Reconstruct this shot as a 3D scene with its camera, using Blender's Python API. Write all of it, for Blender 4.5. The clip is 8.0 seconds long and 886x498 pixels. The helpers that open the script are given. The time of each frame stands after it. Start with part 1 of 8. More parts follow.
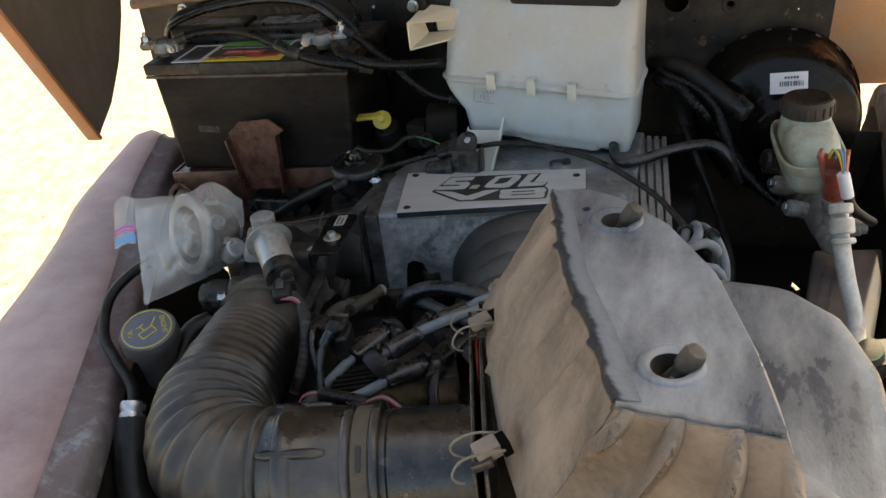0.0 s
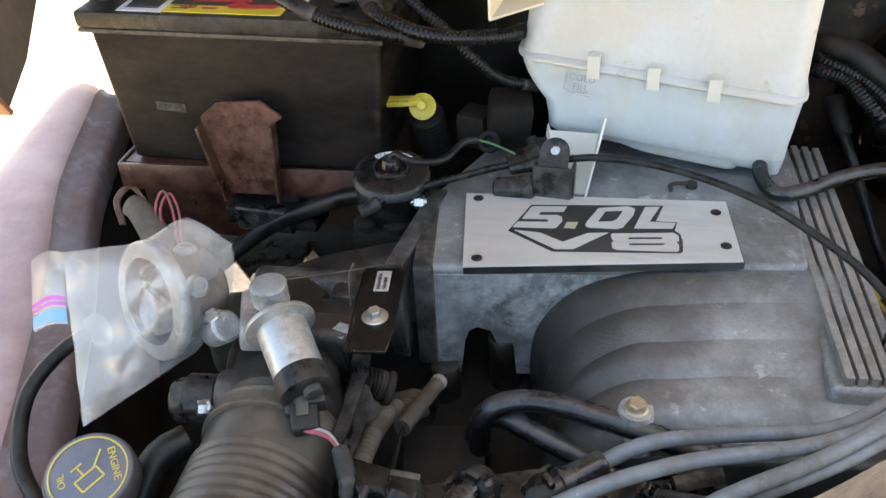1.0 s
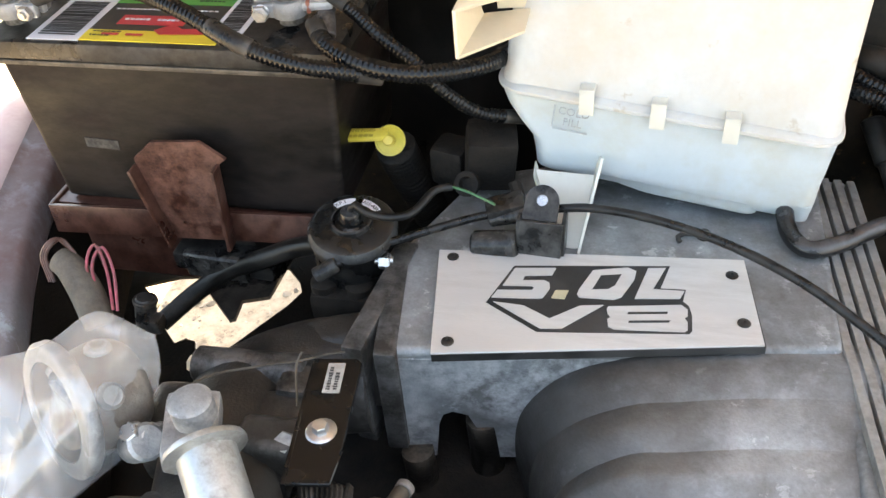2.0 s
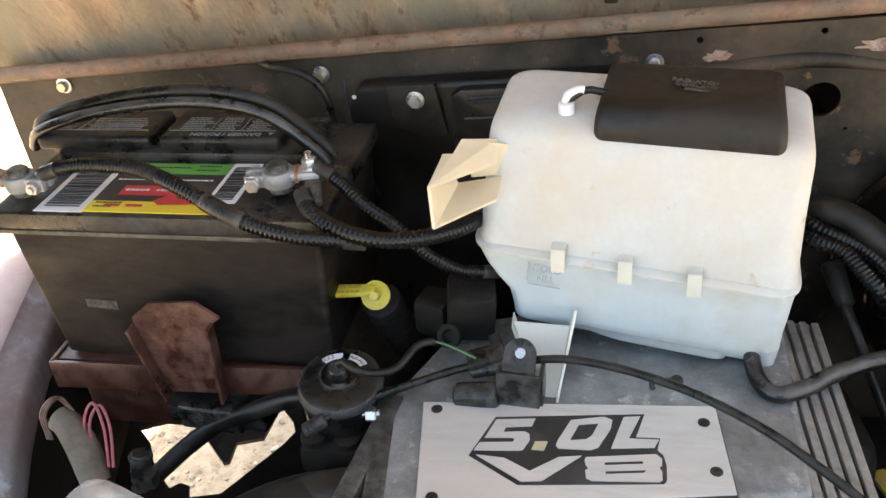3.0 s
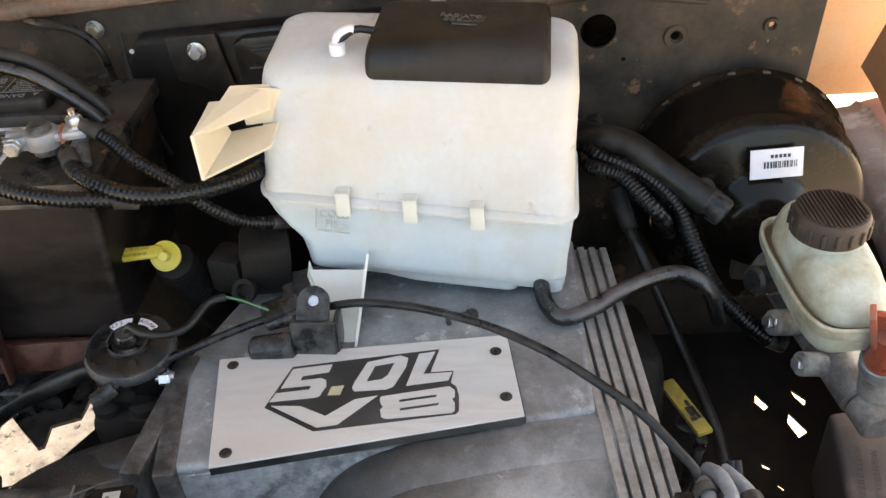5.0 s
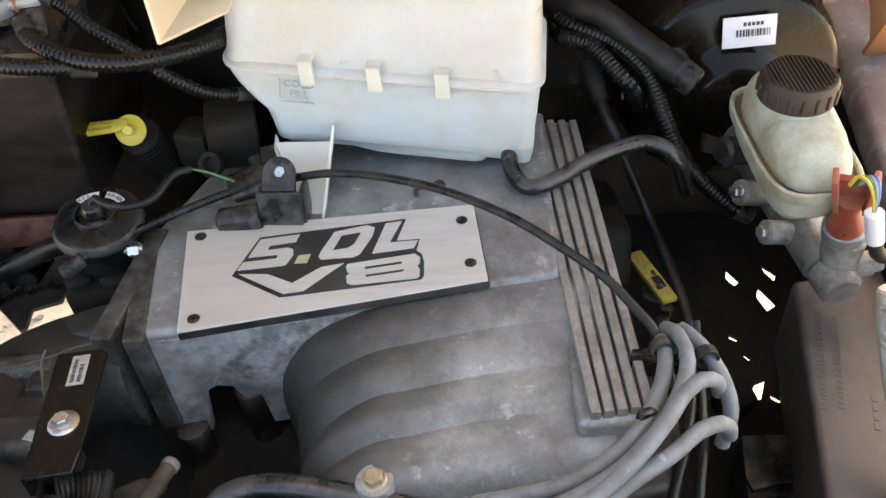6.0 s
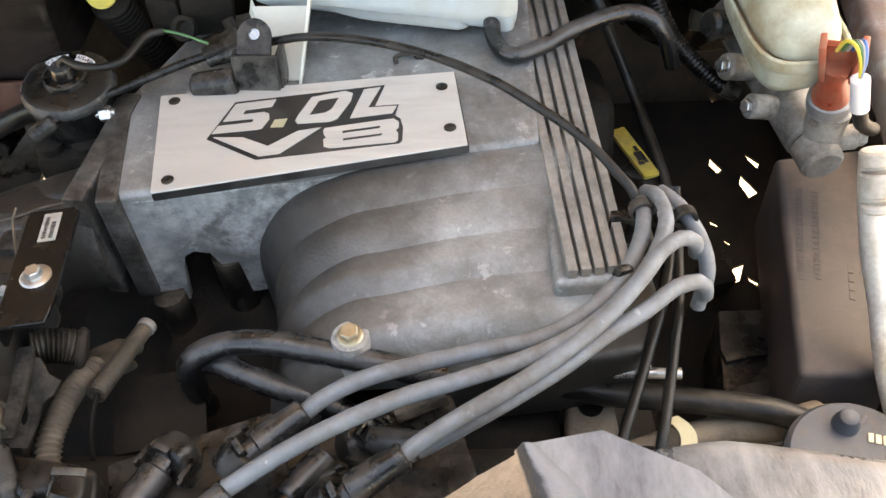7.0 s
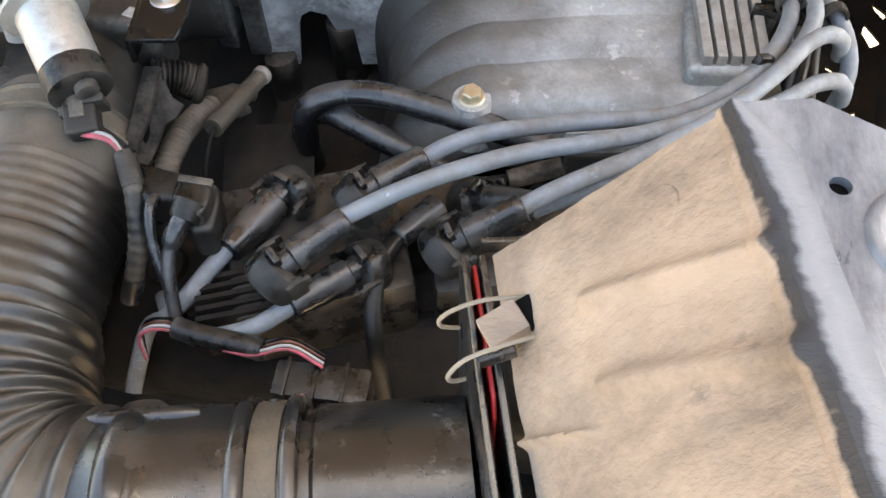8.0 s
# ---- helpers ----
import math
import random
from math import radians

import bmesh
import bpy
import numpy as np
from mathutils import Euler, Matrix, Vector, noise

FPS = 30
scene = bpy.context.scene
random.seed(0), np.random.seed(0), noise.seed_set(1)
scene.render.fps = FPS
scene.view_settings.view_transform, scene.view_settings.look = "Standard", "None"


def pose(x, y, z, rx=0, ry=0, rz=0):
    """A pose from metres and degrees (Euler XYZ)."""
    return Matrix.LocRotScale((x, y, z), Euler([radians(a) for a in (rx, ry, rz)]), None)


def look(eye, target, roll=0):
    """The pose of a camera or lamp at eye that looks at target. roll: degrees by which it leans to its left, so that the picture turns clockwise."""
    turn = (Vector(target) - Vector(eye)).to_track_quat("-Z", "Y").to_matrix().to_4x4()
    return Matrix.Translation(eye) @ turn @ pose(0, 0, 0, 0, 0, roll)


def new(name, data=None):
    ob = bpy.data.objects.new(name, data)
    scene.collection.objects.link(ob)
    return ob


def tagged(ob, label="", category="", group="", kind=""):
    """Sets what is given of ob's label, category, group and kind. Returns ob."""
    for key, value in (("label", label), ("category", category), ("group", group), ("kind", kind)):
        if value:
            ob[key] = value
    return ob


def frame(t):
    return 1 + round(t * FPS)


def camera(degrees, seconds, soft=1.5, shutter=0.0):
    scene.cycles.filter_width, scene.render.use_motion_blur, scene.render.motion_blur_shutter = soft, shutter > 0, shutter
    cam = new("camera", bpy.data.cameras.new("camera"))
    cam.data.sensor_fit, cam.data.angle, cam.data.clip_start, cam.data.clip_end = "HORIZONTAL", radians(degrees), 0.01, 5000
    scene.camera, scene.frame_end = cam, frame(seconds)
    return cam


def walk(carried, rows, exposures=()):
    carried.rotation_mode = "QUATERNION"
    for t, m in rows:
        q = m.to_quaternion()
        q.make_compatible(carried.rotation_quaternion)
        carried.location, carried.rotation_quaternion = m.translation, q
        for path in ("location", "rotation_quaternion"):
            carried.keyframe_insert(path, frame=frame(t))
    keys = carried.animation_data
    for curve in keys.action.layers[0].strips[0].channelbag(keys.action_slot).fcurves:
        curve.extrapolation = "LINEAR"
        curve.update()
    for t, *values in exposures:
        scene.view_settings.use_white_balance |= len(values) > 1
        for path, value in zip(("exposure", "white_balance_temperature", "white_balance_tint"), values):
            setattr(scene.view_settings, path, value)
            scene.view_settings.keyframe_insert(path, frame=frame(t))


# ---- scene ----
cam = camera(54.0, 8.0)
PATH = [
    (0, (0.22, 0.17, 1.505), (-0.306, 1.824, 0.511), -7.0),
    (0.3, (0.148, 0.256, 1.504), (-0.317, 1.9, 0.466), -5.1),
    (0.5, (0.095, 0.318, 1.5), (-0.32, 1.942, 0.41), -4.0),
    (0.8, (0.057, 0.412, 1.485), (-0.348, 1.999, 0.337), -4.2),
    (1, (0.015, 0.48, 1.465), (-0.357, 2.042, 0.273), -3.0),
    (1.2, (-0.004, 0.529, 1.457), (-0.37, 2.055, 0.218), -2.7),
    (2.3, (0.035, 0.637, 1.49), (-0.37, 2.102, 0.19), -6.1),
    (2.5, (0.04, 0.635, 1.503), (-0.364, 2.146, 0.256), -6.2),
    (3, (0.039, 0.627, 1.522), (-0.371, 2.243, 0.418), -6.0),
    (3.5, (0.051, 0.63, 1.522), (-0.308, 2.276, 0.443), -5.4),
    (4, (0.072, 0.638, 1.519), (-0.17, 2.294, 0.425), -4.9),
    (4.5, (0.093, 0.639, 1.513), (-0.046, 2.279, 0.378), -4.6),
    (4.7, (0.095, 0.636, 1.509), (-0.024, 2.265, 0.355), -4.5),
    (5.8, (0.112, 0.619, 1.489), (0.01, 2.095, 0.142), -4.9),
    (6, (0.117, 0.614, 1.483), (0.016, 2.069, 0.115), -5.1),
    (6.5, (0.121, 0.604, 1.473), (0.034, 2.004, 0.047), -5.1),
    (7, (0.121, 0.591, 1.45), (0.044, 1.917, -0.045), -4.1),
    (7.5, (0.11, 0.573, 1.429), (0.001, 1.783, -0.16), -3.4),
    (7.7, (0.102, 0.564, 1.429), (-0.029, 1.72, -0.198), -3.8),
    (8, (0.079, 0.538, 1.406), (-0.089, 1.637, -0.257), -1.3),
]
EXPOSURES = [(0.0, 1.5, 8200, 2), (0.3, 2.05, 8230, 3), (0.5, 2.4, 8250, 4), (1.0, 2.78, 8250, 4), (2.3, 3.25, 8950, 5), (2.6, 3.15, 8950, 5), (3.0, 2.91, 8900, 5), (3.5, 2.92, 8850, 6), (4.0, 2.98, 8850, 6), (4.5, 2.92, 8850, 6), (6.0, 2.92, 9000, 7), (6.5, 3.09, 9300, 7), (7.0, 3.33, 9900, 7), (7.5, 3.48, 9500, 5), (8.0, 3.45, 8750, 5)]
walk(cam, [(t, look(eye, target, roll)) for t, eye, target, roll in PATH], EXPOSURES)

from mathutils import geometry

# ---- world and light ----
world = bpy.data.worlds.new("sky")
scene.world = world
world.use_nodes = True
_nt = world.node_tree
_sky = _nt.nodes.new("ShaderNodeTexSky")
_sky.sky_type = "NISHITA"
_sky.sun_disc = False
_sky.sun_elevation = radians(58)
_sky.sun_rotation = radians(27)
_sky.air_density, _sky.dust_density, _sky.ozone_density = 0.75, 3.0, 0.7
_bg = _nt.nodes["Background"]
_bg.inputs[1].default_value = 0.15
_nt.links.new(_sky.outputs[0], _bg.inputs[0])
sun = new("sun", bpy.data.lights.new("sun", "SUN"))
sun.data.energy = 4.0
sun.data.angle = radians(0.5)
sun.data.color = (1.0, 0.93, 0.82)
_e, _a = radians(58), radians(27)
sun.matrix_world = look((math.sin(_a) * math.cos(_e) * 5, math.cos(_a) * math.cos(_e) * 5, math.sin(_e) * 5), (0, 0, 0))


# ---- materials ----
def mat(name, base, rough=0.5, metal=0.0, var=0.3, scale=25.0, fine=300.0, bump=0.15, dust=None, amount=0.4, dust_scale=14.0,
        up=0.0, dust_rough=0.9, spec=0.5, trans=0.0, sss=0.0, alpha=1.0, speck=None, speck_amt=0.0, island=0.0, stretch=(1, 1, 1), edge=None, band=None):
    m = bpy.data.materials.new(name)
    m.use_nodes = True
    nt = m.node_tree
    N, K = nt.nodes, nt.links
    b = N["Principled BSDF"]
    tc = N.new("ShaderNodeTexCoord")
    mp = N.new("ShaderNodeMapping")
    mp.inputs["Scale"].default_value = stretch
    K.new(tc.outputs["Object"], mp.inputs[0])

    def noise_tex(sc, det=6.0, ro=0.6):
        n = N.new("ShaderNodeTexNoise")
        n.inputs["Scale"].default_value, n.inputs["Detail"].default_value, n.inputs["Roughness"].default_value = sc, det, ro
        K.new(mp.outputs[0], n.inputs["Vector"])
        return n.outputs[0]

    def ramp(src, lo, hi):
        r = N.new("ShaderNodeMapRange")
        r.inputs[1].default_value, r.inputs[2].default_value = lo, hi
        K.new(src, r.inputs[0])
        return r.outputs[0]

    def mix(fac, a, c, mode="MIX"):
        x = N.new("ShaderNodeMix")
        x.data_type, x.blend_type = "RGBA", mode
        for sock, v in ((x.inputs[0], fac), (x.inputs[6], a), (x.inputs[7], c)):
            if isinstance(v, (int, float)):
                sock.default_value = v
            elif isinstance(v, tuple):
                sock.default_value = (*v[:3], 1)
            else:
                K.new(v, sock)
        return x.outputs[2]

    big, small = noise_tex(scale), noise_tex(fine, 3.0)
    dark = tuple(c * (1 - var) for c in base)
    light = tuple(min(1, c * (1 + var)) for c in base)
    col = mix(ramp(big, 0.3, 0.7), dark, light)
    col = mix(ramp(small, 0.35, 0.65), col, mix(0.25 * min(1, var * 2), col, (0.0, 0.0, 0.0)))
    if speck:
        s = ramp(noise_tex(scale * 2.3, 8.0, 0.7), 0.62 - speck_amt * 0.3, 0.66 - speck_amt * 0.2)
        col = mix(s, col, speck)
    rsock = ramp(big, 0.2, 0.8)
    rr = N.new("ShaderNodeMapRange")
    rr.inputs[3].default_value, rr.inputs[4].default_value = max(0.03, rough - 0.12), min(1, rough + 0.12)
    K.new(rsock, rr.inputs[0])
    rough_out = rr.outputs[0]
    if dust:
        d = ramp(noise_tex(dust_scale, 9.0, 0.68), 0.62 - amount * 0.5, 0.78 - amount * 0.25)
        if up:
            g = N.new("ShaderNodeNewGeometry")
            sx = N.new("ShaderNodeSeparateXYZ")
            K.new(g.outputs["Normal"], sx.inputs[0])
            mu = N.new("ShaderNodeMath")
            mu.operation = "MULTIPLY"
            K.new(d, mu.inputs[0])
            K.new(ramp(sx.outputs[2], 0.9 - up, 1.0), mu.inputs[1])
            d = mu.outputs[0]
        col = mix(d, col, dust)
        mr = N.new("ShaderNodeMix")
        K.new(d, mr.inputs[0])
        K.new(rough_out, mr.inputs[2])
        mr.inputs[3].default_value = dust_rough
        rough_out = mr.outputs[0]
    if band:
        # wear or darkening along the sheet's own length or width, with a ragged border
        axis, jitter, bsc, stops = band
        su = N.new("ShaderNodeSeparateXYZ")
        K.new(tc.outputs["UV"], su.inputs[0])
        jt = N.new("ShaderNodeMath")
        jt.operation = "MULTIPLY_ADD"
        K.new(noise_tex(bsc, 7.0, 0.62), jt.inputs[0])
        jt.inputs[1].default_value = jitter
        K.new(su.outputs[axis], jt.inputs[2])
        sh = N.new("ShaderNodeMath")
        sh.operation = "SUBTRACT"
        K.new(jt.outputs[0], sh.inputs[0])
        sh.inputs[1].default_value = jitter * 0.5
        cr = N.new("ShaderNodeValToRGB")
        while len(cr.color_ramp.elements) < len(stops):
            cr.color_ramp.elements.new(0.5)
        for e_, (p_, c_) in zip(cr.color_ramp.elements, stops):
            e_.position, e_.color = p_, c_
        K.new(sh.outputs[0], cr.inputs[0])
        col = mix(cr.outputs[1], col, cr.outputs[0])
    if edge:
        # rubbed, lighter outer edges
        pt = N.new("ShaderNodeNewGeometry")
        er = ramp(pt.outputs["Pointiness"], 0.53, 0.60)
        em = N.new("ShaderNodeMath")
        em.operation = "MULTIPLY"
        K.new(er, em.inputs[0])
        K.new(ramp(noise_tex(55.0, 5.0, 0.7), 0.38, 0.62), em.inputs[1])
        col = mix(em.outputs[0], col, edge)
    if island:
        oi = N.new("ShaderNodeNewGeometry")
        hs = N.new("ShaderNodeHueSaturation")
        K.new(ramp(oi.outputs["Random Per Island"], -1 / island, 1 / island), hs.inputs["Value"])
        r2 = N.new("ShaderNodeMapRange")
        r2.inputs[3].default_value, r2.inputs[4].default_value = 1 - island, 1 + island
        K.new(oi.outputs["Random Per Island"], r2.inputs[0])
        K.new(r2.outputs[0], hs.inputs["Value"])
        K.new(col, hs.inputs["Color"])
        col = hs.outputs[0]
    K.new(col, b.inputs["Base Color"])
    K.new(rough_out, b.inputs["Roughness"])
    b.inputs["Metallic"].default_value = metal
    b.inputs["Specular IOR Level"].default_value = spec
    b.inputs["Transmission Weight"].default_value = trans
    b.inputs["Alpha"].default_value = alpha
    if sss:
        b.inputs["Subsurface Weight"].default_value = sss
        b.inputs["Subsurface Radius"].default_value = (0.012, 0.011, 0.009)
        b.inputs["Subsurface Scale"].default_value = 1.0
    if bump:
        bn = N.new("ShaderNodeBump")
        bn.inputs["Strength"].default_value, bn.inputs["Distance"].default_value = bump, 0.001
        ad = N.new("ShaderNodeMath")
        ad.operation = "ADD"
        K.new(big, ad.inputs[0])
        K.new(small, ad.inputs[1])
        K.new(ad.outputs[0], bn.inputs["Height"])
        K.new(bn.outputs[0], b.inputs["Normal"])
    return m


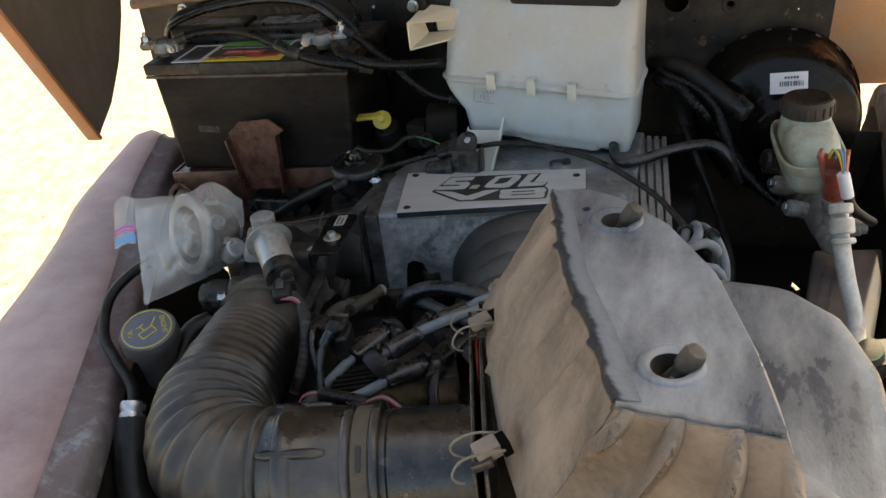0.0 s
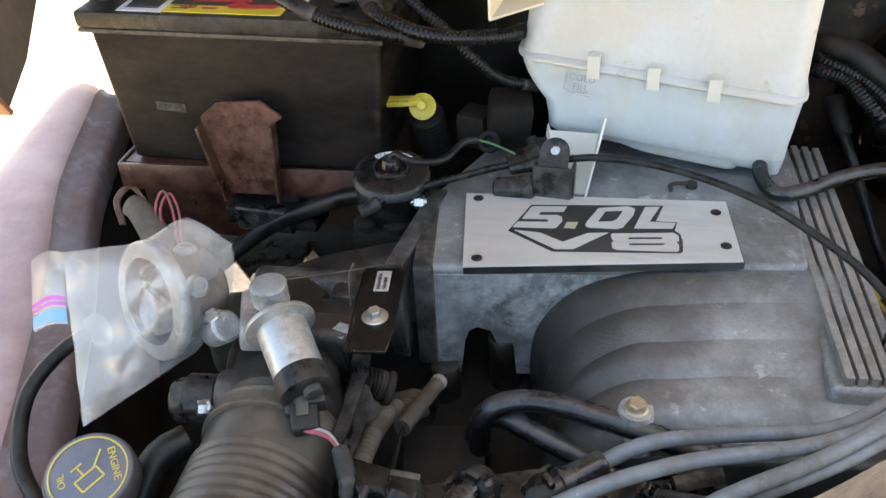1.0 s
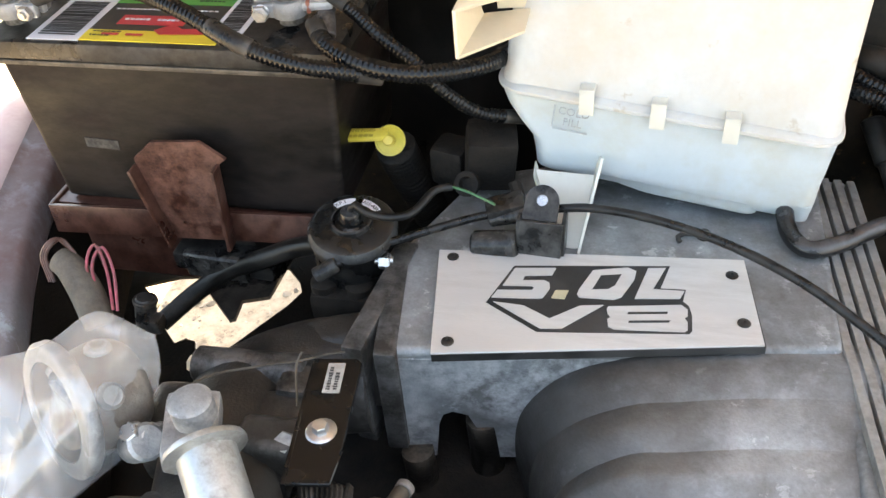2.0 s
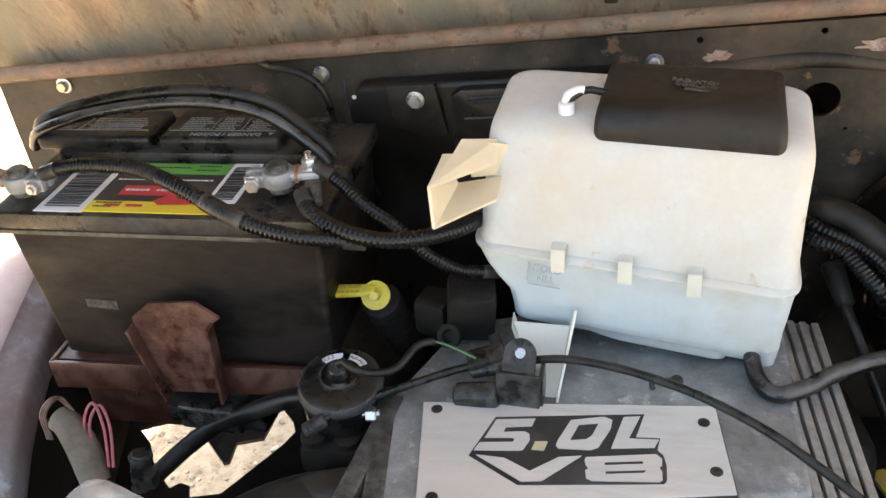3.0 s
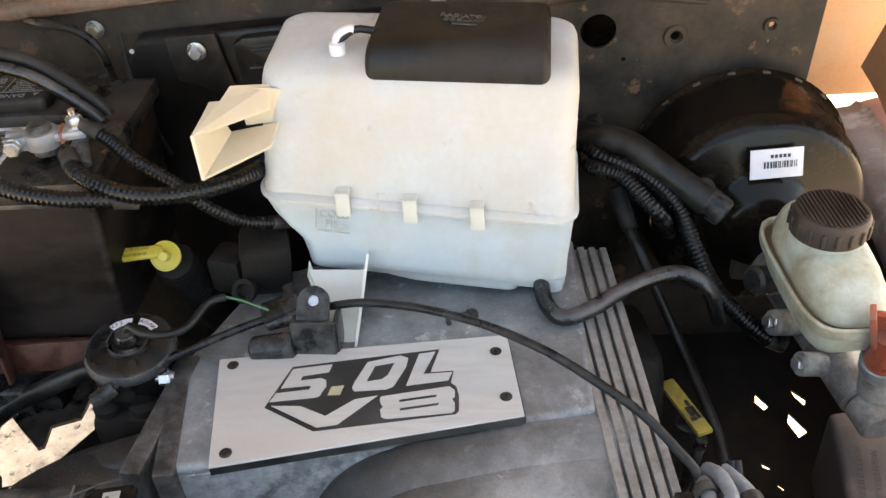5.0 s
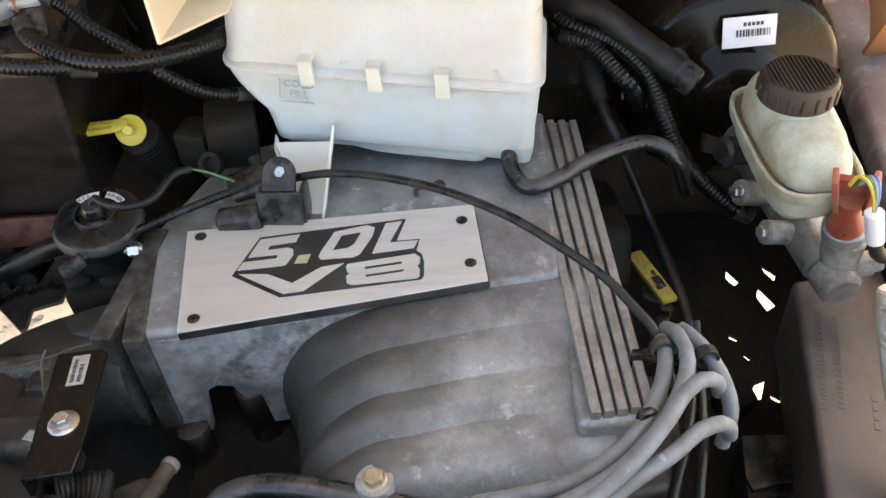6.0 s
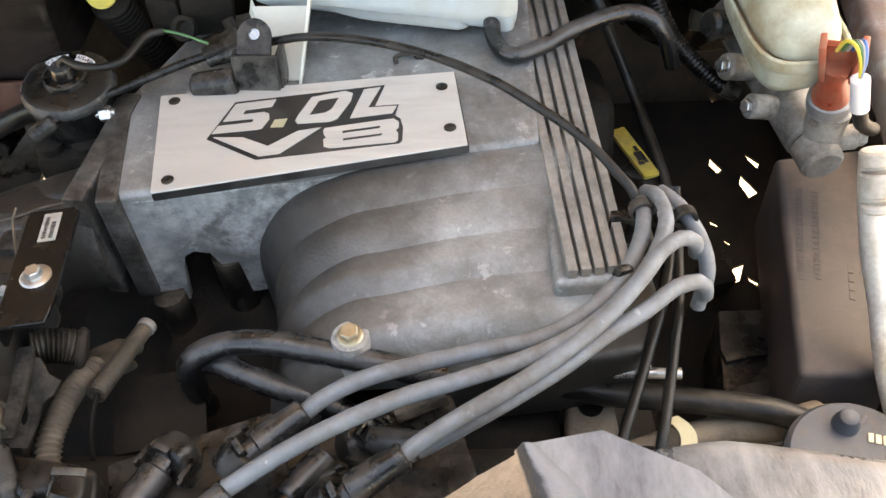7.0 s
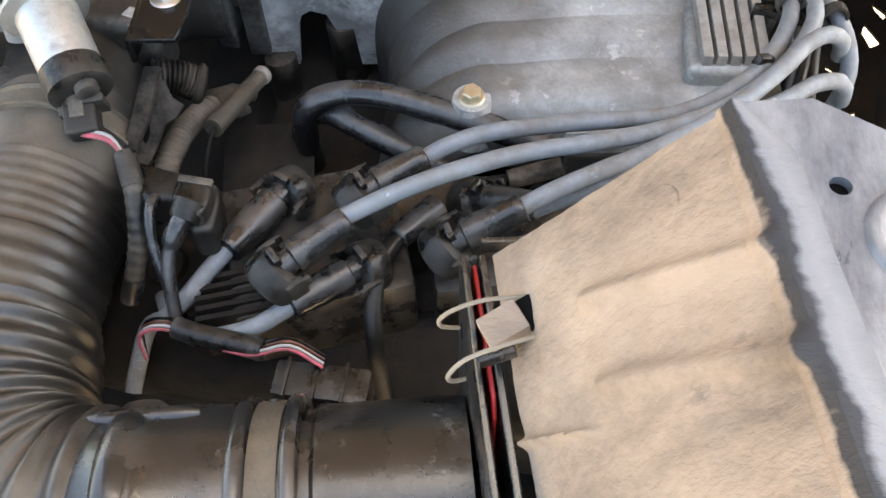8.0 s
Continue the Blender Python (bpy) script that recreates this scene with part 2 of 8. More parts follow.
M = dict(
    soil=mat("pale_soil", (0.345, 0.28, 0.208), 0.95, var=0.5, scale=36, fine=160, bump=1.0, dust=(0.455, 0.375, 0.285), amount=0.50, dust_scale=14, speck=(0.13, 0.105, 0.08), speck_amt=0.24),
    stone=mat("pebble_stone", (0.33, 0.28, 0.225), 0.9, var=0.4, scale=30, island=0.6),
    alu=mat("cast_aluminium", (0.325, 0.347, 0.360), 0.46, 0.5, var=0.28, scale=26, fine=420, bump=0.5, dust=(0.12, 0.108, 0.094), amount=0.41, dust_scale=7,
            speck=(0.55, 0.57, 0.59), speck_amt=0.10, edge=(0.55, 0.55, 0.55)),
    alu_dark=mat("stained_aluminium", (0.035, 0.034, 0.033), 0.36, 0.5, var=0.5, scale=24, fine=500, bump=0.4, dust=(0.052, 0.045, 0.038), amount=0.38, dust_scale=11, edge=(0.2, 0.195, 0.19)),
    plate=mat("brushed_plate", (0.60, 0.59, 0.57), 0.42, 0.35, var=0.07, scale=12, fine=900, bump=0.05, dust=(0.5, 0.48, 0.45), amount=0.3, stretch=(0.3, 2.0, 1)),
    ink=mat("black_enamel", (0.018, 0.018, 0.018), 0.5, var=0.4, scale=60, fine=900, dust=(0.06, 0.055, 0.05), amount=0.3),
    blk=mat("black_plastic", (0.0065, 0.0062, 0.006), 0.28, spec=0.3, var=0.35, scale=30, fine=500, bump=0.1, dust=(0.032, 0.027, 0.023), amount=0.32, edge=(0.07, 0.065, 0.06)),
    blk_dusty=mat("dusty_black_plastic", (0.011, 0.0102, 0.0095), 0.45, spec=0.35, var=0.35, scale=25, fine=500, dust=(0.085, 0.071, 0.058), amount=0.38, dust_scale=30, edge=(0.16, 0.138, 0.11), dust_rough=0.6),
    batcase=mat("battery_case_plastic", (0.0055, 0.0048, 0.0044), 0.45, spec=0.22, var=0.35, scale=10, fine=300, bump=0.08, dust=(0.018, 0.0115, 0.0095), amount=0.42, dust_scale=9, stretch=(1, 1, 2.5), edge=(0.07, 0.055, 0.045)),
    gutter=mat("chipped_blue_undercoat", (0.26, 0.265, 0.285), 0.55, var=0.25, scale=10, fine=300, bump=0.1, dust=(0.19, 0.125, 0.12), amount=0.5, dust_scale=6, speck=(0.42, 0.50, 0.56), speck_amt=0.4),
    clipgrey=mat("grey_clip_plastic", (0.24, 0.215, 0.178), 0.6, var=0.25, scale=50, fine=400, bump=0.2, dust=(0.2, 0.17, 0.13), amount=0.4),
    rubber=mat("black_rubber", (0.008, 0.0078, 0.0076), 0.34, spec=0.3, var=0.3, scale=40, fine=600, bump=0.15, dust=(0.034, 0.030, 0.026), amount=0.33, dust_scale=34, dust_rough=0.55),
    hose=mat("dusty_rubber_hose", (0.012, 0.0116, 0.0112), 0.36, var=0.3, scale=30, fine=400, bump=0.15, dust=(0.115, 0.098, 0.080), amount=0.58, dust_scale=13, up=0.62, dust_rough=0.5, spec=0.6),
    smhose=mat("scuffed_black_hose", (0.009, 0.009, 0.0097), 0.24, var=0.3, scale=40, fine=400, bump=0.12, dust=(0.100, 0.097, 0.098), amount=0.43, dust_scale=30, up=0.9, dust_rough=0.5, spec=0.6),
    neck=mat("scuffed_neck_plastic", (0.012, 0.0118, 0.012), 0.27, var=0.4, scale=18, fine=400, bump=0.12, dust=(0.095, 0.084, 0.076), amount=0.38, dust_scale=13, speck=(0.10, 0.095, 0.09), speck_amt=0.0, dust_rough=0.42, spec=0.7),
    loom=mat("split_loom", (0.0055, 0.0055, 0.0058), 0.24, spec=0.3, var=0.3, scale=60, fine=300, bump=0.04, dust=(0.018, 0.016, 0.014), amount=0.10),
    grease=mat("greasy_iron", (0.0095, 0.0084, 0.0074), 0.68, 0.0, spec=0.2, var=0.5, scale=18, fine=300, bump=0.9, dust=(0.026, 0.0205, 0.016), amount=0.38, dust_scale=30),
    grime=mat("caked_grime", (0.009, 0.008, 0.007), 0.42, 0.1, spec=0.35, var=0.5, scale=40, fine=400, bump=0.6, dust=(0.042, 0.034, 0.027), amount=0.36, dust_scale=32, edge=(0.12, 0.10, 0.08)),
    dirtmetal=mat("dirty_metal", (0.085, 0.075, 0.063), 0.6, 0.4, var=0.45, scale=35, fine=500, bump=0.4, dust=(0.2, 0.165, 0.12), amount=0.4),
    steel=mat("zinc_steel", (0.55, 0.55, 0.55), 0.3, 0.9, var=0.2, scale=50, fine=600, bump=0.1, dust=(0.3, 0.27, 0.23), amount=0.2),
    gold=mat("zinc_yellow", (0.46, 0.40, 0.29), 0.42, 0.75, var=0.2, scale=80, fine=700, bump=0.1),
    white=mat("aged_white_plastic", (0.53, 0.56, 0.57), 0.36, var=0.12, scale=9, fine=200, bump=0.1, dust=(0.51, 0.455, 0.365), amount=0.43, dust_scale=6, sss=0.12, speck=(0.40, 0.375, 0.33), speck_amt=0.03),
    milky=mat("milky_plastic", (0.55, 0.61, 0.63), 0.38, var=0.05, scale=14, fine=200, bump=0.08, dust=(0.50, 0.50, 0.44), amount=0.3, dust_scale=12, sss=0.35),
    clipwhite=mat("off_white_plastic", (0.66, 0.65, 0.57), 0.42, var=0.06, scale=20, fine=200, bump=0.05, sss=0.2),
    cream=mat("cream_plastic", (0.66, 0.57, 0.42), 0.45, var=0.06, scale=20, fine=200, bump=0.05, sss=0.2),
    brake=mat("stained_translucent_plastic", (0.50, 0.54, 0.45), 0.38, var=0.14, scale=22, fine=250, bump=0.1, dust=(0.30, 0.235, 0.135), amount=0.40, dust_scale=17, sss=0.25),
    rustbrown=mat("brown_painted_steel", (0.03472, 0.0093, 0.00558), 0.33, var=0.25, scale=20, fine=400, bump=0.12, dust=(0.0465, 0.01674, 0.01054), amount=0.2, edge=(0.15, 0.07, 0.05)),
    hood=mat("oxidised_hood_underside", (0.40, 0.275, 0.185), 0.7, var=0.5, scale=14, fine=160, bump=0.7, dust=(0.235, 0.22, 0.168), amount=0.48, dust_scale=9,
             speck=(0.17, 0.075, 0.038), speck_amt=0.22, stretch=(1.8, 1, 0.45)),
    skirt=mat("dirty_skirt_underside", (0.17, 0.125, 0.09), 0.7, var=0.3, scale=9, fine=200, bump=0.25, dust=(0.10, 0.08, 0.06), amount=0.45, dust_scale=7, stretch=(1, 1, 0.4)),
    liprust=mat("rust_brown_lip", (0.24, 0.135, 0.088), 0.7, var=0.4, scale=30, fine=300, bump=0.4, dust=(0.17, 0.14, 0.105), amount=0.42, dust_scale=22, speck=(0.09, 0.055, 0.035), speck_amt=0.2),
    lippale=mat("flaking_grey_paint", (0.26, 0.24, 0.20), 0.65, var=0.4, scale=26, fine=300, bump=0.5, dust=(0.12, 0.075, 0.05), amount=0.42, dust_scale=20, speck=(0.62, 0.61, 0.58), speck_amt=0.06),
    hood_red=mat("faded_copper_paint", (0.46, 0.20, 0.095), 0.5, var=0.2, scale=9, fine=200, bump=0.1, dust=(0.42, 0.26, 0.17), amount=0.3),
    # the copper paint again, paler to hold the open light on the cowl
    copper_lit=mat("copper_paint_lit_copy", (0.74, 0.42, 0.22), 0.45, var=0.15, scale=9, fine=200, bump=0.1, dust=(0.68, 0.46, 0.29), amount=0.3),
    fender=mat("faded_maroon_paint", (0.32, 0.20, 0.20), 0.4, var=0.25, scale=7, fine=200, bump=0.1, dust=(0.52, 0.415, 0.405), amount=0.42, dust_scale=5),
    firewall=mat("rusty_dark_firewall", (0.0135, 0.0138, 0.0115), 0.5, spec=0.35, var=0.5, scale=12, fine=240, bump=0.3, dust=(0.115, 0.082, 0.058), amount=0.46, dust_scale=6.5,
                 speck=(0.17, 0.095, 0.055), speck_amt=0.09),
    rust=mat("bare_rust", (0.30, 0.17, 0.115), 0.85, var=0.5, scale=60, fine=400, bump=0.8, dust=(0.42, 0.36, 0.32), amount=0.36, dust_scale=90, speck=(0.06, 0.04, 0.03), speck_amt=0.12),
    booster=mat("gloss_black_paint", (0.009, 0.0068, 0.005), 0.17, spec=0.2, var=0.3, scale=30, fine=400, bump=0.02, dust=(0.03, 0.02, 0.012), amount=0.18),
    tan=mat("dust_caked_airbox", (0.17, 0.132, 0.105), 0.72, var=0.6, scale=22, fine=300, bump=1.0, dust=(0.325, 0.26, 0.208), amount=0.50, dust_scale=13,
            speck=(0.085, 0.068, 0.056), speck_amt=0.16, stretch=(0.55, 1.25, 0.7)),
    airgray=mat("wiped_gray_airbox", (0.085, 0.095, 0.112), 0.26, var=0.6, scale=11, fine=350, bump=0.2, dust=(0.35, 0.36, 0.375), amount=0.45, dust_scale=8, stretch=(1.9, 0.7, 1), dust_rough=0.48),
    studbrown=mat("dirty_stud_plastic", (0.04, 0.031, 0.025), 0.5, var=0.5, scale=60, fine=500, bump=0.4, dust=(0.11, 0.086, 0.064), amount=0.36, dust_scale=45, edge=(0.2, 0.17, 0.14)),
    ridge=mat("worn_dark_ridge", (0.17, 0.132, 0.105), 0.72, var=0.6, scale=22, fine=300, bump=1.0, dust=(0.325, 0.26, 0.208), amount=0.50, dust_scale=13, stretch=(0.55, 1.25, 0.7),
              band=(1, 0.62, 34, [(0.0, (0.15, 0.157, 0.168, 1)), (0.20, (0.19, 0.197, 0.21, 1)), (0.34, (0.17, 0.178, 0.195, 1)), (0.44, (0.022, 0.025, 0.031, 1)), (0.60, (0.02, 0.021, 0.025, 1)), (0.70, (0.10, 0.086, 0.073, 0))])),
    # cast aluminium that darkens from mid length to the left, downturned end
    runner=mat("darkened_end_aluminium", (0.335, 0.357, 0.370), 0.46, 0.5, var=0.28, scale=26, fine=420, bump=0.5, dust=(0.14, 0.126, 0.11), amount=0.36, dust_scale=7,
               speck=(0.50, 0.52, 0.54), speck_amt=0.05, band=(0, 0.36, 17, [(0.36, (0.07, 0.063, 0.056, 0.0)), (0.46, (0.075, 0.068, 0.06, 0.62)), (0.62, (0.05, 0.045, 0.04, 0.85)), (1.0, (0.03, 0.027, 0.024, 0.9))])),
    drape=mat("black_rubber_drape", (0.006, 0.0054, 0.005), 0.45, spec=0.35, var=0.4, scale=20, fine=300, bump=0.2, dust=(0.034, 0.027, 0.023), amount=0.34, dust_scale=14, edge=(0.09, 0.075, 0.065)),
    heater=mat("satin_black_heater_plastic", (0.0062, 0.0056, 0.0052), 0.34, spec=0.3, var=0.35, scale=16, fine=300, bump=0.12, dust=(0.024, 0.018, 0.014), amount=0.34, dust_scale=12, edge=(0.05, 0.043, 0.038)),
    sootplate=mat("sooty_steel_plate", (0.010, 0.0094, 0.0088), 0.65, spec=0.15, var=0.5, scale=30, fine=400, bump=0.4, dust=(0.030, 0.025, 0.021), amount=0.36, dust_scale=16, edge=(0.06, 0.052, 0.044), dust_rough=0.85),
    dirtytag=mat("soiled_white_tag", (0.50, 0.48, 0.44), 0.5, var=0.2, scale=60, dust=(0.30, 0.27, 0.23), amount=0.42, dust_scale=80),
    zinc=mat("dull_zinc_plate", (0.50, 0.52, 0.52), 0.40, 0.85, var=0.15, scale=40, fine=400, bump=0.08, dust=(0.30, 0.28, 0.25), amount=0.36, dust_scale=40),
    dotcream=mat("yellowed_enamel", (0.44, 0.40, 0.26), 0.45, var=0.12, scale=60),
    # near-black that stands in for the shade inside holes, slots and gaps
    void=mat("hole_shade_black", (0.003, 0.003, 0.003), 0.9, var=0.2, spec=0.1),
    oilstain=mat("brown_oil_stain", (0.10, 0.062, 0.032), 0.45, var=0.4, scale=40, fine=300, bump=0.2, dust=(0.2, 0.15, 0.09), amount=0.35),
    red=mat("red_gasket", (0.38, 0.02, 0.022), 0.5, var=0.15),
    redplug=mat("faded_red_plastic", (0.36, 0.075, 0.042), 0.32, var=0.35, scale=60, dust=(0.26, 0.13, 0.085), amount=0.38, dust_scale=40, sss=0.1),
    mcast=mat("dusty_cast_metal", (0.185, 0.172, 0.157), 0.55, 0.3, var=0.35, scale=30, fine=400, bump=0.5, dust=(0.135, 0.108, 0.085), amount=0.42, dust_scale=22, edge=(0.4, 0.38, 0.35)),
    pink=mat("pink_wire", (0.40, 0.07, 0.10), 0.45, var=0.3, scale=90, dust=(0.16, 0.09, 0.08), amount=0.42, dust_scale=60),
    wgreen=mat("green_wire", (0.05, 0.15, 0.06), 0.45, var=0.15),
    wblue=mat("blue_wire", (0.06, 0.18, 0.45), 0.45, var=0.15),
    wyellow=mat("yellow_plastic", (0.62, 0.50, 0.07), 0.42, var=0.15, scale=50, dust=(0.50, 0.40, 0.13), amount=0.36, sss=0.15),
    dirtyyellow=mat("dirty_yellow_plastic", (0.40, 0.31, 0.035), 0.5, var=0.3, scale=60, bump=0.2, dust=(0.2, 0.155, 0.06), amount=0.45, dust_scale=40),
    pipedust=mat("tan_dusty_casting", (0.12, 0.10, 0.08), 0.75, 0.1, var=0.35, scale=35, fine=400, bump=0.5, dust=(0.2, 0.165, 0.125), amount=0.42, dust_scale=24),
    palealu=mat("pale_aluminium", (0.62, 0.60, 0.56), 0.5, 0.3, var=0.15, scale=40, fine=400, bump=0.2, dust=(0.36, 0.31, 0.25), amount=0.38, dust_scale=30),
    plug=mat("grey_silicone_wire", (0.185, 0.207, 0.232), 0.4, var=0.2, scale=40, fine=300, bump=0.06, dust=(0.115, 0.105, 0.095), amount=0.42, dust_scale=34, speck=(0.30, 0.32, 0.345), speck_amt=0.0),
    label=mat("white_label", (0.72, 0.71, 0.74), 0.45, var=0.06, scale=30),
    lblack=mat("label_black", (0.03, 0.03, 0.03), 0.45, var=0.2),
    levelgrey=mat("moulded_level_grey", (0.30, 0.32, 0.335), 0.5, var=0.1, dust=(0.45, 0.47, 0.47), amount=0.35, dust_scale=120),
    lgreen=mat("label_green", (0.10, 0.34, 0.07), 0.4, var=0.1),
    lred=mat("label_red", (0.55, 0.035, 0.05), 0.4, var=0.1),
    lyellow=mat("label_yellow", (0.78, 0.60, 0.06), 0.4, var=0.1),
    scuff=mat("faint_scuff", (0.06, 0.055, 0.05), 0.6, var=0.5, scale=150, dust=(0.02, 0.018, 0.016), amount=0.45, dust_scale=200),
    gloss=mat("gloss_black_steel", (0.007, 0.007, 0.007), 0.22, var=0.3, scale=30, fine=400, bump=0.04, dust=(0.011, 0.0099, 0.0088), amount=0.28, dust_scale=30, edge=(0.12, 0.12, 0.12)),
    alufin=mat("dusty_finned_aluminium", (0.26, 0.25, 0.235), 0.5, 0.35, var=0.3, scale=30, fine=420, bump=0.4, dust=(0.15, 0.13, 0.11), amount=0.45, dust_scale=14, edge=(0.38, 0.37, 0.35)),
    lgrey=mat("label_grey", (0.32, 0.32, 0.32), 0.5, var=0.1),
    capbody=mat("dark_cap_body", (0.05, 0.052, 0.06), 0.5, var=0.3, scale=30, dust=(0.12, 0.105, 0.095), amount=0.36),
    capblue=mat("grey_blue_cap", (0.105, 0.125, 0.17), 0.45, var=0.12, scale=30, dust=(0.2, 0.18, 0.17), amount=0.3),
    capbrown=mat("dark_brown_cap", (0.026, 0.018, 0.014), 0.45, var=0.3, scale=50, dust=(0.07, 0.048, 0.032), amount=0.35),
    zipc=mat("bag_zip_blue", (0.16, 0.36, 0.62), 0.4, var=0.1),
    zipp=mat("bag_zip_purple", (0.5, 0.12, 0.45), 0.4, var=0.1),
    slatecap=mat("slate_blue_cap", (0.055, 0.063, 0.080), 0.55, spec=0.3, var=0.2, scale=30, fine=300, bump=0.1, dust=(0.10, 0.088, 0.082), amount=0.36, dust_scale=30),
    fusebox=mat("grey_brown_plastic", (0.058, 0.051, 0.052), 0.6, spec=0.3, var=0.12, scale=14, fine=500, bump=0.1, dust=(0.12, 0.10, 0.092), amount=0.36),
)


def film_material(name, tint, clear, rough):
    m = bpy.data.materials.new(name)
    m.use_nodes = True
    N, K = m.node_tree.nodes, m.node_tree.links
    out = N["Material Output"]
    N.remove(N["Principled BSDF"])
    df, gl, b = N.new("ShaderNodeBsdfDiffuse"), N.new("ShaderNodeBsdfGlossy"), N.new("ShaderNodeMixShader")
    df.inputs["Color"].default_value = gl.inputs["Color"].default_value = (*tint, 1)
    gl.inputs["Roughness"].default_value = rough
    b.inputs[0].default_value = 0.34
    K.new(df.outputs[0], b.inputs[1])
    K.new(gl.outputs[0], b.inputs[2])
    t = N.new("ShaderNodeBsdfTransparent")
    x = N.new("ShaderNodeMixShader")
    n = N.new("ShaderNodeTexNoise")
    n.inputs["Scale"].default_value = 35
    tc = N.new("ShaderNodeTexCoord")
    K.new(tc.outputs["Object"], n.inputs["Vector"])
    r = N.new("ShaderNodeMapRange")
    r.inputs[3].default_value, r.inputs[4].default_value = clear - 0.18, clear + 0.18
    K.new(n.outputs[0], r.inputs[0])
    K.new(r.outputs[0], x.inputs[0])
    K.new(b.outputs[0], x.inputs[1])
    K.new(t.outputs[0], x.inputs[2])
    K.new(x.outputs[0], out.inputs[0])
    return m


M["film"] = film_material("clear_polythene", (0.93, 0.92, 0.91), 0.70, 0.22)


# ---- mesh helpers ----
def V(*a):
    return Vector(a)


def frame_of(z, hint=(0, 0, 1)):
    """A rotation whose Z axis runs along z."""
    z = Vector(z).normalized()
    h = Vector(hint)
    if abs(z.dot(h.normalized())) > 0.95:
        h = V(1, 0, 0)
    x = h.cross(z).normalized()
    y = z.cross(x)
    return Matrix((x, y, z)).transposed().to_4x4()


def at(p, z=(0, 0, 1), hint=(0, 0, 1)):
    return Matrix.Translation(p) @ frame_of(z, hint)


def box(bm, size, m, bevel=0.0, seg=2):
    r = bmesh.ops.create_cube(bm, size=1.0, matrix=m @ Matrix.Diagonal((*size, 1)))
    if bevel:
        es = {e for v in r["verts"] for e in v.link_edges}
        bmesh.ops.bevel(bm, geom=list(es), offset=bevel, segments=seg, affect="EDGES", profile=0.6)
    return bm


def prism(bm, poly, z0, z1, m=None, bevel=0.0, seg=2, top_scale=1.0):
    """A polygon drawn upwards from z0 to z1, in the pose m."""
    m = m or Matrix()
    cx = sum(p[0] for p in poly) / len(poly)
    cy = sum(p[1] for p in poly) / len(poly)
    lo = [bm.verts.new(m @ V(x, y, z0)) for x, y in poly]
    hi = [bm.verts.new(m @ V(cx + (x - cx) * top_scale, cy + (y - cy) * top_scale, z1)) for x, y in poly]
    n = len(poly)
    f = [bm.faces.new(lo[::-1]), bm.faces.new(hi)] + [bm.faces.new((lo[i], lo[(i + 1) % n], hi[(i + 1) % n], hi[i])) for i in range(n)]
    if bevel:
        bmesh.ops.recalc_face_normals(bm, faces=f)
        es = {e for x in f for e in x.edges}
        bmesh.ops.bevel(bm, geom=list(es), offset=bevel, segments=seg, affect="EDGES", profile=0.6)
    return bm


def lathe(bm, profile, m, seg=24, cap=True):
    """Rings of (radius, height) round the Z axis of m."""
    rings = []
    for r, h in profile:
        rings.append([bm.verts.new(m @ V(r * math.cos(2 * math.pi * i / seg), r * math.sin(2 * math.pi * i / seg), h)) for i in range(seg)])
    for a, c in zip(rings, rings[1:]):
        for i in range(seg):
            bm.faces.new((a[i], a[(i + 1) % seg], c[(i + 1) % seg], c[i]))
    if cap:
        bm.faces.new(rings[0][::-1])
        bm.faces.new(rings[-1])
    return bm


def rod(bm, p, q, r, r2=None, seg=14, bevel=0.0):
    p, q = Vector(p), Vector(q)
    h = (q - p).length
    r2 = r if r2 is None else r2
    b = min(bevel, h / 3)
    prof = [(r - b, 0), (r, b), (r2, h - b), (r2 - b, h)] if b else [(r, 0), (r2, h)]
    return lathe(bm, prof, at(p, q - p), seg)


def spline(pts, step):
    pts = [Vector(p) for p in pts]
    if len(pts) < 3:
        n = max(1, int((pts[1] - pts[0]).length / step))
        return [pts[0].lerp(pts[1], i / n) for i in range(n + 1)]
    ext = [2 * pts[0] - pts[1]] + pts + [2 * pts[-1] - pts[-2]]
    out = []
    for i in range(1, len(ext) - 2):
        a, b, c, d = ext[i - 1:i + 3]
        n = max(1, int((c - b).length / step))
        for k in range(n):
            t = k / n
            out.append(0.5 * (2 * b + (c - a) * t + (2 * a - 5 * b + 4 * c - d) * t * t + (3 * b - a - 3 * c + d) * t ** 3))
    out.append(pts[-1])
    return out


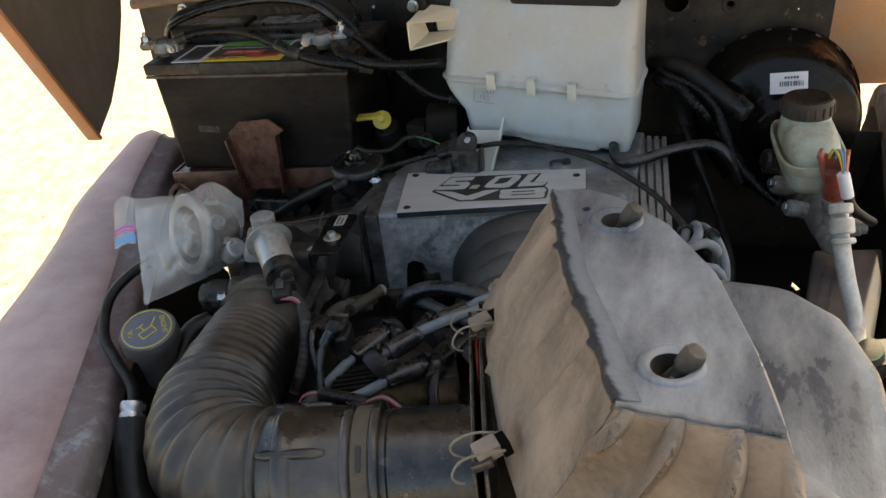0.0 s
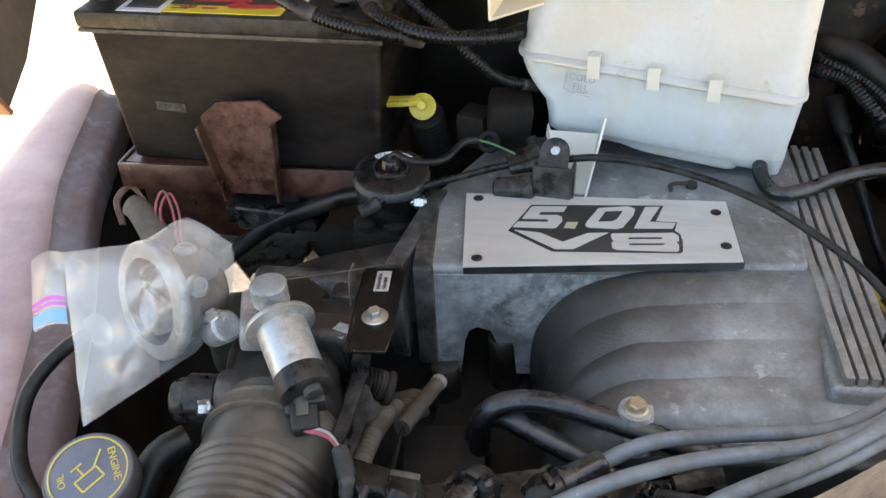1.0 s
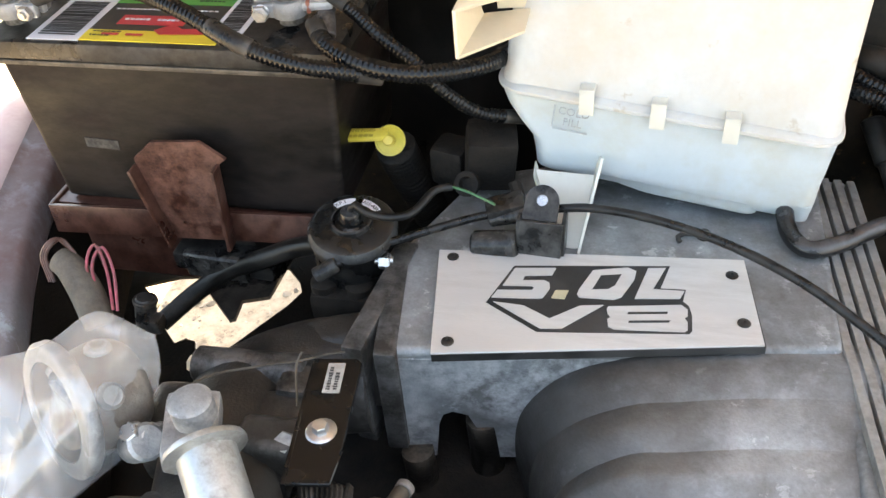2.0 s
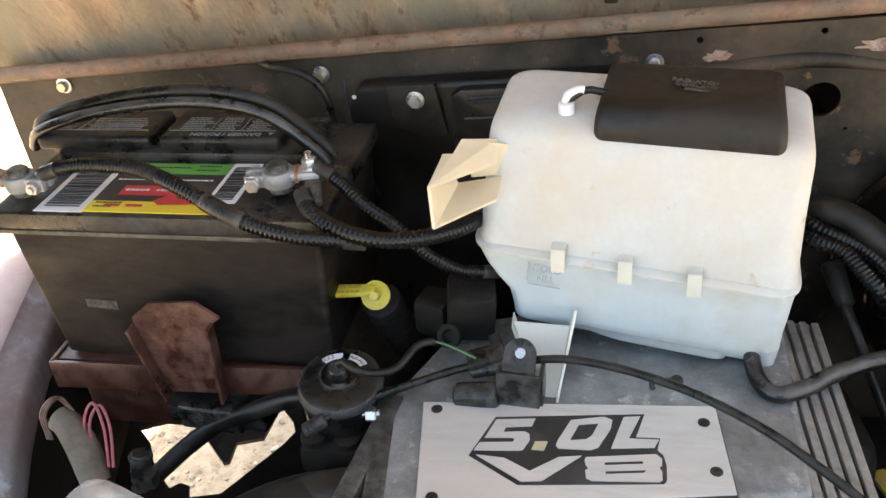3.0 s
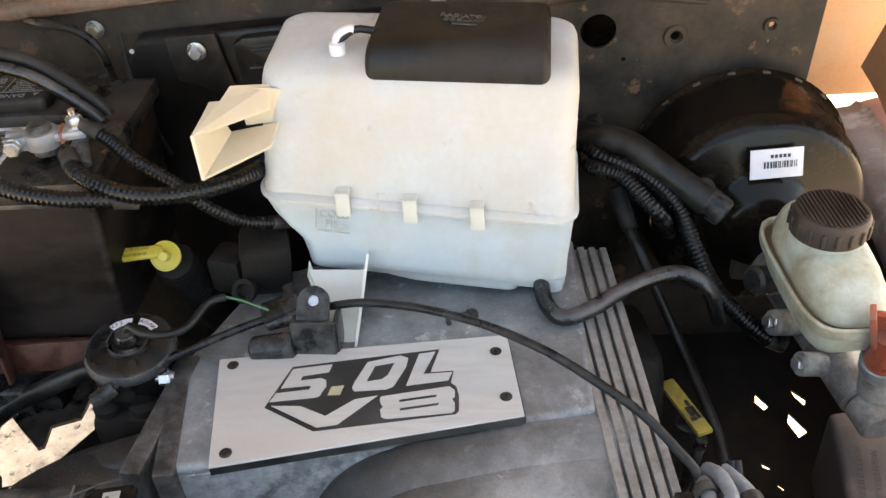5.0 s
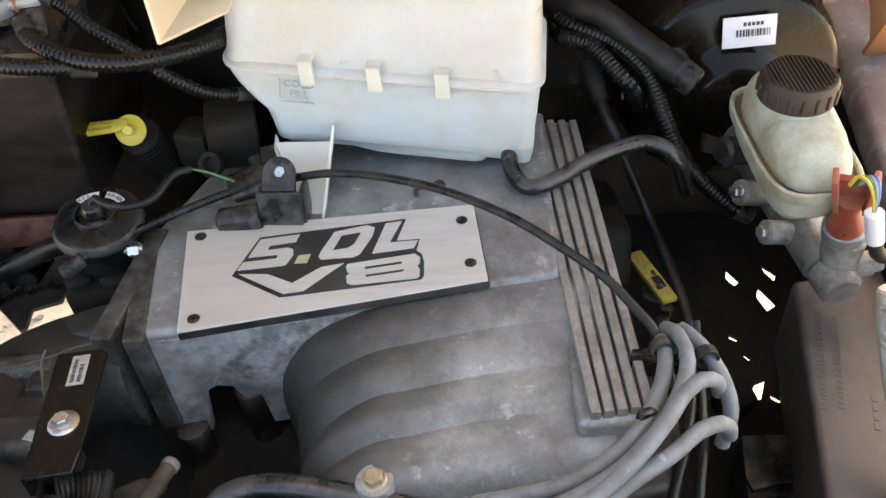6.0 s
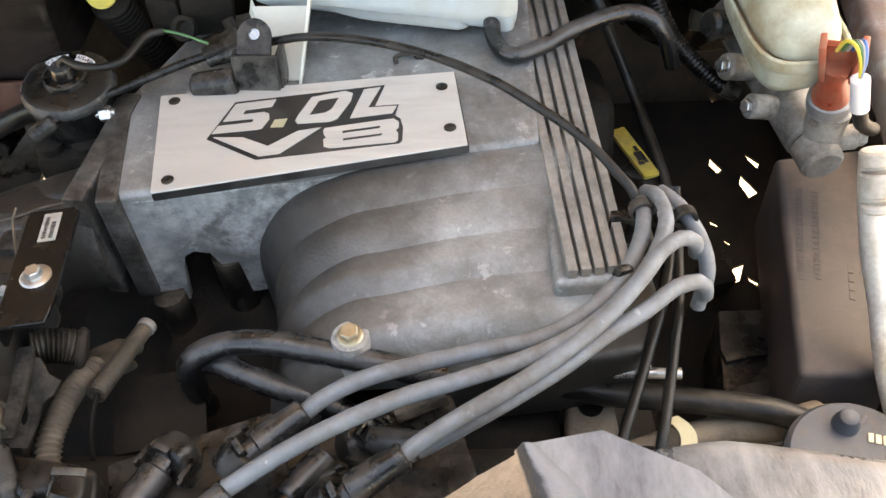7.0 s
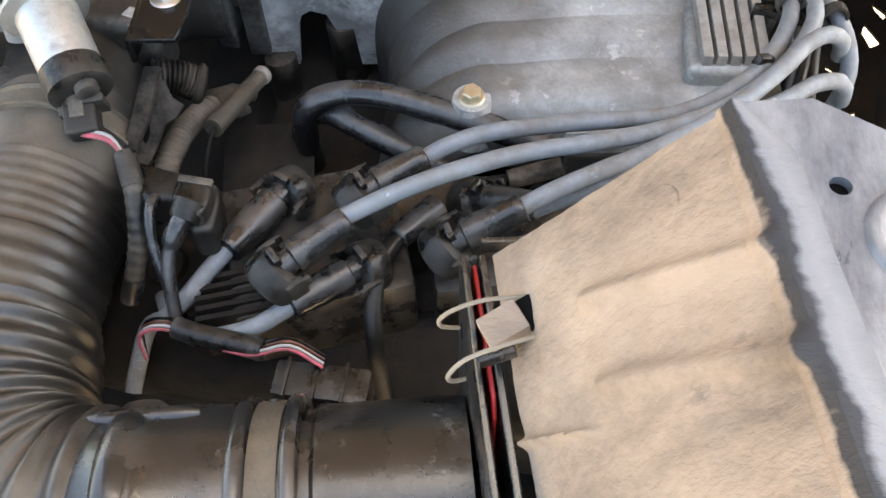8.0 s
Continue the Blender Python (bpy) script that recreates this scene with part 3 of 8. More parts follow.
def tube(bm, pts, r, seg=10, step=0.006, wave=None, flat=1.0, cap=True, raw=False):
    """A round tube along a smooth line. r: a radius, or a function of the share of the length. wave: (pitch, depth) of corrugation."""
    if wave:
        step = wave[0] / (8 if wave[0] > 0.008 else 4)
    line = [Vector(p) for p in pts] if raw else spline(pts, step)
    total = sum((b - a).length for a, b in zip(line, line[1:])) or 1
    t = (line[1] - line[0]).normalized()
    side = (V(0, 0, 1).cross(t) if abs(t.z) < 0.95 else V(1, 0, 0)).normalized()
    rings, s = [], 0.0
    for i, p in enumerate(line):
        t = (line[min(i + 1, len(line) - 1)] - line[max(i - 1, 0)]).normalized()
        side = (side - t * side.dot(t)).normalized()
        up = t.cross(side)
        if i:
            s += (p - line[i - 1]).length
        rad = r(s / total) if callable(r) else r
        if wave:
            rad += wave[1] * (0.5 - 0.5 * math.cos(2 * math.pi * s / wave[0]))
        rings.append([bm.verts.new(p + side * rad * math.cos(a) + up * rad * flat * math.sin(a)) for a in (2 * math.pi * k / seg for k in range(seg))])
    for a, c in zip(rings, rings[1:]):
        for k in range(seg):
            bm.faces.new((a[k], a[(k + 1) % seg], c[(k + 1) % seg], c[k]))
    if cap:
        bm.faces.new(rings[0][::-1])
        bm.faces.new(rings[-1])
    return bm


def inside(x, y, poly):
    odd = False
    for (x0, y0), (x1, y1) in zip(poly, poly[1:] + poly[:1]):
        if (y0 > y) != (y1 > y) and x < x0 + (y - y0) * (x1 - x0) / (y1 - y0):
            odd = not odd
    return odd


def holed(bm, outer, holes, thick, m):
    """A sheet with holes: outer polygon in the XY plane of m, holes as (x, y, radius) or polygons, drawn down by thick."""
    loops = [list(outer)]
    for h in holes:
        if len(h) == 3 and not isinstance(h[0], tuple):
            x, y, r = h
            h = [(x + r * math.cos(2 * math.pi * i / 20), y + r * math.sin(2 * math.pi * i / 20)) for i in range(20)]
        loops.append(list(h))
    co, ed = [], []
    for lp in loops:
        n = len(co)
        co += [Vector(p) for p in lp]
        ed += [(n + i, n + (i + 1) % len(lp)) for i in range(len(lp))]
    out = geometry.delaunay_2d_cdt(co, ed, [], 0, 1e-7)
    vs = [bm.verts.new((v.x, v.y, 0)) for v in out[0]]
    faces = []
    for f in out[2]:
        x = sum(out[0][k].x for k in f) / len(f)
        y = sum(out[0][k].y for k in f) / len(f)
        if inside(x, y, loops[0]) and not any(inside(x, y, lp) for lp in loops[1:]):
            faces.append(bm.faces.new([vs[k] for k in f]))
    e = bmesh.ops.extrude_face_region(bm, geom=faces)
    low = [g for g in e["geom"] if isinstance(g, bmesh.types.BMVert)]
    bmesh.ops.translate(bm, verts=low, vec=(0, 0, -thick))
    bmesh.ops.delete(bm, geom=[v for v in bm.verts if not v.link_faces], context="VERTS")
    bmesh.ops.transform(bm, matrix=m, verts=bm.verts)
    return bm


def sheet(bm, f, nu, nv, thick=0.0):
    """A curved sheet from f(u, v), u and v from 0 to 1, with thickness along its normals."""
    g = [[bm.verts.new(f(i / nu, j / nv)) for j in range(nv + 1)] for i in range(nu + 1)]
    uv = bm.loops.layers.uv.verify()
    fs = []
    for i in range(nu):
        for j in range(nv):
            fc = bm.faces.new((g[i][j], g[i + 1][j], g[i + 1][j + 1], g[i][j + 1]))
            fs.append(fc)
            for lp_, (a, b) in zip(fc.loops, ((i, j), (i + 1, j), (i + 1, j + 1), (i, j + 1))):
                lp_[uv].uv = (a / nu, b / nv)
    if thick:
        bmesh.ops.recalc_face_normals(bm, faces=fs)
        bmesh.ops.solidify(bm, geom=fs, thickness=thick)
    return bm


def hexhead(bm, p, z, across, h, flange=0.0):
    m = at(p, z)
    if flange:
        lathe(bm, [(flange, 0), (flange, h * 0.12), (flange * 0.86, h * 0.25)], m, 20)
    r = across / math.sqrt(3)
    lathe(bm, [(r, 0), (r, h * 0.88), (r * 0.86, h)], m, 6)
    return bm


def B():
    return bmesh.new()


def finish(name, bm, material, shift, angle=38):
    bmesh.ops.remove_doubles(bm, verts=bm.verts, dist=1e-6)
    bmesh.ops.recalc_face_normals(bm, faces=bm.faces)
    bmesh.ops.translate(bm, verts=bm.verts, vec=-Vector(shift))
    me = bpy.data.meshes.new(name)
    bm.to_mesh(me)
    bm.free()
    me.polygons.foreach_set("use_smooth", [True] * len(me.polygons))
    me.set_sharp_from_angle(angle=radians(angle))
    me.materials.append(material if not isinstance(material, str) else M[material])
    return me


HOME = {}


def thing(name, base, label, category, group="", kind=""):
    """An Empty at its base, for a thing made of parts."""
    ob = new(name)
    ob.empty_display_size = 0.03
    ob.location = base
    HOME[ob] = Vector(base)
    return tagged(ob, label, category, group, kind)


def part(name, bm, material, parent, label="", angle=38):
    ob = new(name, finish(name, bm, material, HOME[parent], angle))
    HOME[ob] = HOME[parent]
    ob.parent = parent
    if label:
        ob["label"] = label
    return ob


def solid(name, bm, material, label, category, group="", kind="", angle=38):
    """A thing that is one mesh, with its origin at the middle of its base."""
    lo = Vector([min(v.co[i] for v in bm.verts) for i in range(3)])
    hi = Vector([max(v.co[i] for v in bm.verts) for i in range(3)])
    base = V((lo.x + hi.x) / 2, (lo.y + hi.y) / 2, lo.z)
    ob = new(name, finish(name, bm, material, base, angle))
    ob.location = base
    HOME[ob] = base
    return tagged(ob, label, category, group, kind)


def letters(bm, body, size, m, depth=0.0004):
    """Raised writing in the built-in font, centred on m."""
    cu = bpy.data.curves.new("writing", "FONT")
    cu.body, cu.size, cu.extrude, cu.align_x, cu.align_y, cu.resolution_u = body, size, depth, "CENTER", "CENTER", 2
    ob = bpy.data.objects.new("writing", cu)
    me = ob.to_mesh()
    t = bmesh.new()
    t.from_mesh(me)
    ob.to_mesh_clear()
    bmesh.ops.transform(t, matrix=m, verts=t.verts)
    tmp = bpy.data.meshes.new("tmp")
    t.to_mesh(tmp)
    t.free()
    bm.from_mesh(tmp)
    bpy.data.meshes.remove(tmp)
    bpy.data.objects.remove(ob)
    bpy.data.curves.remove(cu)
    return bm


# ---- large structure ----
bm = B()


def ground_at(u, v):
    # cells widen away from the vehicle
    x = math.copysign(abs(2 * u - 1) ** 4 * 900, u - 0.5) + (2 * u - 1) * 2.5
    y = math.copysign(abs(2 * v - 1) ** 4 * 900, v - 0.5) + (2 * v - 1) * 2.5 + 1
    h = 0.03 * noise.noise((x * 0.7, y * 0.7, 0)) + 0.012 * noise.noise((x * 5, y * 5, 3))
    return V(x, y, h if abs(x) + abs(y) < 40 else 0)


sheet(bm, ground_at, 110, 110)
solid("ground", bm, "soil", "pale sunlit gravelly dirt", "ground", kind="structure")

bm = B()
rng = random.Random(4)
for i in range(2600):
    x, y = rng.uniform(-1.25, 0.9), rng.uniform(1.3, 2.7)
    r = rng.choice((0.003, 0.004, 0.004, 0.005, 0.006, 0.008, 0.011)) * rng.uniform(0.7, 1.4)
    m4 = Matrix.Translation((x, y, 0.02 * noise.noise((x, y, 5)) + r * 0.2)) @ Euler((rng.uniform(-0.4, 0.4), rng.uniform(-0.4, 0.4), rng.uniform(0, 6))).to_matrix().to_4x4()
    m4 = m4 @ Matrix.Diagonal((r * rng.uniform(0.8, 1.5), r, r * rng.uniform(0.5, 0.8), 1))
    rr = bmesh.ops.create_icosphere(bm, subdivisions=1, radius=1.0, matrix=m4)
    for v in rr["verts"]:
        v.co += V(rng.uniform(-1, 1), rng.uniform(-1, 1), rng.uniform(-1, 1)) * r * 0.15
solid("gravel", bm, "stone", "loose pale pebbles scattered on the dirt", "gravel", kind="stuff")

# hood: outer skin, inner lip and two side skirts, hinged at the cowl
HA = radians(63)
HD = V(0, -math.cos(HA), math.sin(HA))
HN = V(0, -math.sin(HA), -math.cos(HA))
HP = V(0, 1.41, 1.252)
hood = thing("hood", HP, "raised copper-brown truck hood, dirty underside", "hood")
bm = B()
sheet(bm, lambda u, v: HP + V(u * 1.16 - 0.635, 0, 0.075 * (u - 0.5)) + HD * (v * 1.2 - 0.05) + HN * (-0.03 * math.sin(math.pi * u)), 24, 24, 0.004)
part("panel", bm, "hood", hood)
bm = B()
tube(bm, [HP + V(x, -0.03, 0.067 * x - 0.002) for x in (-0.625, -0.57, -0.3, 0, 0.3, 0.49)], 0.0085, 10, 0.02)
part("lip_roll", bm, "liprust", hood, "rolled rear lip with flaking paint")
bm = B()
sheet(bm, lambda u, v: HP + V(u * 1.115 - 0.625, -0.036 + 0.05 * v + 0.0012 * noise.noise((u * 40, v * 3, 0)), 0.067 * (u * 1.115 - 0.625) - 0.0035 - 0.019 * v + 0.0015 * noise.noise((u * 23, 0, 4))), 90, 4, 0.003)
part("lip_flange", bm, "lippale", hood, "grey lip flange with flaking pale paint", angle=60)
for sx, u0, dep in ((-0.566, -0.017, 0.325), (0.505, -0.20, 0.14)):
    bm = B()
    u_ = lambda v: u0 + (0.22 * (1 - v) ** 1.6 if sx < 0 else 0)
    sheet(bm, lambda u, v: HP + V(sx + 0.012 * math.sin(math.pi * v), 0, 0) + HD * (u_(v) + u * (1.15 - u_(v))) + HN * (v * (dep + 0.165 * max(0, u * 1.4 - 0.4) * (sx > 0))), 20, 6, 0.004)
    sk = part("side_skirt", bm, "skirt" if sx < 0 else "hood_red", hood)
    bm = B()
    a, b = HP + V(sx, 0, 0) + HN * dep + HD * u0, HP + V(sx, 0, 0) + HN * 0.305 + HD * 1.15
    c_ = a.lerp(b, 0.286) if sx < 0 else HP + V(sx, 0, 0) + HN * dep + HD * (u0 + 0.286 * (1.15 - u0))
    for p_, q_ in ((a, c_), (c_, b)):
        e_ = q_ - p_
        box(bm, (0.022, 0.006, e_.length), Matrix.Translation((p_ + q_) / 2 + HN * 0.002) @ frame_of(e_, HN), 0.002)
    part("flange", bm, "hood_red", sk, "copper painted edge")
bm = B()
box(bm, (0.012, 0.01, 0.05), Matrix.Translation(HP + V(0.02, -0.045, 0.045)) @ pose(0, 0, 0, 27), 0.002)
part("seam_sealer", bm, "blk", hood, "dark seam sealer drip")

# firewall with holes
bm = B()
FW = 1.385
holed(bm, [(-0.62, 0.80), (-0.30, 0.80), (-0.30, 0.45), (0.19, 0.45), (0.19, 0.795), (0.50, 0.795), (0.50, 0.985), (0.400, 0.99), (0.400, 1.11), (0.408, 1.262), (-0.62, 1.203)],
      [(0.204, 1.178, 0.0165), (0.274, 1.170, 0.0045), (0.359, 1.176, 0.0035), (0.097, 1.2345, 0.003), (0.198, 1.241, 0.003), (-0.29, 1.228, 0.003), (0.228, 1.150, 0.002), (0.359, 1.160, 0.0016)],
      0.004, Matrix.Translation((0, FW, 0)) @ pose(0, 0, 0, 90))
fw = solid("wall_firewall", bm, "firewall", "dark painted steel firewall with rust patches", "firewall", kind="structure")
bm = B()
for x, z, w, h in ((0.246, 1.230, 0.0195, 0.0060), (0.112, 1.2195, 0.0115, 0.0045), (0.362, 1.238, 0.013, 0.008)):
    prism(bm, [(x + w * math.cos(a) * k + 0.0, z + h * math.sin(a) * k + w * math.cos(a) * 0.12)
               for a, k in ((2 * math.pi * i / 40, 1 + 0.55 * noise.noise((math.cos(2 * math.pi * i / 40) * 2.6 + x * 90, math.sin(2 * math.pi * i / 40) * 2.6, x * 30))) for i in range(40))],
          0, 0.0009, Matrix.Translation((0, FW, 0)) @ pose(0, 0, 0, 90))
part("rust_patch", bm, "rust", fw, "bare rust patches")
bm = B()
for x, z, r in ((0.274, 1.170, 0.0115), (0.359, 1.176, 0.0075)):
    lathe(bm, [(r, 0), (r * 0.9, 0.003), (r * 0.55, 0.003), (r * 0.42, 0)], at((x, FW, z), (0, -1, 0)), 18, cap=False)
part("embossed_ring", bm, "firewall", fw)
bm = B()
tube(bm, [(-0.05, FW + 0.001, 1.20), (0.1, FW + 0.001, 1.205), (0.2, FW + 0.001, 1.215), (0.3, FW + 0.001, 1.2)], lambda s_: 0.002 + 0.006 * math.sin(math.pi * s_) ** 0.7, 12, 0.01)
part("pressed_rib", bm, "firewall", fw)
for x, z, out_, k in ((-0.255, 1.207, 0.003, "gold"), (-0.155, 1.195, 0.036, "steel"), (0.059, 1.2145, 0.0, "steel"), (-0.541, 1.196, 0.0, "gold")):
    b_ = thing("bolt", (x, FW - out_, z), "zinc hex bolt with washer in the firewall", "bolt", group="firewall bolts")
    bm = B()
    lathe(bm, [(0.0085, 0), (0.0085, 0.0015), (0.007, 0.002)], at((x, FW - 0.001 - out_, z), (0, -1, 0)), 20)
    part("washer", bm, "steel", b_)
    bm = B()
    hexhead(bm, (x, FW - 0.003 - out_, z), (0, -1, 0), 0.010, 0.006)
    part("bolt_head", bm, k, b_)
# added box that blocks the bright ground behind the firewall holes
bm = B()
box(bm, (0.93, 0.02, 0.52), Matrix.Translation((-0.10, 1.62, 1.06)), 0.004)
box(bm, (0.93, 0.18, 0.02), Matrix.Translation((-0.10, 1.54, 1.275)), 0.004)
box(bm, (0.02, 0.22, 0.7), Matrix.Translation((0.35, 1.50, 0.95)), 0.004)
solid("wall_hole_backing", bm, "blk", "dark box added behind the firewall to keep its holes dark", "bulkhead", kind="structure")
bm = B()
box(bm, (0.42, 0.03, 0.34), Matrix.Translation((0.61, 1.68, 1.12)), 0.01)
solid("cowl_side", bm, "copper_lit", "copper-painted cowl corner, its open light put into the paint", "body panel")
# unseen panel, added so that no sun patch reaches the splash shield
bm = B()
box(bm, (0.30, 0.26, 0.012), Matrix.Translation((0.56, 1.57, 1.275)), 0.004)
solid("wall_sun_block", bm, "hood_red", "unseen copper panel added to keep the sun off the splash shield", "cowl", kind="structure")
# out-of-view cab box, added to put the gravel in shade
bm = B()
box(bm, (0.92, 1.8, 1.3), Matrix.Translation((-0.14, 2.55, 1.15)), 0.05)
solid("wall_cab_shade", bm, "blk", "unseen plain cab box behind the firewall, added to shade the gravel", "cab", kind="structure")
# heater box seen behind the tank
hb = thing("heater_box", (-0.1, FW, 1.10), "black plastic heater box on the firewall", "heater box")
bm = B()
prism(bm, [(-0.232, 0.93), (0.045, 0.93), (0.045, 1.2165), (-0.125, 1.2085), (-0.212, 1.2035), (-0.226, 1.185)], 0, 0.024, Matrix.Translation((0, FW - 0.003, 0)) @ pose(0, 0, 0, 90), bevel=0.006, seg=3)
part("case", bm, "heater", hb)
bm = B()
prism(bm, [(-0.122, 1.10), (0.028, 1.10), (0.028, 1.2130), (-0.112, 1.2055), (-0.122, 1.200)], 0, 0.012, Matrix.Translation((0, FW - 0.0275, 0)) @ pose(0, 0, 0, 90), bevel=0.004, seg=2)
part("cover", bm, "heater", hb)
bm = B()
for z0, x0, x1 in ((1.1985, -0.106, -0.066), (1.1945, -0.106, 0.012), (1.1780, -0.110, 0.018)):
    a, b = V(x0, FW - 0.040, z0 + (x0 + 0.1) * 0.05), V(x1, FW - 0.040, z0 + (x1 + 0.1) * 0.05)
    rod(bm, a, b, 0.0013, 0.0013, 8)
part("moulded_ridges", bm, "heater", hb)
bm = B()
prism(bm, [(-0.183, 1.207), (-0.137, 1.2095), (-0.128, 1.158), (-0.146, 1.152), (-0.166, 1.162), (-0.180, 1.166)], 0, 0.007, Matrix.Translation((0, FW - 0.0275, 0)) @ pose(0, 0, 0, 90), bevel=0.002, seg=2)
part("mounting_tab", bm, "heater", hb)
bm = B()
tube(bm, [(-0.230, FW - 0.012, 1.206), (-0.224, FW - 0.030, 1.17), (-0.216, FW - 0.034, 1.13), (-0.205, FW - 0.034, 1.09)], 0.0022, 8, 0.006)
part("side_rib", bm, "heater", hb)
bm = B()
lathe(bm, [(0.0022, 0), (0.0022, 0.001)], at((-0.217, FW - 0.0275, 1.194), (0, -1, 0)), 8)
part("paint_fleck", bm, "label", hb, "tiny white paint fleck")


# fenders: rolled inner gutter, crown and outer drop
def fender(sx, rows, mname, label):
    """rows: y, x of the inner edge, height, width of the crown; the crown runs outwards from the inner edge."""
    ob = thing("fender", (sx * 0.55, 1.0, 0.9), label, "fender")
    line = spline([V(x, y, z) for y, x, z, w in rows], 0.04)
    wide = [p.x for p in spline([V(w, y, 0) for y, x, z, w in rows], 0.04)]
    wide = (wide + wide[-1:] * 99)[:len(line)]
    bm = B()
    g = []
    for p, w in zip(line, wide):
        sec = [(0.0, -0.10), (0.0, -0.012), (0.006, 0.0), (0.03, 0.003), (0.035, 0.010)]
        sec += [(0.035 + k * (w - 0.035), h) for k, h in ((0.15, 0.015), (0.4, 0.019), (0.65, 0.015), (0.85, 0.002), (1.0, -0.02), (1.1, -0.07), (1.14, -0.2), (1.1, -0.45))]
        g.append([bm.verts.new(p + V(sx * o, 0, h)) for o, h in sec])
    fs = [bm.faces.new((g[i][j], g[i + 1][j], g[i + 1][j + 1], g[i][j + 1])) for i in range(len(g) - 1) for j in range(len(g[0]) - 1)]
    bmesh.ops.solidify(bm, geom=fs, thickness=0.003)
    part("outer_panel", bm, mname, ob, angle=60)
    bm = B()
    g = [[bm.verts.new(p + V(sx * o, 0, h)) for o, h in ((-0.003, -0.03), (-0.003, -0.006), (0.003, 0.003), (0.026, 0.006), (0.033, 0.013))] for p in line]
    fs = [bm.faces.new((g[i][j], g[i + 1][j], g[i + 1][j + 1], g[i][j + 1])) for i in range(len(line) - 1) for j in range(4)]
    bmesh.ops.solidify(bm, geom=fs, thickness=0.002)
    part("gutter", bm, "gutter", ob, "chipped blue-grey gutter edge", angle=60)
    bm = B()
    g = [[bm.verts.new(p + V(sx * (-0.004 - 0.01 * j), 0, -0.03 - 0.045 * j)) for j in range(4)] for p in line]
    fs = [bm.faces.new((g[i][j], g[i + 1][j], g[i + 1][j + 1], g[i][j + 1])) for i in range(len(line) - 1) for j in range(3)]
    bmesh.ops.solidify(bm, geom=fs, thickness=0.003)
    part("inner_apron", bm, "grease", ob)
    return ob


fender(-1, [(1.42, -0.60, 0.86, 0.05), (1.395, -0.597, 0.94, 0.06), (1.36, -0.588, 0.985, 0.07), (1.28, -0.557, 0.995, 0.10), (1.137, -0.51, 0.99, 0.125), (1.02, -0.452, 0.985, 0.145), (0.90, -0.40, 0.98, 0.165), (0.727, -0.33, 0.975, 0.20), (0.55, -0.262, 0.97, 0.24), (0.35, -0.20, 0.97, 0.30)], "fender",
            "faded maroon front fender with chalky paint")
fender(1, [(1.62, 0.507, 0.90, 0.15), (1.60, 0.505, 0.95, 0.15), (1.565, 0.503, 0.985, 0.15), (1.52, 0.50, 0.998, 0.15), (1.38, 0.485, 1.0, 0.15), (1.2, 0.462, 1.0, 0.15), (1.0, 0.445, 0.99, 0.15), (0.7, 0.43, 0.975, 0.16), (0.35, 0.40, 0.965, 0.17)], "fender", "faded maroon front fender, shaded by the hood")

# lower shield under the bay, with torn holes towards the ground
bm = B()
chips = [(0.268, 1.434, 0.008), (0.301, 1.417, 0.008), (0.400, 1.393, 0.014), (0.410, 1.395, 0.006), (0.379, 1.274, 0.010), (0.419, 1.281, 0.009), (0.405, 1.243, 0.016), (0.361, 1.192, 0.006), (0.368, 1.167, 0.005), (0.314, 1.131, 0.012), (0.370, 1.126, 0.015), (0.383, 1.116, 0.007), (0.332, 1.113, 0.003)]
rg = random.Random(8)
hl = []
for cx, cy, r in chips:
    r *= 0.95
    t0, long_ = rg.uniform(0.9, 2.4), rg.uniform(1.1, 1.6)
    sh_ = [(math.cos(a) * long_ * rg.uniform(0.7, 1.15), math.sin(a) * rg.uniform(0.35, 0.75)) for a in (0.1, 1.3, 2.7, 4.2)]
    hl.append([(cx + r * (x * math.cos(t0) - y * math.sin(t0)), cy + r * (x * math.sin(t0) + y * math.cos(t0))) for x, y in sh_])
holed(bm, [(0.19, 0.35), (0.62, 0.35), (0.62, 1.5), (0.19, 1.5)], hl, 0.003, Matrix.Translation((0, 0, 0.80)))
solid("splash_shield", bm, "grease", "dark torn splash shield below the brake cylinder", "splash shield")
bm = B()
holed(bm, [(-0.19, 0.25), (0.188, 0.25), (0.188, 1.40), (-0.19, 1.40)], [], 0.004, Matrix.Translation((0, 0, 0.72)))
solid("engine_undertray", bm, "grease", "greasy dark undertray beneath the engine", "undertray")
bm = B()
holed(bm, [(-0.64, 0.25), (-0.17, 0.25), (-0.17, 1.55), (-0.64, 1.55)], [[(-0.542, 1.303), (-0.503, 1.323), (-0.479, 1.328), (-0.374, 1.358), (-0.352, 1.336), (-0.343, 1.318), (-0.352, 1.295), (-0.391, 1.228), (-0.398, 1.217), (-0.432, 1.208), (-0.439, 1.224), (-0.451, 1.227), (-0.461, 1.218), (-0.485, 1.24), (-0.501, 1.256), (-0.518, 1.283)]], 0.004, Matrix.Translation((0, 0, 0.775)))
solid("wheelhouse_panel", bm, "grease", "dark oily wheelhouse panel with a ragged opening", "panel")
# front crossmember, behind and below the filming position
bm = B()
box(bm, (1.0, 0.06, 0.10), Matrix.Translation((0.05, 0.34, 0.90)), 0.01)
solid("radiator_support", bm, "blk_dusty", "black radiator support crossmember at the grille", "crossmember")


# ---- engine: lower block and covers ----
eng = thing("engine", (0.04, 1.05, 0.70), "dirty V8 engine with cast aluminium upper intake", "engine")
bm = B()
box(bm, (0.46, 0.50, 0.18), Matrix.Translation((0.02, 1.03, 0.80)), 0.02)
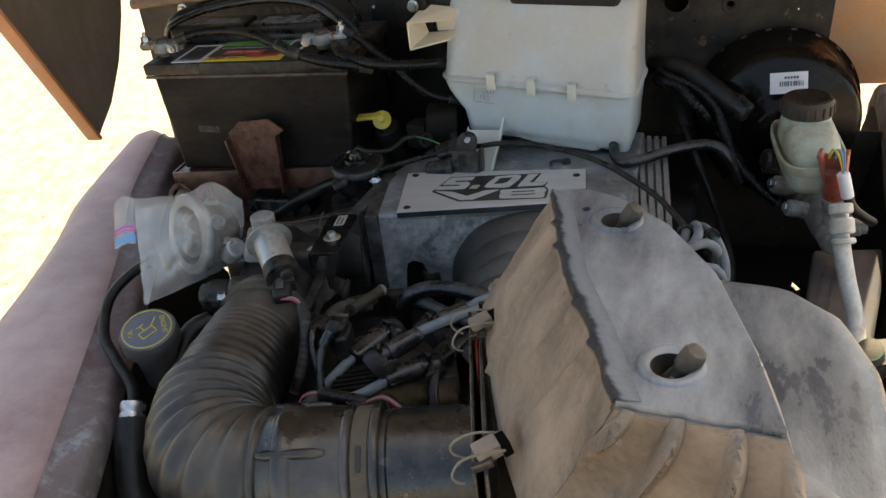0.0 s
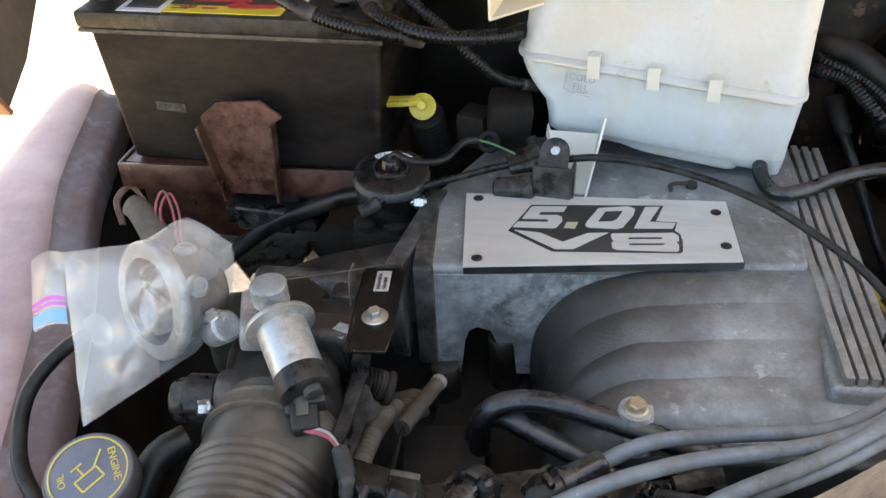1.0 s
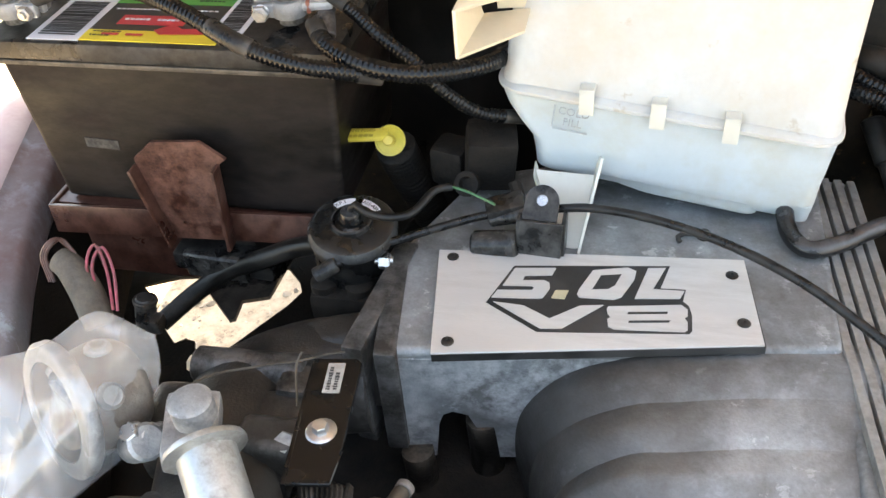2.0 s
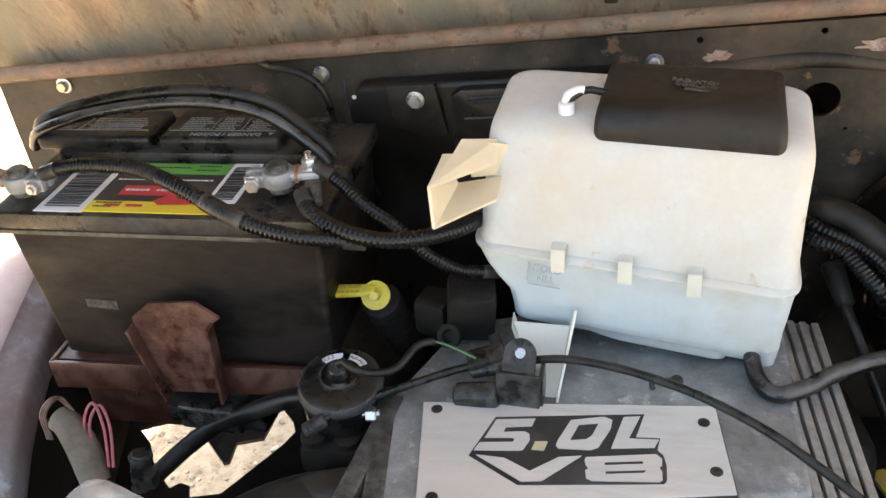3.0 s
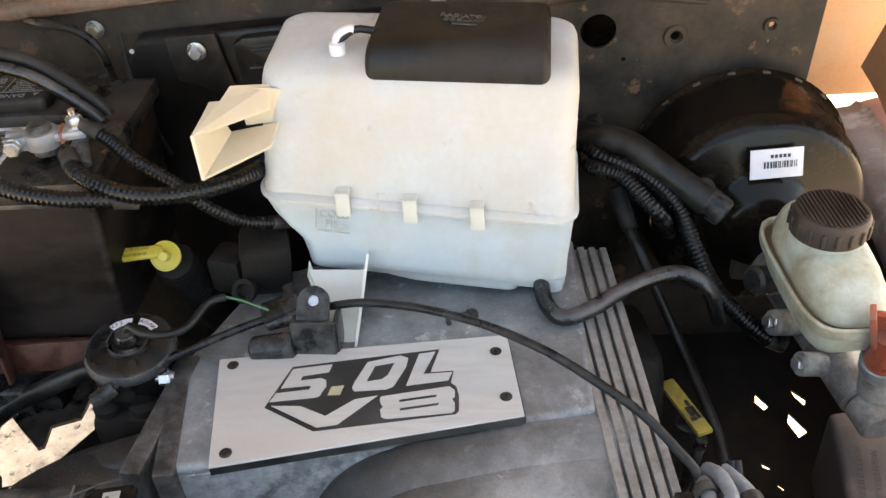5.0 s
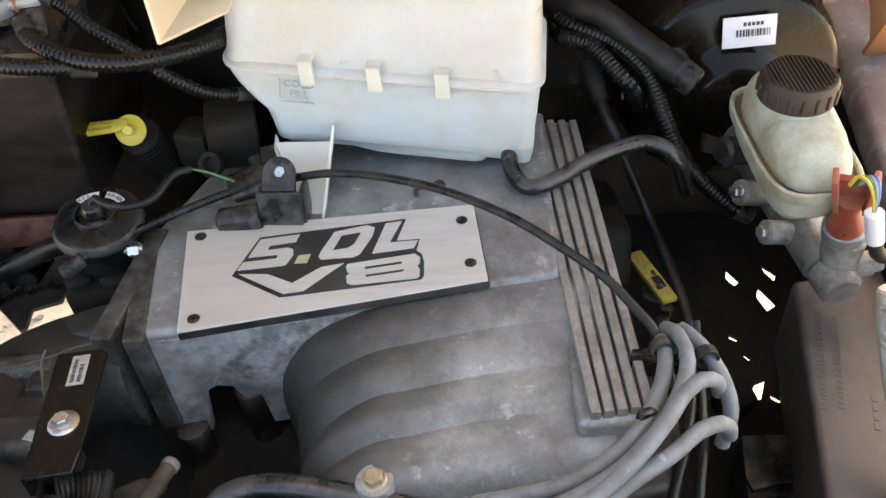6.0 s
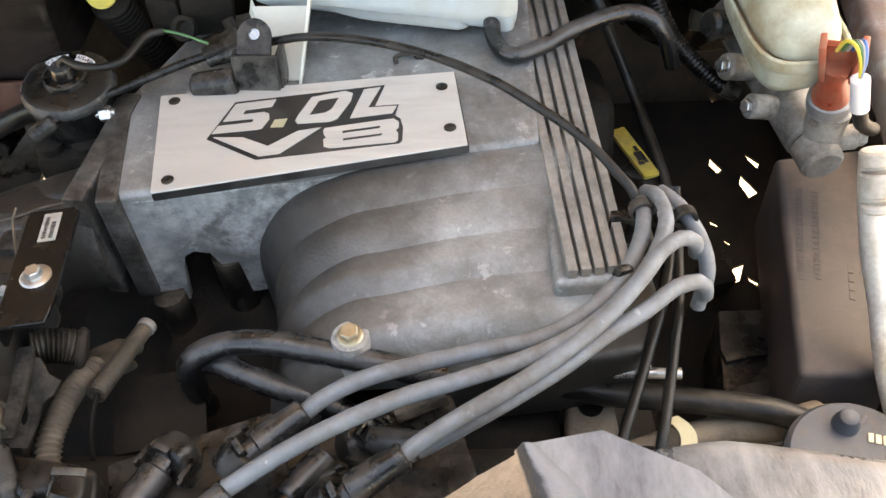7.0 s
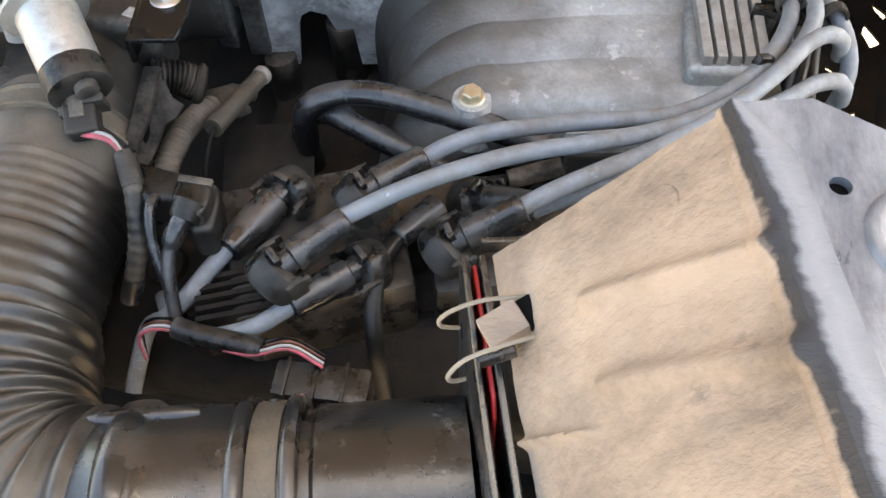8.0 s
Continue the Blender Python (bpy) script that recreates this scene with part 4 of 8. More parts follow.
box(bm, (0.30, 0.44, 0.06), Matrix.Translation((0.03, 1.03, 0.885)), 0.02)
part("block", bm, "grease", eng)
for cy, cz, tilt in ((0.80, 0.925, 18), (1.2, 0.94, -18)):
    bm = B()
    box(bm, (0.42, 0.13, 0.07), Matrix.Translation((0.03, cy, cz)) @ pose(0, 0, 0, tilt), 0.018, 3)
    for k in range(5):
        lathe(bm, [(0.012, 0), (0.012, 0.012), (0.008, 0.014)], Matrix.Translation((-0.13 + 0.08 * k, cy, cz)) @ pose(0, 0, 0.034, tilt), 14)
    part("valve_cover", bm, "grease", eng)
# upper intake: plenum box, runners, finned strip
bm = B()
prism(bm, [(-0.140, 1.112), (-0.126, 1.004), (0.0, 1.022), (0.168, 1.048), (0.171, 1.25), (0.0, 1.245), (-0.10, 1.21)], 0.986, 1.046, bevel=0.006, seg=3)
prism(bm, [(0.001, 1.0385), (0.001, 0.934), (0.0265, 0.931), (0.0305, 0.968), (0.034, 0.979), (0.041, 0.983), (0.052, 0.979), (0.060, 0.958), (0.066, 0.93), (0.165, 0.93), (0.165, 1.0385)], -0.008, 0.0006,
      Matrix(((0.99, 0, 0.141, -0.126), (0.141, 0, -0.99, 1.004), (0, 1, 0, 0), (0, 0, 0, 1))), bevel=0.0005, seg=1)
prism(bm, [(0.155, 1.246), (0.165, 1.05), (0.168, 0.926), (0.215, 0.93), (0.205, 1.10), (0.195, 1.246)], 0.955, 1.0375, bevel=0.006, seg=3)
part("plenum", bm, "alu", eng)
for x, y, z, x2, y2, r_ in ((-0.112, 1.0, 0.945, -0.106, 0.985, 0.012), (-0.066, 1.022, 0.965, -0.060, 1.005, 0.013), (-0.015, 1.02, 0.95, -0.012, 1.0, 0.014)):
    bm = B()
    tube(bm, [(x, y, z), ((x + x2) / 2, y - 0.004, (z + 0.86) / 2), (x2, y2, 0.86)], r_, 18, 0.008)
    part("lower_runner", bm, "grime", eng, "grimy lower intake runner", angle=60)
RUN = []
for k, (y, z, rad, x1) in enumerate(((1.018, 1.011, 0.033, 0.012), (0.983, 1.006, 0.032, 0.018), (0.950, 1.002, 0.030, 0.016), (0.921, 0.996, 0.0285, 0.016))):
    tail = ((x1 + 0.006, y - 0.018, z - 0.014), (x1 - 0.006, y - 0.026, z - 0.045), (x1 - 0.008, y - 0.028, z - 0.10))
    if k == 0:  # the rear hump runs out into the plenum's front face
        tail = ((0.018, y - 0.010, z - 0.009), (0.001, y - 0.006, z - 0.026), (-0.009, y, z - 0.050), (-0.012, y + 0.006, z - 0.085))
    RUN.append((spline([V(*p) for p in ((0.192, y + 0.0125, z), (0.12, y + 0.006, z), (0.07, y - 0.003, z), (0.045, y - 0.008, z - 0.001), *tail)], 0.002), rad))
for k in range(4):
    def runner_skin(u, v, k=k):
        # one of four shallow humps of a common casting, its last one rolling over to the front
        def centre(n, q):
            pts, r_ = RUN[n]
            x_ = min(max(q, 0), 0.9999) * (len(pts) - 1)
            i_ = int(x_)
            return V(*pts[i_]).lerp(V(*pts[i_ + 1]), x_ - i_), r_
        f = k + v - 0.5
        lo = min(max(int(math.floor(f)), 0), 2)
        w = min(max(f - lo, 0), 1)
        (a, ra), (b, rb) = centre(lo, u), centre(lo + 1, u)
        (a2, _), (b2, _) = centre(lo, u + 0.01 if u < 0.98 else u - 0.01), centre(lo + 1, u + 0.01 if u < 0.98 else u - 0.01)
        c, r_ = a.lerp(b, w), ra + (rb - ra) * w
        d = (a2.lerp(b2, w) - c) * (1 if u < 0.98 else -1)
        n = V(0, 1, 0).cross(V(d.x, 0, d.z)).normalized()
        depth = 0.0013 + 0.0036 * min(1, max(0, (u - 0.12) / 0.5)) ** 1.3
        valley = depth * max(0, 1 - 2 * abs(v if v < 0.5 else 1 - v)) ** 1.6
        if f > 3:
            th = (f - 3) * 2 * radians(95)
            return c + n * (r_ * math.cos(th)) + V(0, -1, 0) * (r_ * math.sin(th))
        if f < 0:
            return c + n * (r_ - 0.006 * (-f * 2) ** 2) + V(0, 1, 0) * (-f * 2 * 0.034)
        return c + n * (r_ - valley)

    bm = B()
    sheet(bm, runner_skin, 70, 20)
    bmesh.ops.recalc_face_normals(bm, faces=bm.faces)
    part("runner", bm, "runner", eng, "cast intake runner, darker towards its left end", angle=70)
bm = B()
prism(bm, [(0.026, 0.905), (0.17, 0.912), (0.20, 0.928), (0.20, 1.05), (0.02, 1.03)], 0.95, 1.0135, bevel=0.008)
for v in bm.verts:
    v.co.z += 0.20 * (v.co.y - 0.905) * (v.co.z > 0.99)
lathe(bm, [(0.019, 0), (0.015, 0.014), (0.0115, 0.0282)], at((0.043, 0.901, 0.995), (0, 0, 1)), 20)
prism(bm, [(0.10, 0.893), (0.155, 0.90), (0.165, 0.925), (0.095, 0.925)], 0.98, 1.008, bevel=0.006)
part("runner_base", bm, "alu", eng)
bm = B()
for k in range(5):
    a = V(0.157 + 0.0095 * k, 1.240 - 0.001 * k, 1.0398)
    b = V(0.179 + 0.0082 * k, 0.930 + 0.001 * k, 1.0398)
    d = b - a
    bm = B()
    box(bm, (0.0062, d.length, 0.010), Matrix.Translation((a + b) / 2) @ pose(0, 0, 0, 0, 0, math.degrees(math.atan2(-d.x, d.y))), 0.0014, 2)
    part("fin", bm, "alufin", eng)
bm = B()
prism(bm, [(0.10, 0.892), (0.146, 0.897), (0.19, 0.902), (0.226, 0.908), (0.238, 0.93), (0.241, 0.96), (0.235, 1.0), (0.19, 1.0), (0.12, 0.93)], 0.93, 0.992, bevel=0.006, seg=3)
part("end_boss", bm, "alu_dark", eng)
# throttle side: dark flange and elbow
bm = B()
box(bm, (0.016, 0.115, 0.10), Matrix.Translation((-0.143, 1.058, 0.998)) @ pose(0, 0, 0, 0, 0, -7), 0.003)
part("flange", bm, "alu_dark", eng)
bm = B()
prism(bm, [(-0.150, 1.112), (-0.134, 1.112), (-0.118, 0.999), (-0.134, 0.998)], 0.945, 1.0475, bevel=0.003)
part("mounting_flange", bm, "alu_dark", eng)
bm = B()


def elbow_top(u, v):
    # fan from the flange to the throttle bore
    a = V(-0.147 + 0.012 * v, 1.064 - 0.058 * v, 0)
    b = V(-0.262 + 0.006 * v, 1.012 - 0.012 * v, 0)
    p = a.lerp(b, u)
    return V(p.x, p.y + 0.012 * math.sin(math.pi * u) * (1 - v), 1.040 - 0.012 * u - 0.055 * (2 * v - 1) ** 4 - 0.02 * u * u)


sheet(bm, elbow_top, 24, 16)
tube(bm, [(-0.15, 1.03, 0.99), (-0.19, 1.02, 0.99), (-0.22, 0.99, 0.995), (-0.225, 0.95, 1.0), (-0.212, 0.90, 1.0), (-0.204, 0.865, 1.0)], lambda s: 0.043 + 0.002 * s, 28, 0.008)
part("throttle_elbow", bm, "alu_dark", eng, "dusty grey throttle elbow", angle=60)
bm = B()
rod(bm, (-0.262, 0.990, 1.026), (-0.178, 0.990, 1.028), 0.0135, 0.0145, 24, 0.002)
box(bm, (0.022, 0.026, 0.03), Matrix.Translation((-0.183, 0.978, 1.025)), 0.005)
part("cross_tube", bm, "alu_dark", eng)
bm = B()
hexhead(bm, (-0.262, 0.990, 1.026), (-1, 0, 0), 0.011, 0.006)
part("end_plug", bm, "cream", eng, "pale plastic end plug")
bm = B()
box(bm, (0.115, 0.055, 0.05), Matrix.Translation((-0.222, 0.945, 1.01)) @ pose(0, 0, 0, 0, 0, 2), 0.012, 3)
box(bm, (0.05, 0.03, 0.05), Matrix.Translation((-0.18, 0.93, 1.02)), 0.01, 3)
part("throttle_housing", bm, "alu_dark", eng)
for x, y, z in ((-0.255, 0.921, 1.036), (-0.169, 0.927, 1.036)):
    bm = B()
    hexhead(bm, (x, y, z), (-0.1, -0.5, 1), 0.013, 0.010, 0.009)
    part("housing_bolt", bm, "alu", eng, "dull hex bolt")
bm = B()
box(bm, (0.055, 0.032, 0.03), Matrix.Translation((-0.182, 1.086, 1.008)), 0.008)
for x in (-0.198, -0.170):
    lathe(bm, [(0.011, 0), (0.011, 0.02), (0.008, 0.022)], at((x, 1.084, 1.008)), 16)
part("vacuum_block", bm, "grease", eng)
bm = B()
tube(bm, [(-0.250, 0.955, 1.045), (-0.232, 0.964, 1.050), (-0.205, 0.972, 1.053), (-0.176, 0.979, 1.056), (-0.160, 0.987, 1.056), (-0.150, 0.992, 1.054)], 0.0009, 6, 0.004)
tube(bm, [(-0.176, 0.983, 1.06), (-0.178, 0.977, 1.056), (-0.176, 0.968, 1.052), (-0.170, 0.95, 1.046)], 0.0009, 6, 0.004)
part("tie_wire", bm, "dirtmetal", eng, "thin twisted tie wire")
bm = B()
rod(bm, (-0.17, 1.088, 1.048), (-0.143, 1.092, 1.048), 0.003)
hexhead(bm, (-0.153, 1.09, 1.048), (1, 0.1, 0), 0.011, 0.008)
part("stud", bm, "steel", eng, "zinc stud with nut")
bm = B()
hexhead(bm, (0.043, 0.901, 1.0235), (0, -0.1, 1), 0.0105, 0.007, 0.0082)
part("runner_bolt", bm, "gold", eng, "yellow zinc flange bolt")
bm = B()
rod(bm, (0.0815, 1.1500, 1.045), (0.0815, 1.1500, 1.0515), 0.0052, 0.0046, 12, 0.001)
tube(bm, [(0.084, 1.151, 1.0495), (0.074, 1.1475, 1.0505), (0.067, 1.1465, 1.0505), (0.0625, 1.1430, 1.0500), (0.0640, 1.1385, 1.0490)], 0.0019, 8, 0.002)
part("hook_clip", bm, "blk", eng)

# name plate, its letters cut into black enamel
pl = thing("name_plate", (0.01, 1.06, 1.046), "brushed aluminium engine name plate screwed on the intake", "name plate")
PM = Matrix.Translation((0.01, 1.06, 0)) @ Matrix.Diagonal((0.001, 0.001, 1, 1))
bm = B()
prism(bm, [(-120, 43), (98, 60), (107, -22), (-104, -60)], 1.0515, 1.053, PM)
bmesh.ops.bevel(bm, geom=bm.edges[:], offset=0.0004, segments=1, affect="EDGES")
part("plate", bm, "plate", pl)
bm = B()
prism(bm, [(-119.5, 42.5), (98.6, 59.6), (108, -22.3), (-103.6, -60.4)], 1.0455, 1.0518, PM)
part("backing", bm, "ink", pl, "dark backing pad")
bm = B()
prism(bm, [(-76, -8), (-62, 32), (47, 46), (41, 22), (58, 23), (56, 11), (60, 7), (62, -2), (62, -16), (60, -19), (-21, -29), (-38, -31)], 1.0525, 1.0533, PM)
part("enamel", bm, "ink", pl)
GL = dict(
    five=[(-61, 29), (-32, 33), (-34, 25), (-53, 22), (-54, 17), (-39, 19), (-35, 17), (-34, 11), (-38, 1), (-41, 0), (-73, -3), (-70, 5), (-46, 8), (-45, 11), (-47, 12), (-67, 10)],
    dot=[(-30, 10), (-21, 11), (-23, 2), (-32, 2)],
    zero=[(-6, 34), (18, 40), (24, 37), (23, 28), (15, 9), (10, 6), (-13, 5), (-15, 8), (-14, 13)],
    l=[(32, 41), (44, 43), (36, 20), (57, 21), (54, 13), (24, 9)],
    v=[(-71, -7), (-50, -8), (-31, -18), (-12, -3), (4, 0), (-22, -26), (-36, -28)],
    eight=[(7, -1), (55, 7), (59, 3), (59, -3), (57, -5), (59, -9), (59, -16), (57, -18), (12, -22), (8, -20), (7, -13), (9, -11), (7, -8), (6, -4)])
for key, poly in GL.items():
    bm = B()
    prism(bm, poly, 1.0527, 1.0539, PM)
    part("letter", bm, "dotcream" if key == "dot" else "plate", pl)
for poly in ([(0, 29), (14, 32), (10, 20), (6, 16), (-5, 14)], [(20, -5), (46, -1), (46, -3), (20, -7)], [(21, -13), (48, -9), (47, -11), (21, -15)]):
    bm = B()
    prism(bm, poly, 1.0537, 1.0542, PM)
    part("counter", bm, "ink", pl)
for x, y in ((-108, 36), (-95, -48), (89, 42), (95, -4)):
    bm = B()
    c = PM @ V(x, y, 1.0526)
    lathe(bm, [(0.0044, 0), (0.0044, 0.0008), (0.0036, 0.0014), (0.0014, 0.0016), (0.001, 0.0010)], at(c), 18)
    part("screw", bm, "grime", pl)


# ---- coolant tank ----
TM = Matrix.Translation((0.041, 1.170, 1.14)) @ pose(0, 0, 0, 0, 0, -5)
tank = thing("coolant_tank", (0.048, 1.19, 1.05), "aged white plastic coolant tank with a rubber cap cover", "coolant tank")


def shell(bm, rows, m, n=8, power=5.0, slant=0.0):
    """Rounded-rectangle rings: (x0, x1, y0, y1, z). power: of the outline's curve, or below 1 its corner radius."""
    rings = []
    for x0, x1, y0, y1, z in rows:
        cx, cy, hx, hy = (x0 + x1) / 2, (y0 + y1) / 2, (x1 - x0) / 2, (y1 - y0) / 2
        ring = []
        for i in range(n * 4):
            if power < 1:
                q, a = i // n, math.pi / 2 * (i // n + (i % n) / (n - 1))
                r = min(power, hx * 0.9, hy * 0.9)
                x = cx + (hx - r) * (1, -1, -1, 1)[q] + r * math.cos(a)
                y = cy + (hy - r) * (1, 1, -1, -1)[q] + r * math.sin(a)
            else:
                a = 2 * math.pi * (i + 0.5) / (n * 4)
                c, s = math.cos(a), math.sin(a)
                k = (abs(c) ** power + abs(s) ** power) ** (-1 / power)
                x, y = cx + hx * c * k, cy + hy * s * k
            xs = max(x, -0.052) + 0.25 * min(0, x + 0.052)
            ring.append(bm.verts.new(m @ V(x, y, z - xs * slant * (1 - 6 * max(0, z)))))
        rings.append(ring)
    N_ = n * 4
    for a, b in zip(rings, rings[1:]):
        for i in range(N_):
            bm.faces.new((a[i], a[(i + 1) % N_], b[(i + 1) % N_], b[i]))
    bm.faces.new(rings[0][::-1])
    bm.faces.new(rings[-1])
    return bm


bm = B()
shell(bm, [(-0.1170, 0.1215, 0.0, 0.115, 0.0), (-0.1145, 0.1205, 0.002, 0.113, 0.016), (-0.1115, 0.1205, 0.008, 0.113, 0.048), (-0.1090, 0.1215, 0.0145, 0.113, 0.074), (-0.1085, 0.1220, 0.0170, 0.113, 0.083), (-0.1078, 0.1217, 0.0190, 0.1125, 0.0885),
           (-0.1066, 0.1208, 0.0220, 0.1115, 0.0930), (-0.1046, 0.1190, 0.0265, 0.1100, 0.0962), (-0.1012, 0.1160, 0.033, 0.107, 0.0983), (-0.0970, 0.1120, 0.041, 0.103, 0.0993), (-0.0920, 0.107, 0.048, 0.099, 0.0997)], TM, 8, 0.017, 0.115)
TI = TM.inverted()
for v in bm.verts:
    # the top rises gently towards the firewall
    w = TI @ v.co
    v.co.z += 0.11 * max(0, w.y - 0.025) * min(1, max(0, (w.z - 0.070) / 0.02))
part("upper_shell", bm, "white", tank, "yellowed upper half", angle=50)
bm = B()
shell(bm, [(-0.1180, 0.1220, -0.003, 0.118, -0.0032), (-0.1205, 0.1242, -0.0055, 0.12, -0.0012), (-0.1205, 0.1242, -0.0055, 0.12, 0.0012), (-0.1185, 0.1225, -0.0035, 0.118, 0.0024), (-0.1165, 0.1210, -0.0005, 0.116, 0.0042)], TM, 8, 0.024, 0.115)
part("seam_flange", bm, "white", tank, "welded seam flange", angle=50)
bm = B()
shell(bm, [(-0.1160, 0.1205, 0.0, 0.114, 0.0), (-0.1150, 0.1200, 0.001, 0.113, -0.008), (-0.1115, 0.1190, 0.002, 0.112, -0.018), (-0.1040, 0.1180, 0.003, 0.111, -0.031), (-0.0945, 0.1165, 0.004, 0.110, -0.044), (-0.0920, 0.1160, 0.005, 0.109, -0.060), (-0.0915, 0.1150, 0.006, 0.108, -0.070), (-0.088, 0.111, 0.010, 0.104, -0.0745)], TM, 8, 0.012, 0.115)
shell(bm, [(-0.052, 0.0800, 0.0055, 0.108, -0.068), (-0.030, 0.0795, 0.006, 0.107, -0.0742), (-0.016, 0.0785, 0.0075, 0.106, -0.0778), (-0.006, 0.0770, 0.0095, 0.104, -0.0798), (0.004, 0.074, 0.0135, 0.10, -0.0805)], TM, 6, 0.01, 0.115)
shell(bm, [(0.0915, 0.1150, 0.005, 0.05, -0.060), (0.0925, 0.1135, 0.006, 0.049, -0.0740), (0.0950, 0.111, 0.009, 0.046, -0.0760)], TM, 6, 0.008, 0.115)
part("lower_shell", bm, "milky", tank, "bluish milky lower half", angle=50)
for x in (-0.051, -0.001, 0.049):
    bm = B()
    z_ = -0.115 * x
    box(bm, (0.0105, 0.0045, 0.0205), TM @ Matrix.Translation((x, -0.0068, 0.0005 + z_)), 0.0009)
    box(bm, (0.0105, 0.012, 0.003), TM @ Matrix.Translation((x, -0.003, 0.0092 + z_)), 0.0008)
    part("clip", bm, "clipwhite", tank)


def leaf(bm, pts, thick):
    """A flat plate through corner points, with thickness."""
    pts = [Vector(p) for p in pts]
    n_ = (pts[1] - pts[0]).cross(pts[2] - pts[0]).normalized() * thick / 2
    lo, hi = [bm.verts.new(p - n_) for p in pts], [bm.verts.new(p + n_) for p in pts]
    k = len(pts)
    bm.faces.new(lo[::-1])
    bm.faces.new(hi)
    for i in range(k):
        bm.faces.new((lo[i], lo[(i + 1) % k], hi[(i + 1) % k], hi[i]))


bm = B()
leaf(bm, [(-0.047, 1.174, 1.080), (-0.002, 1.169, 1.082), (-0.0085, 1.125, 1.046), (-0.0225, 1.125, 1.044)], 0.002)
leaf(bm, [(0.0032, 1.164, 1.101), (0.0005, 1.184, 1.090), (-0.0085, 1.130, 1.044), (-0.0085, 1.119, 1.046)], 0.002)
leaf(bm, [(-0.0485, 1.184, 1.081), (-0.0485, 1.171, 1.077), (-0.0235, 1.118, 1.044), (-0.0225, 1.130, 1.044)], 0.002)
part("mounting_leg", bm, "clipwhite", tank, "cream moulded mounting leg with two ribs")
bm = B()
leaf(bm, [(-0.0906, 1.1175, 1.2361), (-0.0897, 1.1610, 1.2375), (-0.0825, 1.1625, 1.2370), (-0.0794, 1.1818, 1.2387), (-0.0560, 1.2000, 1.2300), (-0.0540, 1.1801, 1.2215)], 0.0022)
arm = part("mounting_arm", bm, "cream", tank, "cream hollow mounting arm")
for pts in ([(-0.0892, 1.1133, 1.2063), (-0.0830, 1.1720, 1.2080), (-0.0530, 1.1900, 1.2040), (-0.0525, 1.1567, 1.2040)],
            [(-0.0908, 1.1172, 1.2365), (-0.0894, 1.1130, 1.2060), (-0.0830, 1.1720, 1.2075), (-0.0890, 1.1612, 1.2372)],
            [(-0.0770, 1.1850, 1.2375), (-0.0750, 1.1850, 1.2070), (-0.0480, 1.1960, 1.2040), (-0.0480, 1.1960, 1.2290)]):
    bm = B()
    leaf(bm, pts, 0.0022)
    part("arm_wall", bm, "cream", arm)
bm = B()
MK = TM @ Matrix.Translation((-0.062, 0.0004, -0.010)) @ pose(0, 0, 0, 82, 0, 0) @ pose(0, 0, 0, 0, 0, -6)
letters(bm, "COLD", 0.0085, MK @ Matrix.Translation((0.001, 0.0015, 0.0008)), 0.0003)
letters(bm, "FILL", 0.0085, MK @ Matrix.Translation((0.001, -0.0065, 0.0012)), 0.0003)
box(bm, (0.0012, 0.017, 0.0006), MK @ Matrix.Translation((-0.0135, -0.003, 0.001)), 0.0)
box(bm, (0.026, 0.0012, 0.0006), MK @ Matrix.Translation((0, -0.0125, 0.0016)), 0.0)
part("level_mark", bm, "levelgrey", tank, "moulded cold fill level mark")
bm = B()
lathe(bm, [(0.006, 0), (0.006, 0.008), (0.004, 0.009)], TM @ Matrix.Translation((-0.052, 0.045, 0.103)), 16)
tube(bm, [TM @ V(-0.052, 0.045, 0.108), TM @ V(-0.051, 0.047, 0.1155), TM @ V(-0.044, 0.051, 0.1185), TM @ V(-0.040, 0.052, 0.1182)], 0.0036, 12, 0.002)
part("vent_spout", bm, "label", tank, "white elbow spout")
bm = B()
tube(bm, [TM @ V(-0.052, 0.045, 0.112), TM @ V(-0.040, 0.052, 0.118), TM @ V(-0.03, 0.055, 0.1165), TM @ V(-0.01, 0.055, 0.112)], 0.003, 8, 0.004)
part("vent_hose", bm, "rubber", tank)
cc = thing("cap_cover", TM @ V(0.035, 0.05, 0.105), "black rubber cover draped over the tank cap", "cap cover")
bm = B()
shell(bm, [(-0.031, 0.100, 0.003, 0.094, 0.101), (-0.0312, 0.1002, 0.0028, 0.094, 0.104), (-0.0310, 0.100, 0.0035, 0.0935, 0.111), (-0.0305, 0.0995, 0.0055, 0.092, 0.117), (-0.0297, 0.0988, 0.0085, 0.091, 0.1212), (-0.0285, 0.0975, 0.0125, 0.090, 0.1243), (-0.0265, 0.0955, 0.018, 0.088, 0.1262), (-0.022, 0.091, 0.026, 0.084, 0.1272)], TM @ Matrix.Translation((0.0015, 0.019, -0.0098)), 8, 0.007, 0.115)
for v in bm.verts:
    v.co += V(0, 0, 0.0016) * noise.noise(v.co * 40)
part("cover", bm, "drape", cc, angle=60)
bm = B()
CL = TM @ Matrix.Translation((0.0345, 0.079, 0.1178)) @ pose(0, 0, 0, 0, 6.56, 0)
letters(bm, "RADIATOR", 0.0072, CL @ Matrix.Translation((0.004, -0.004, 0)), 0.0006)
letters(bm, "COOLANT", 0.0062, CL @ Matrix.Translation((0.004, -0.0115, 0)), 0.0006)
box(bm, (0.018, 0.0025, 0.0010), CL @ Matrix.Translation((0.005, -0.0180, 0)), 0)
part("raised_lettering", bm, "dirtmetal", cc)


# ---- battery and its tray ----
bat = thing("battery", (-0.327, 1.235, 1.03), "black car battery with green, red and yellow label", "battery")
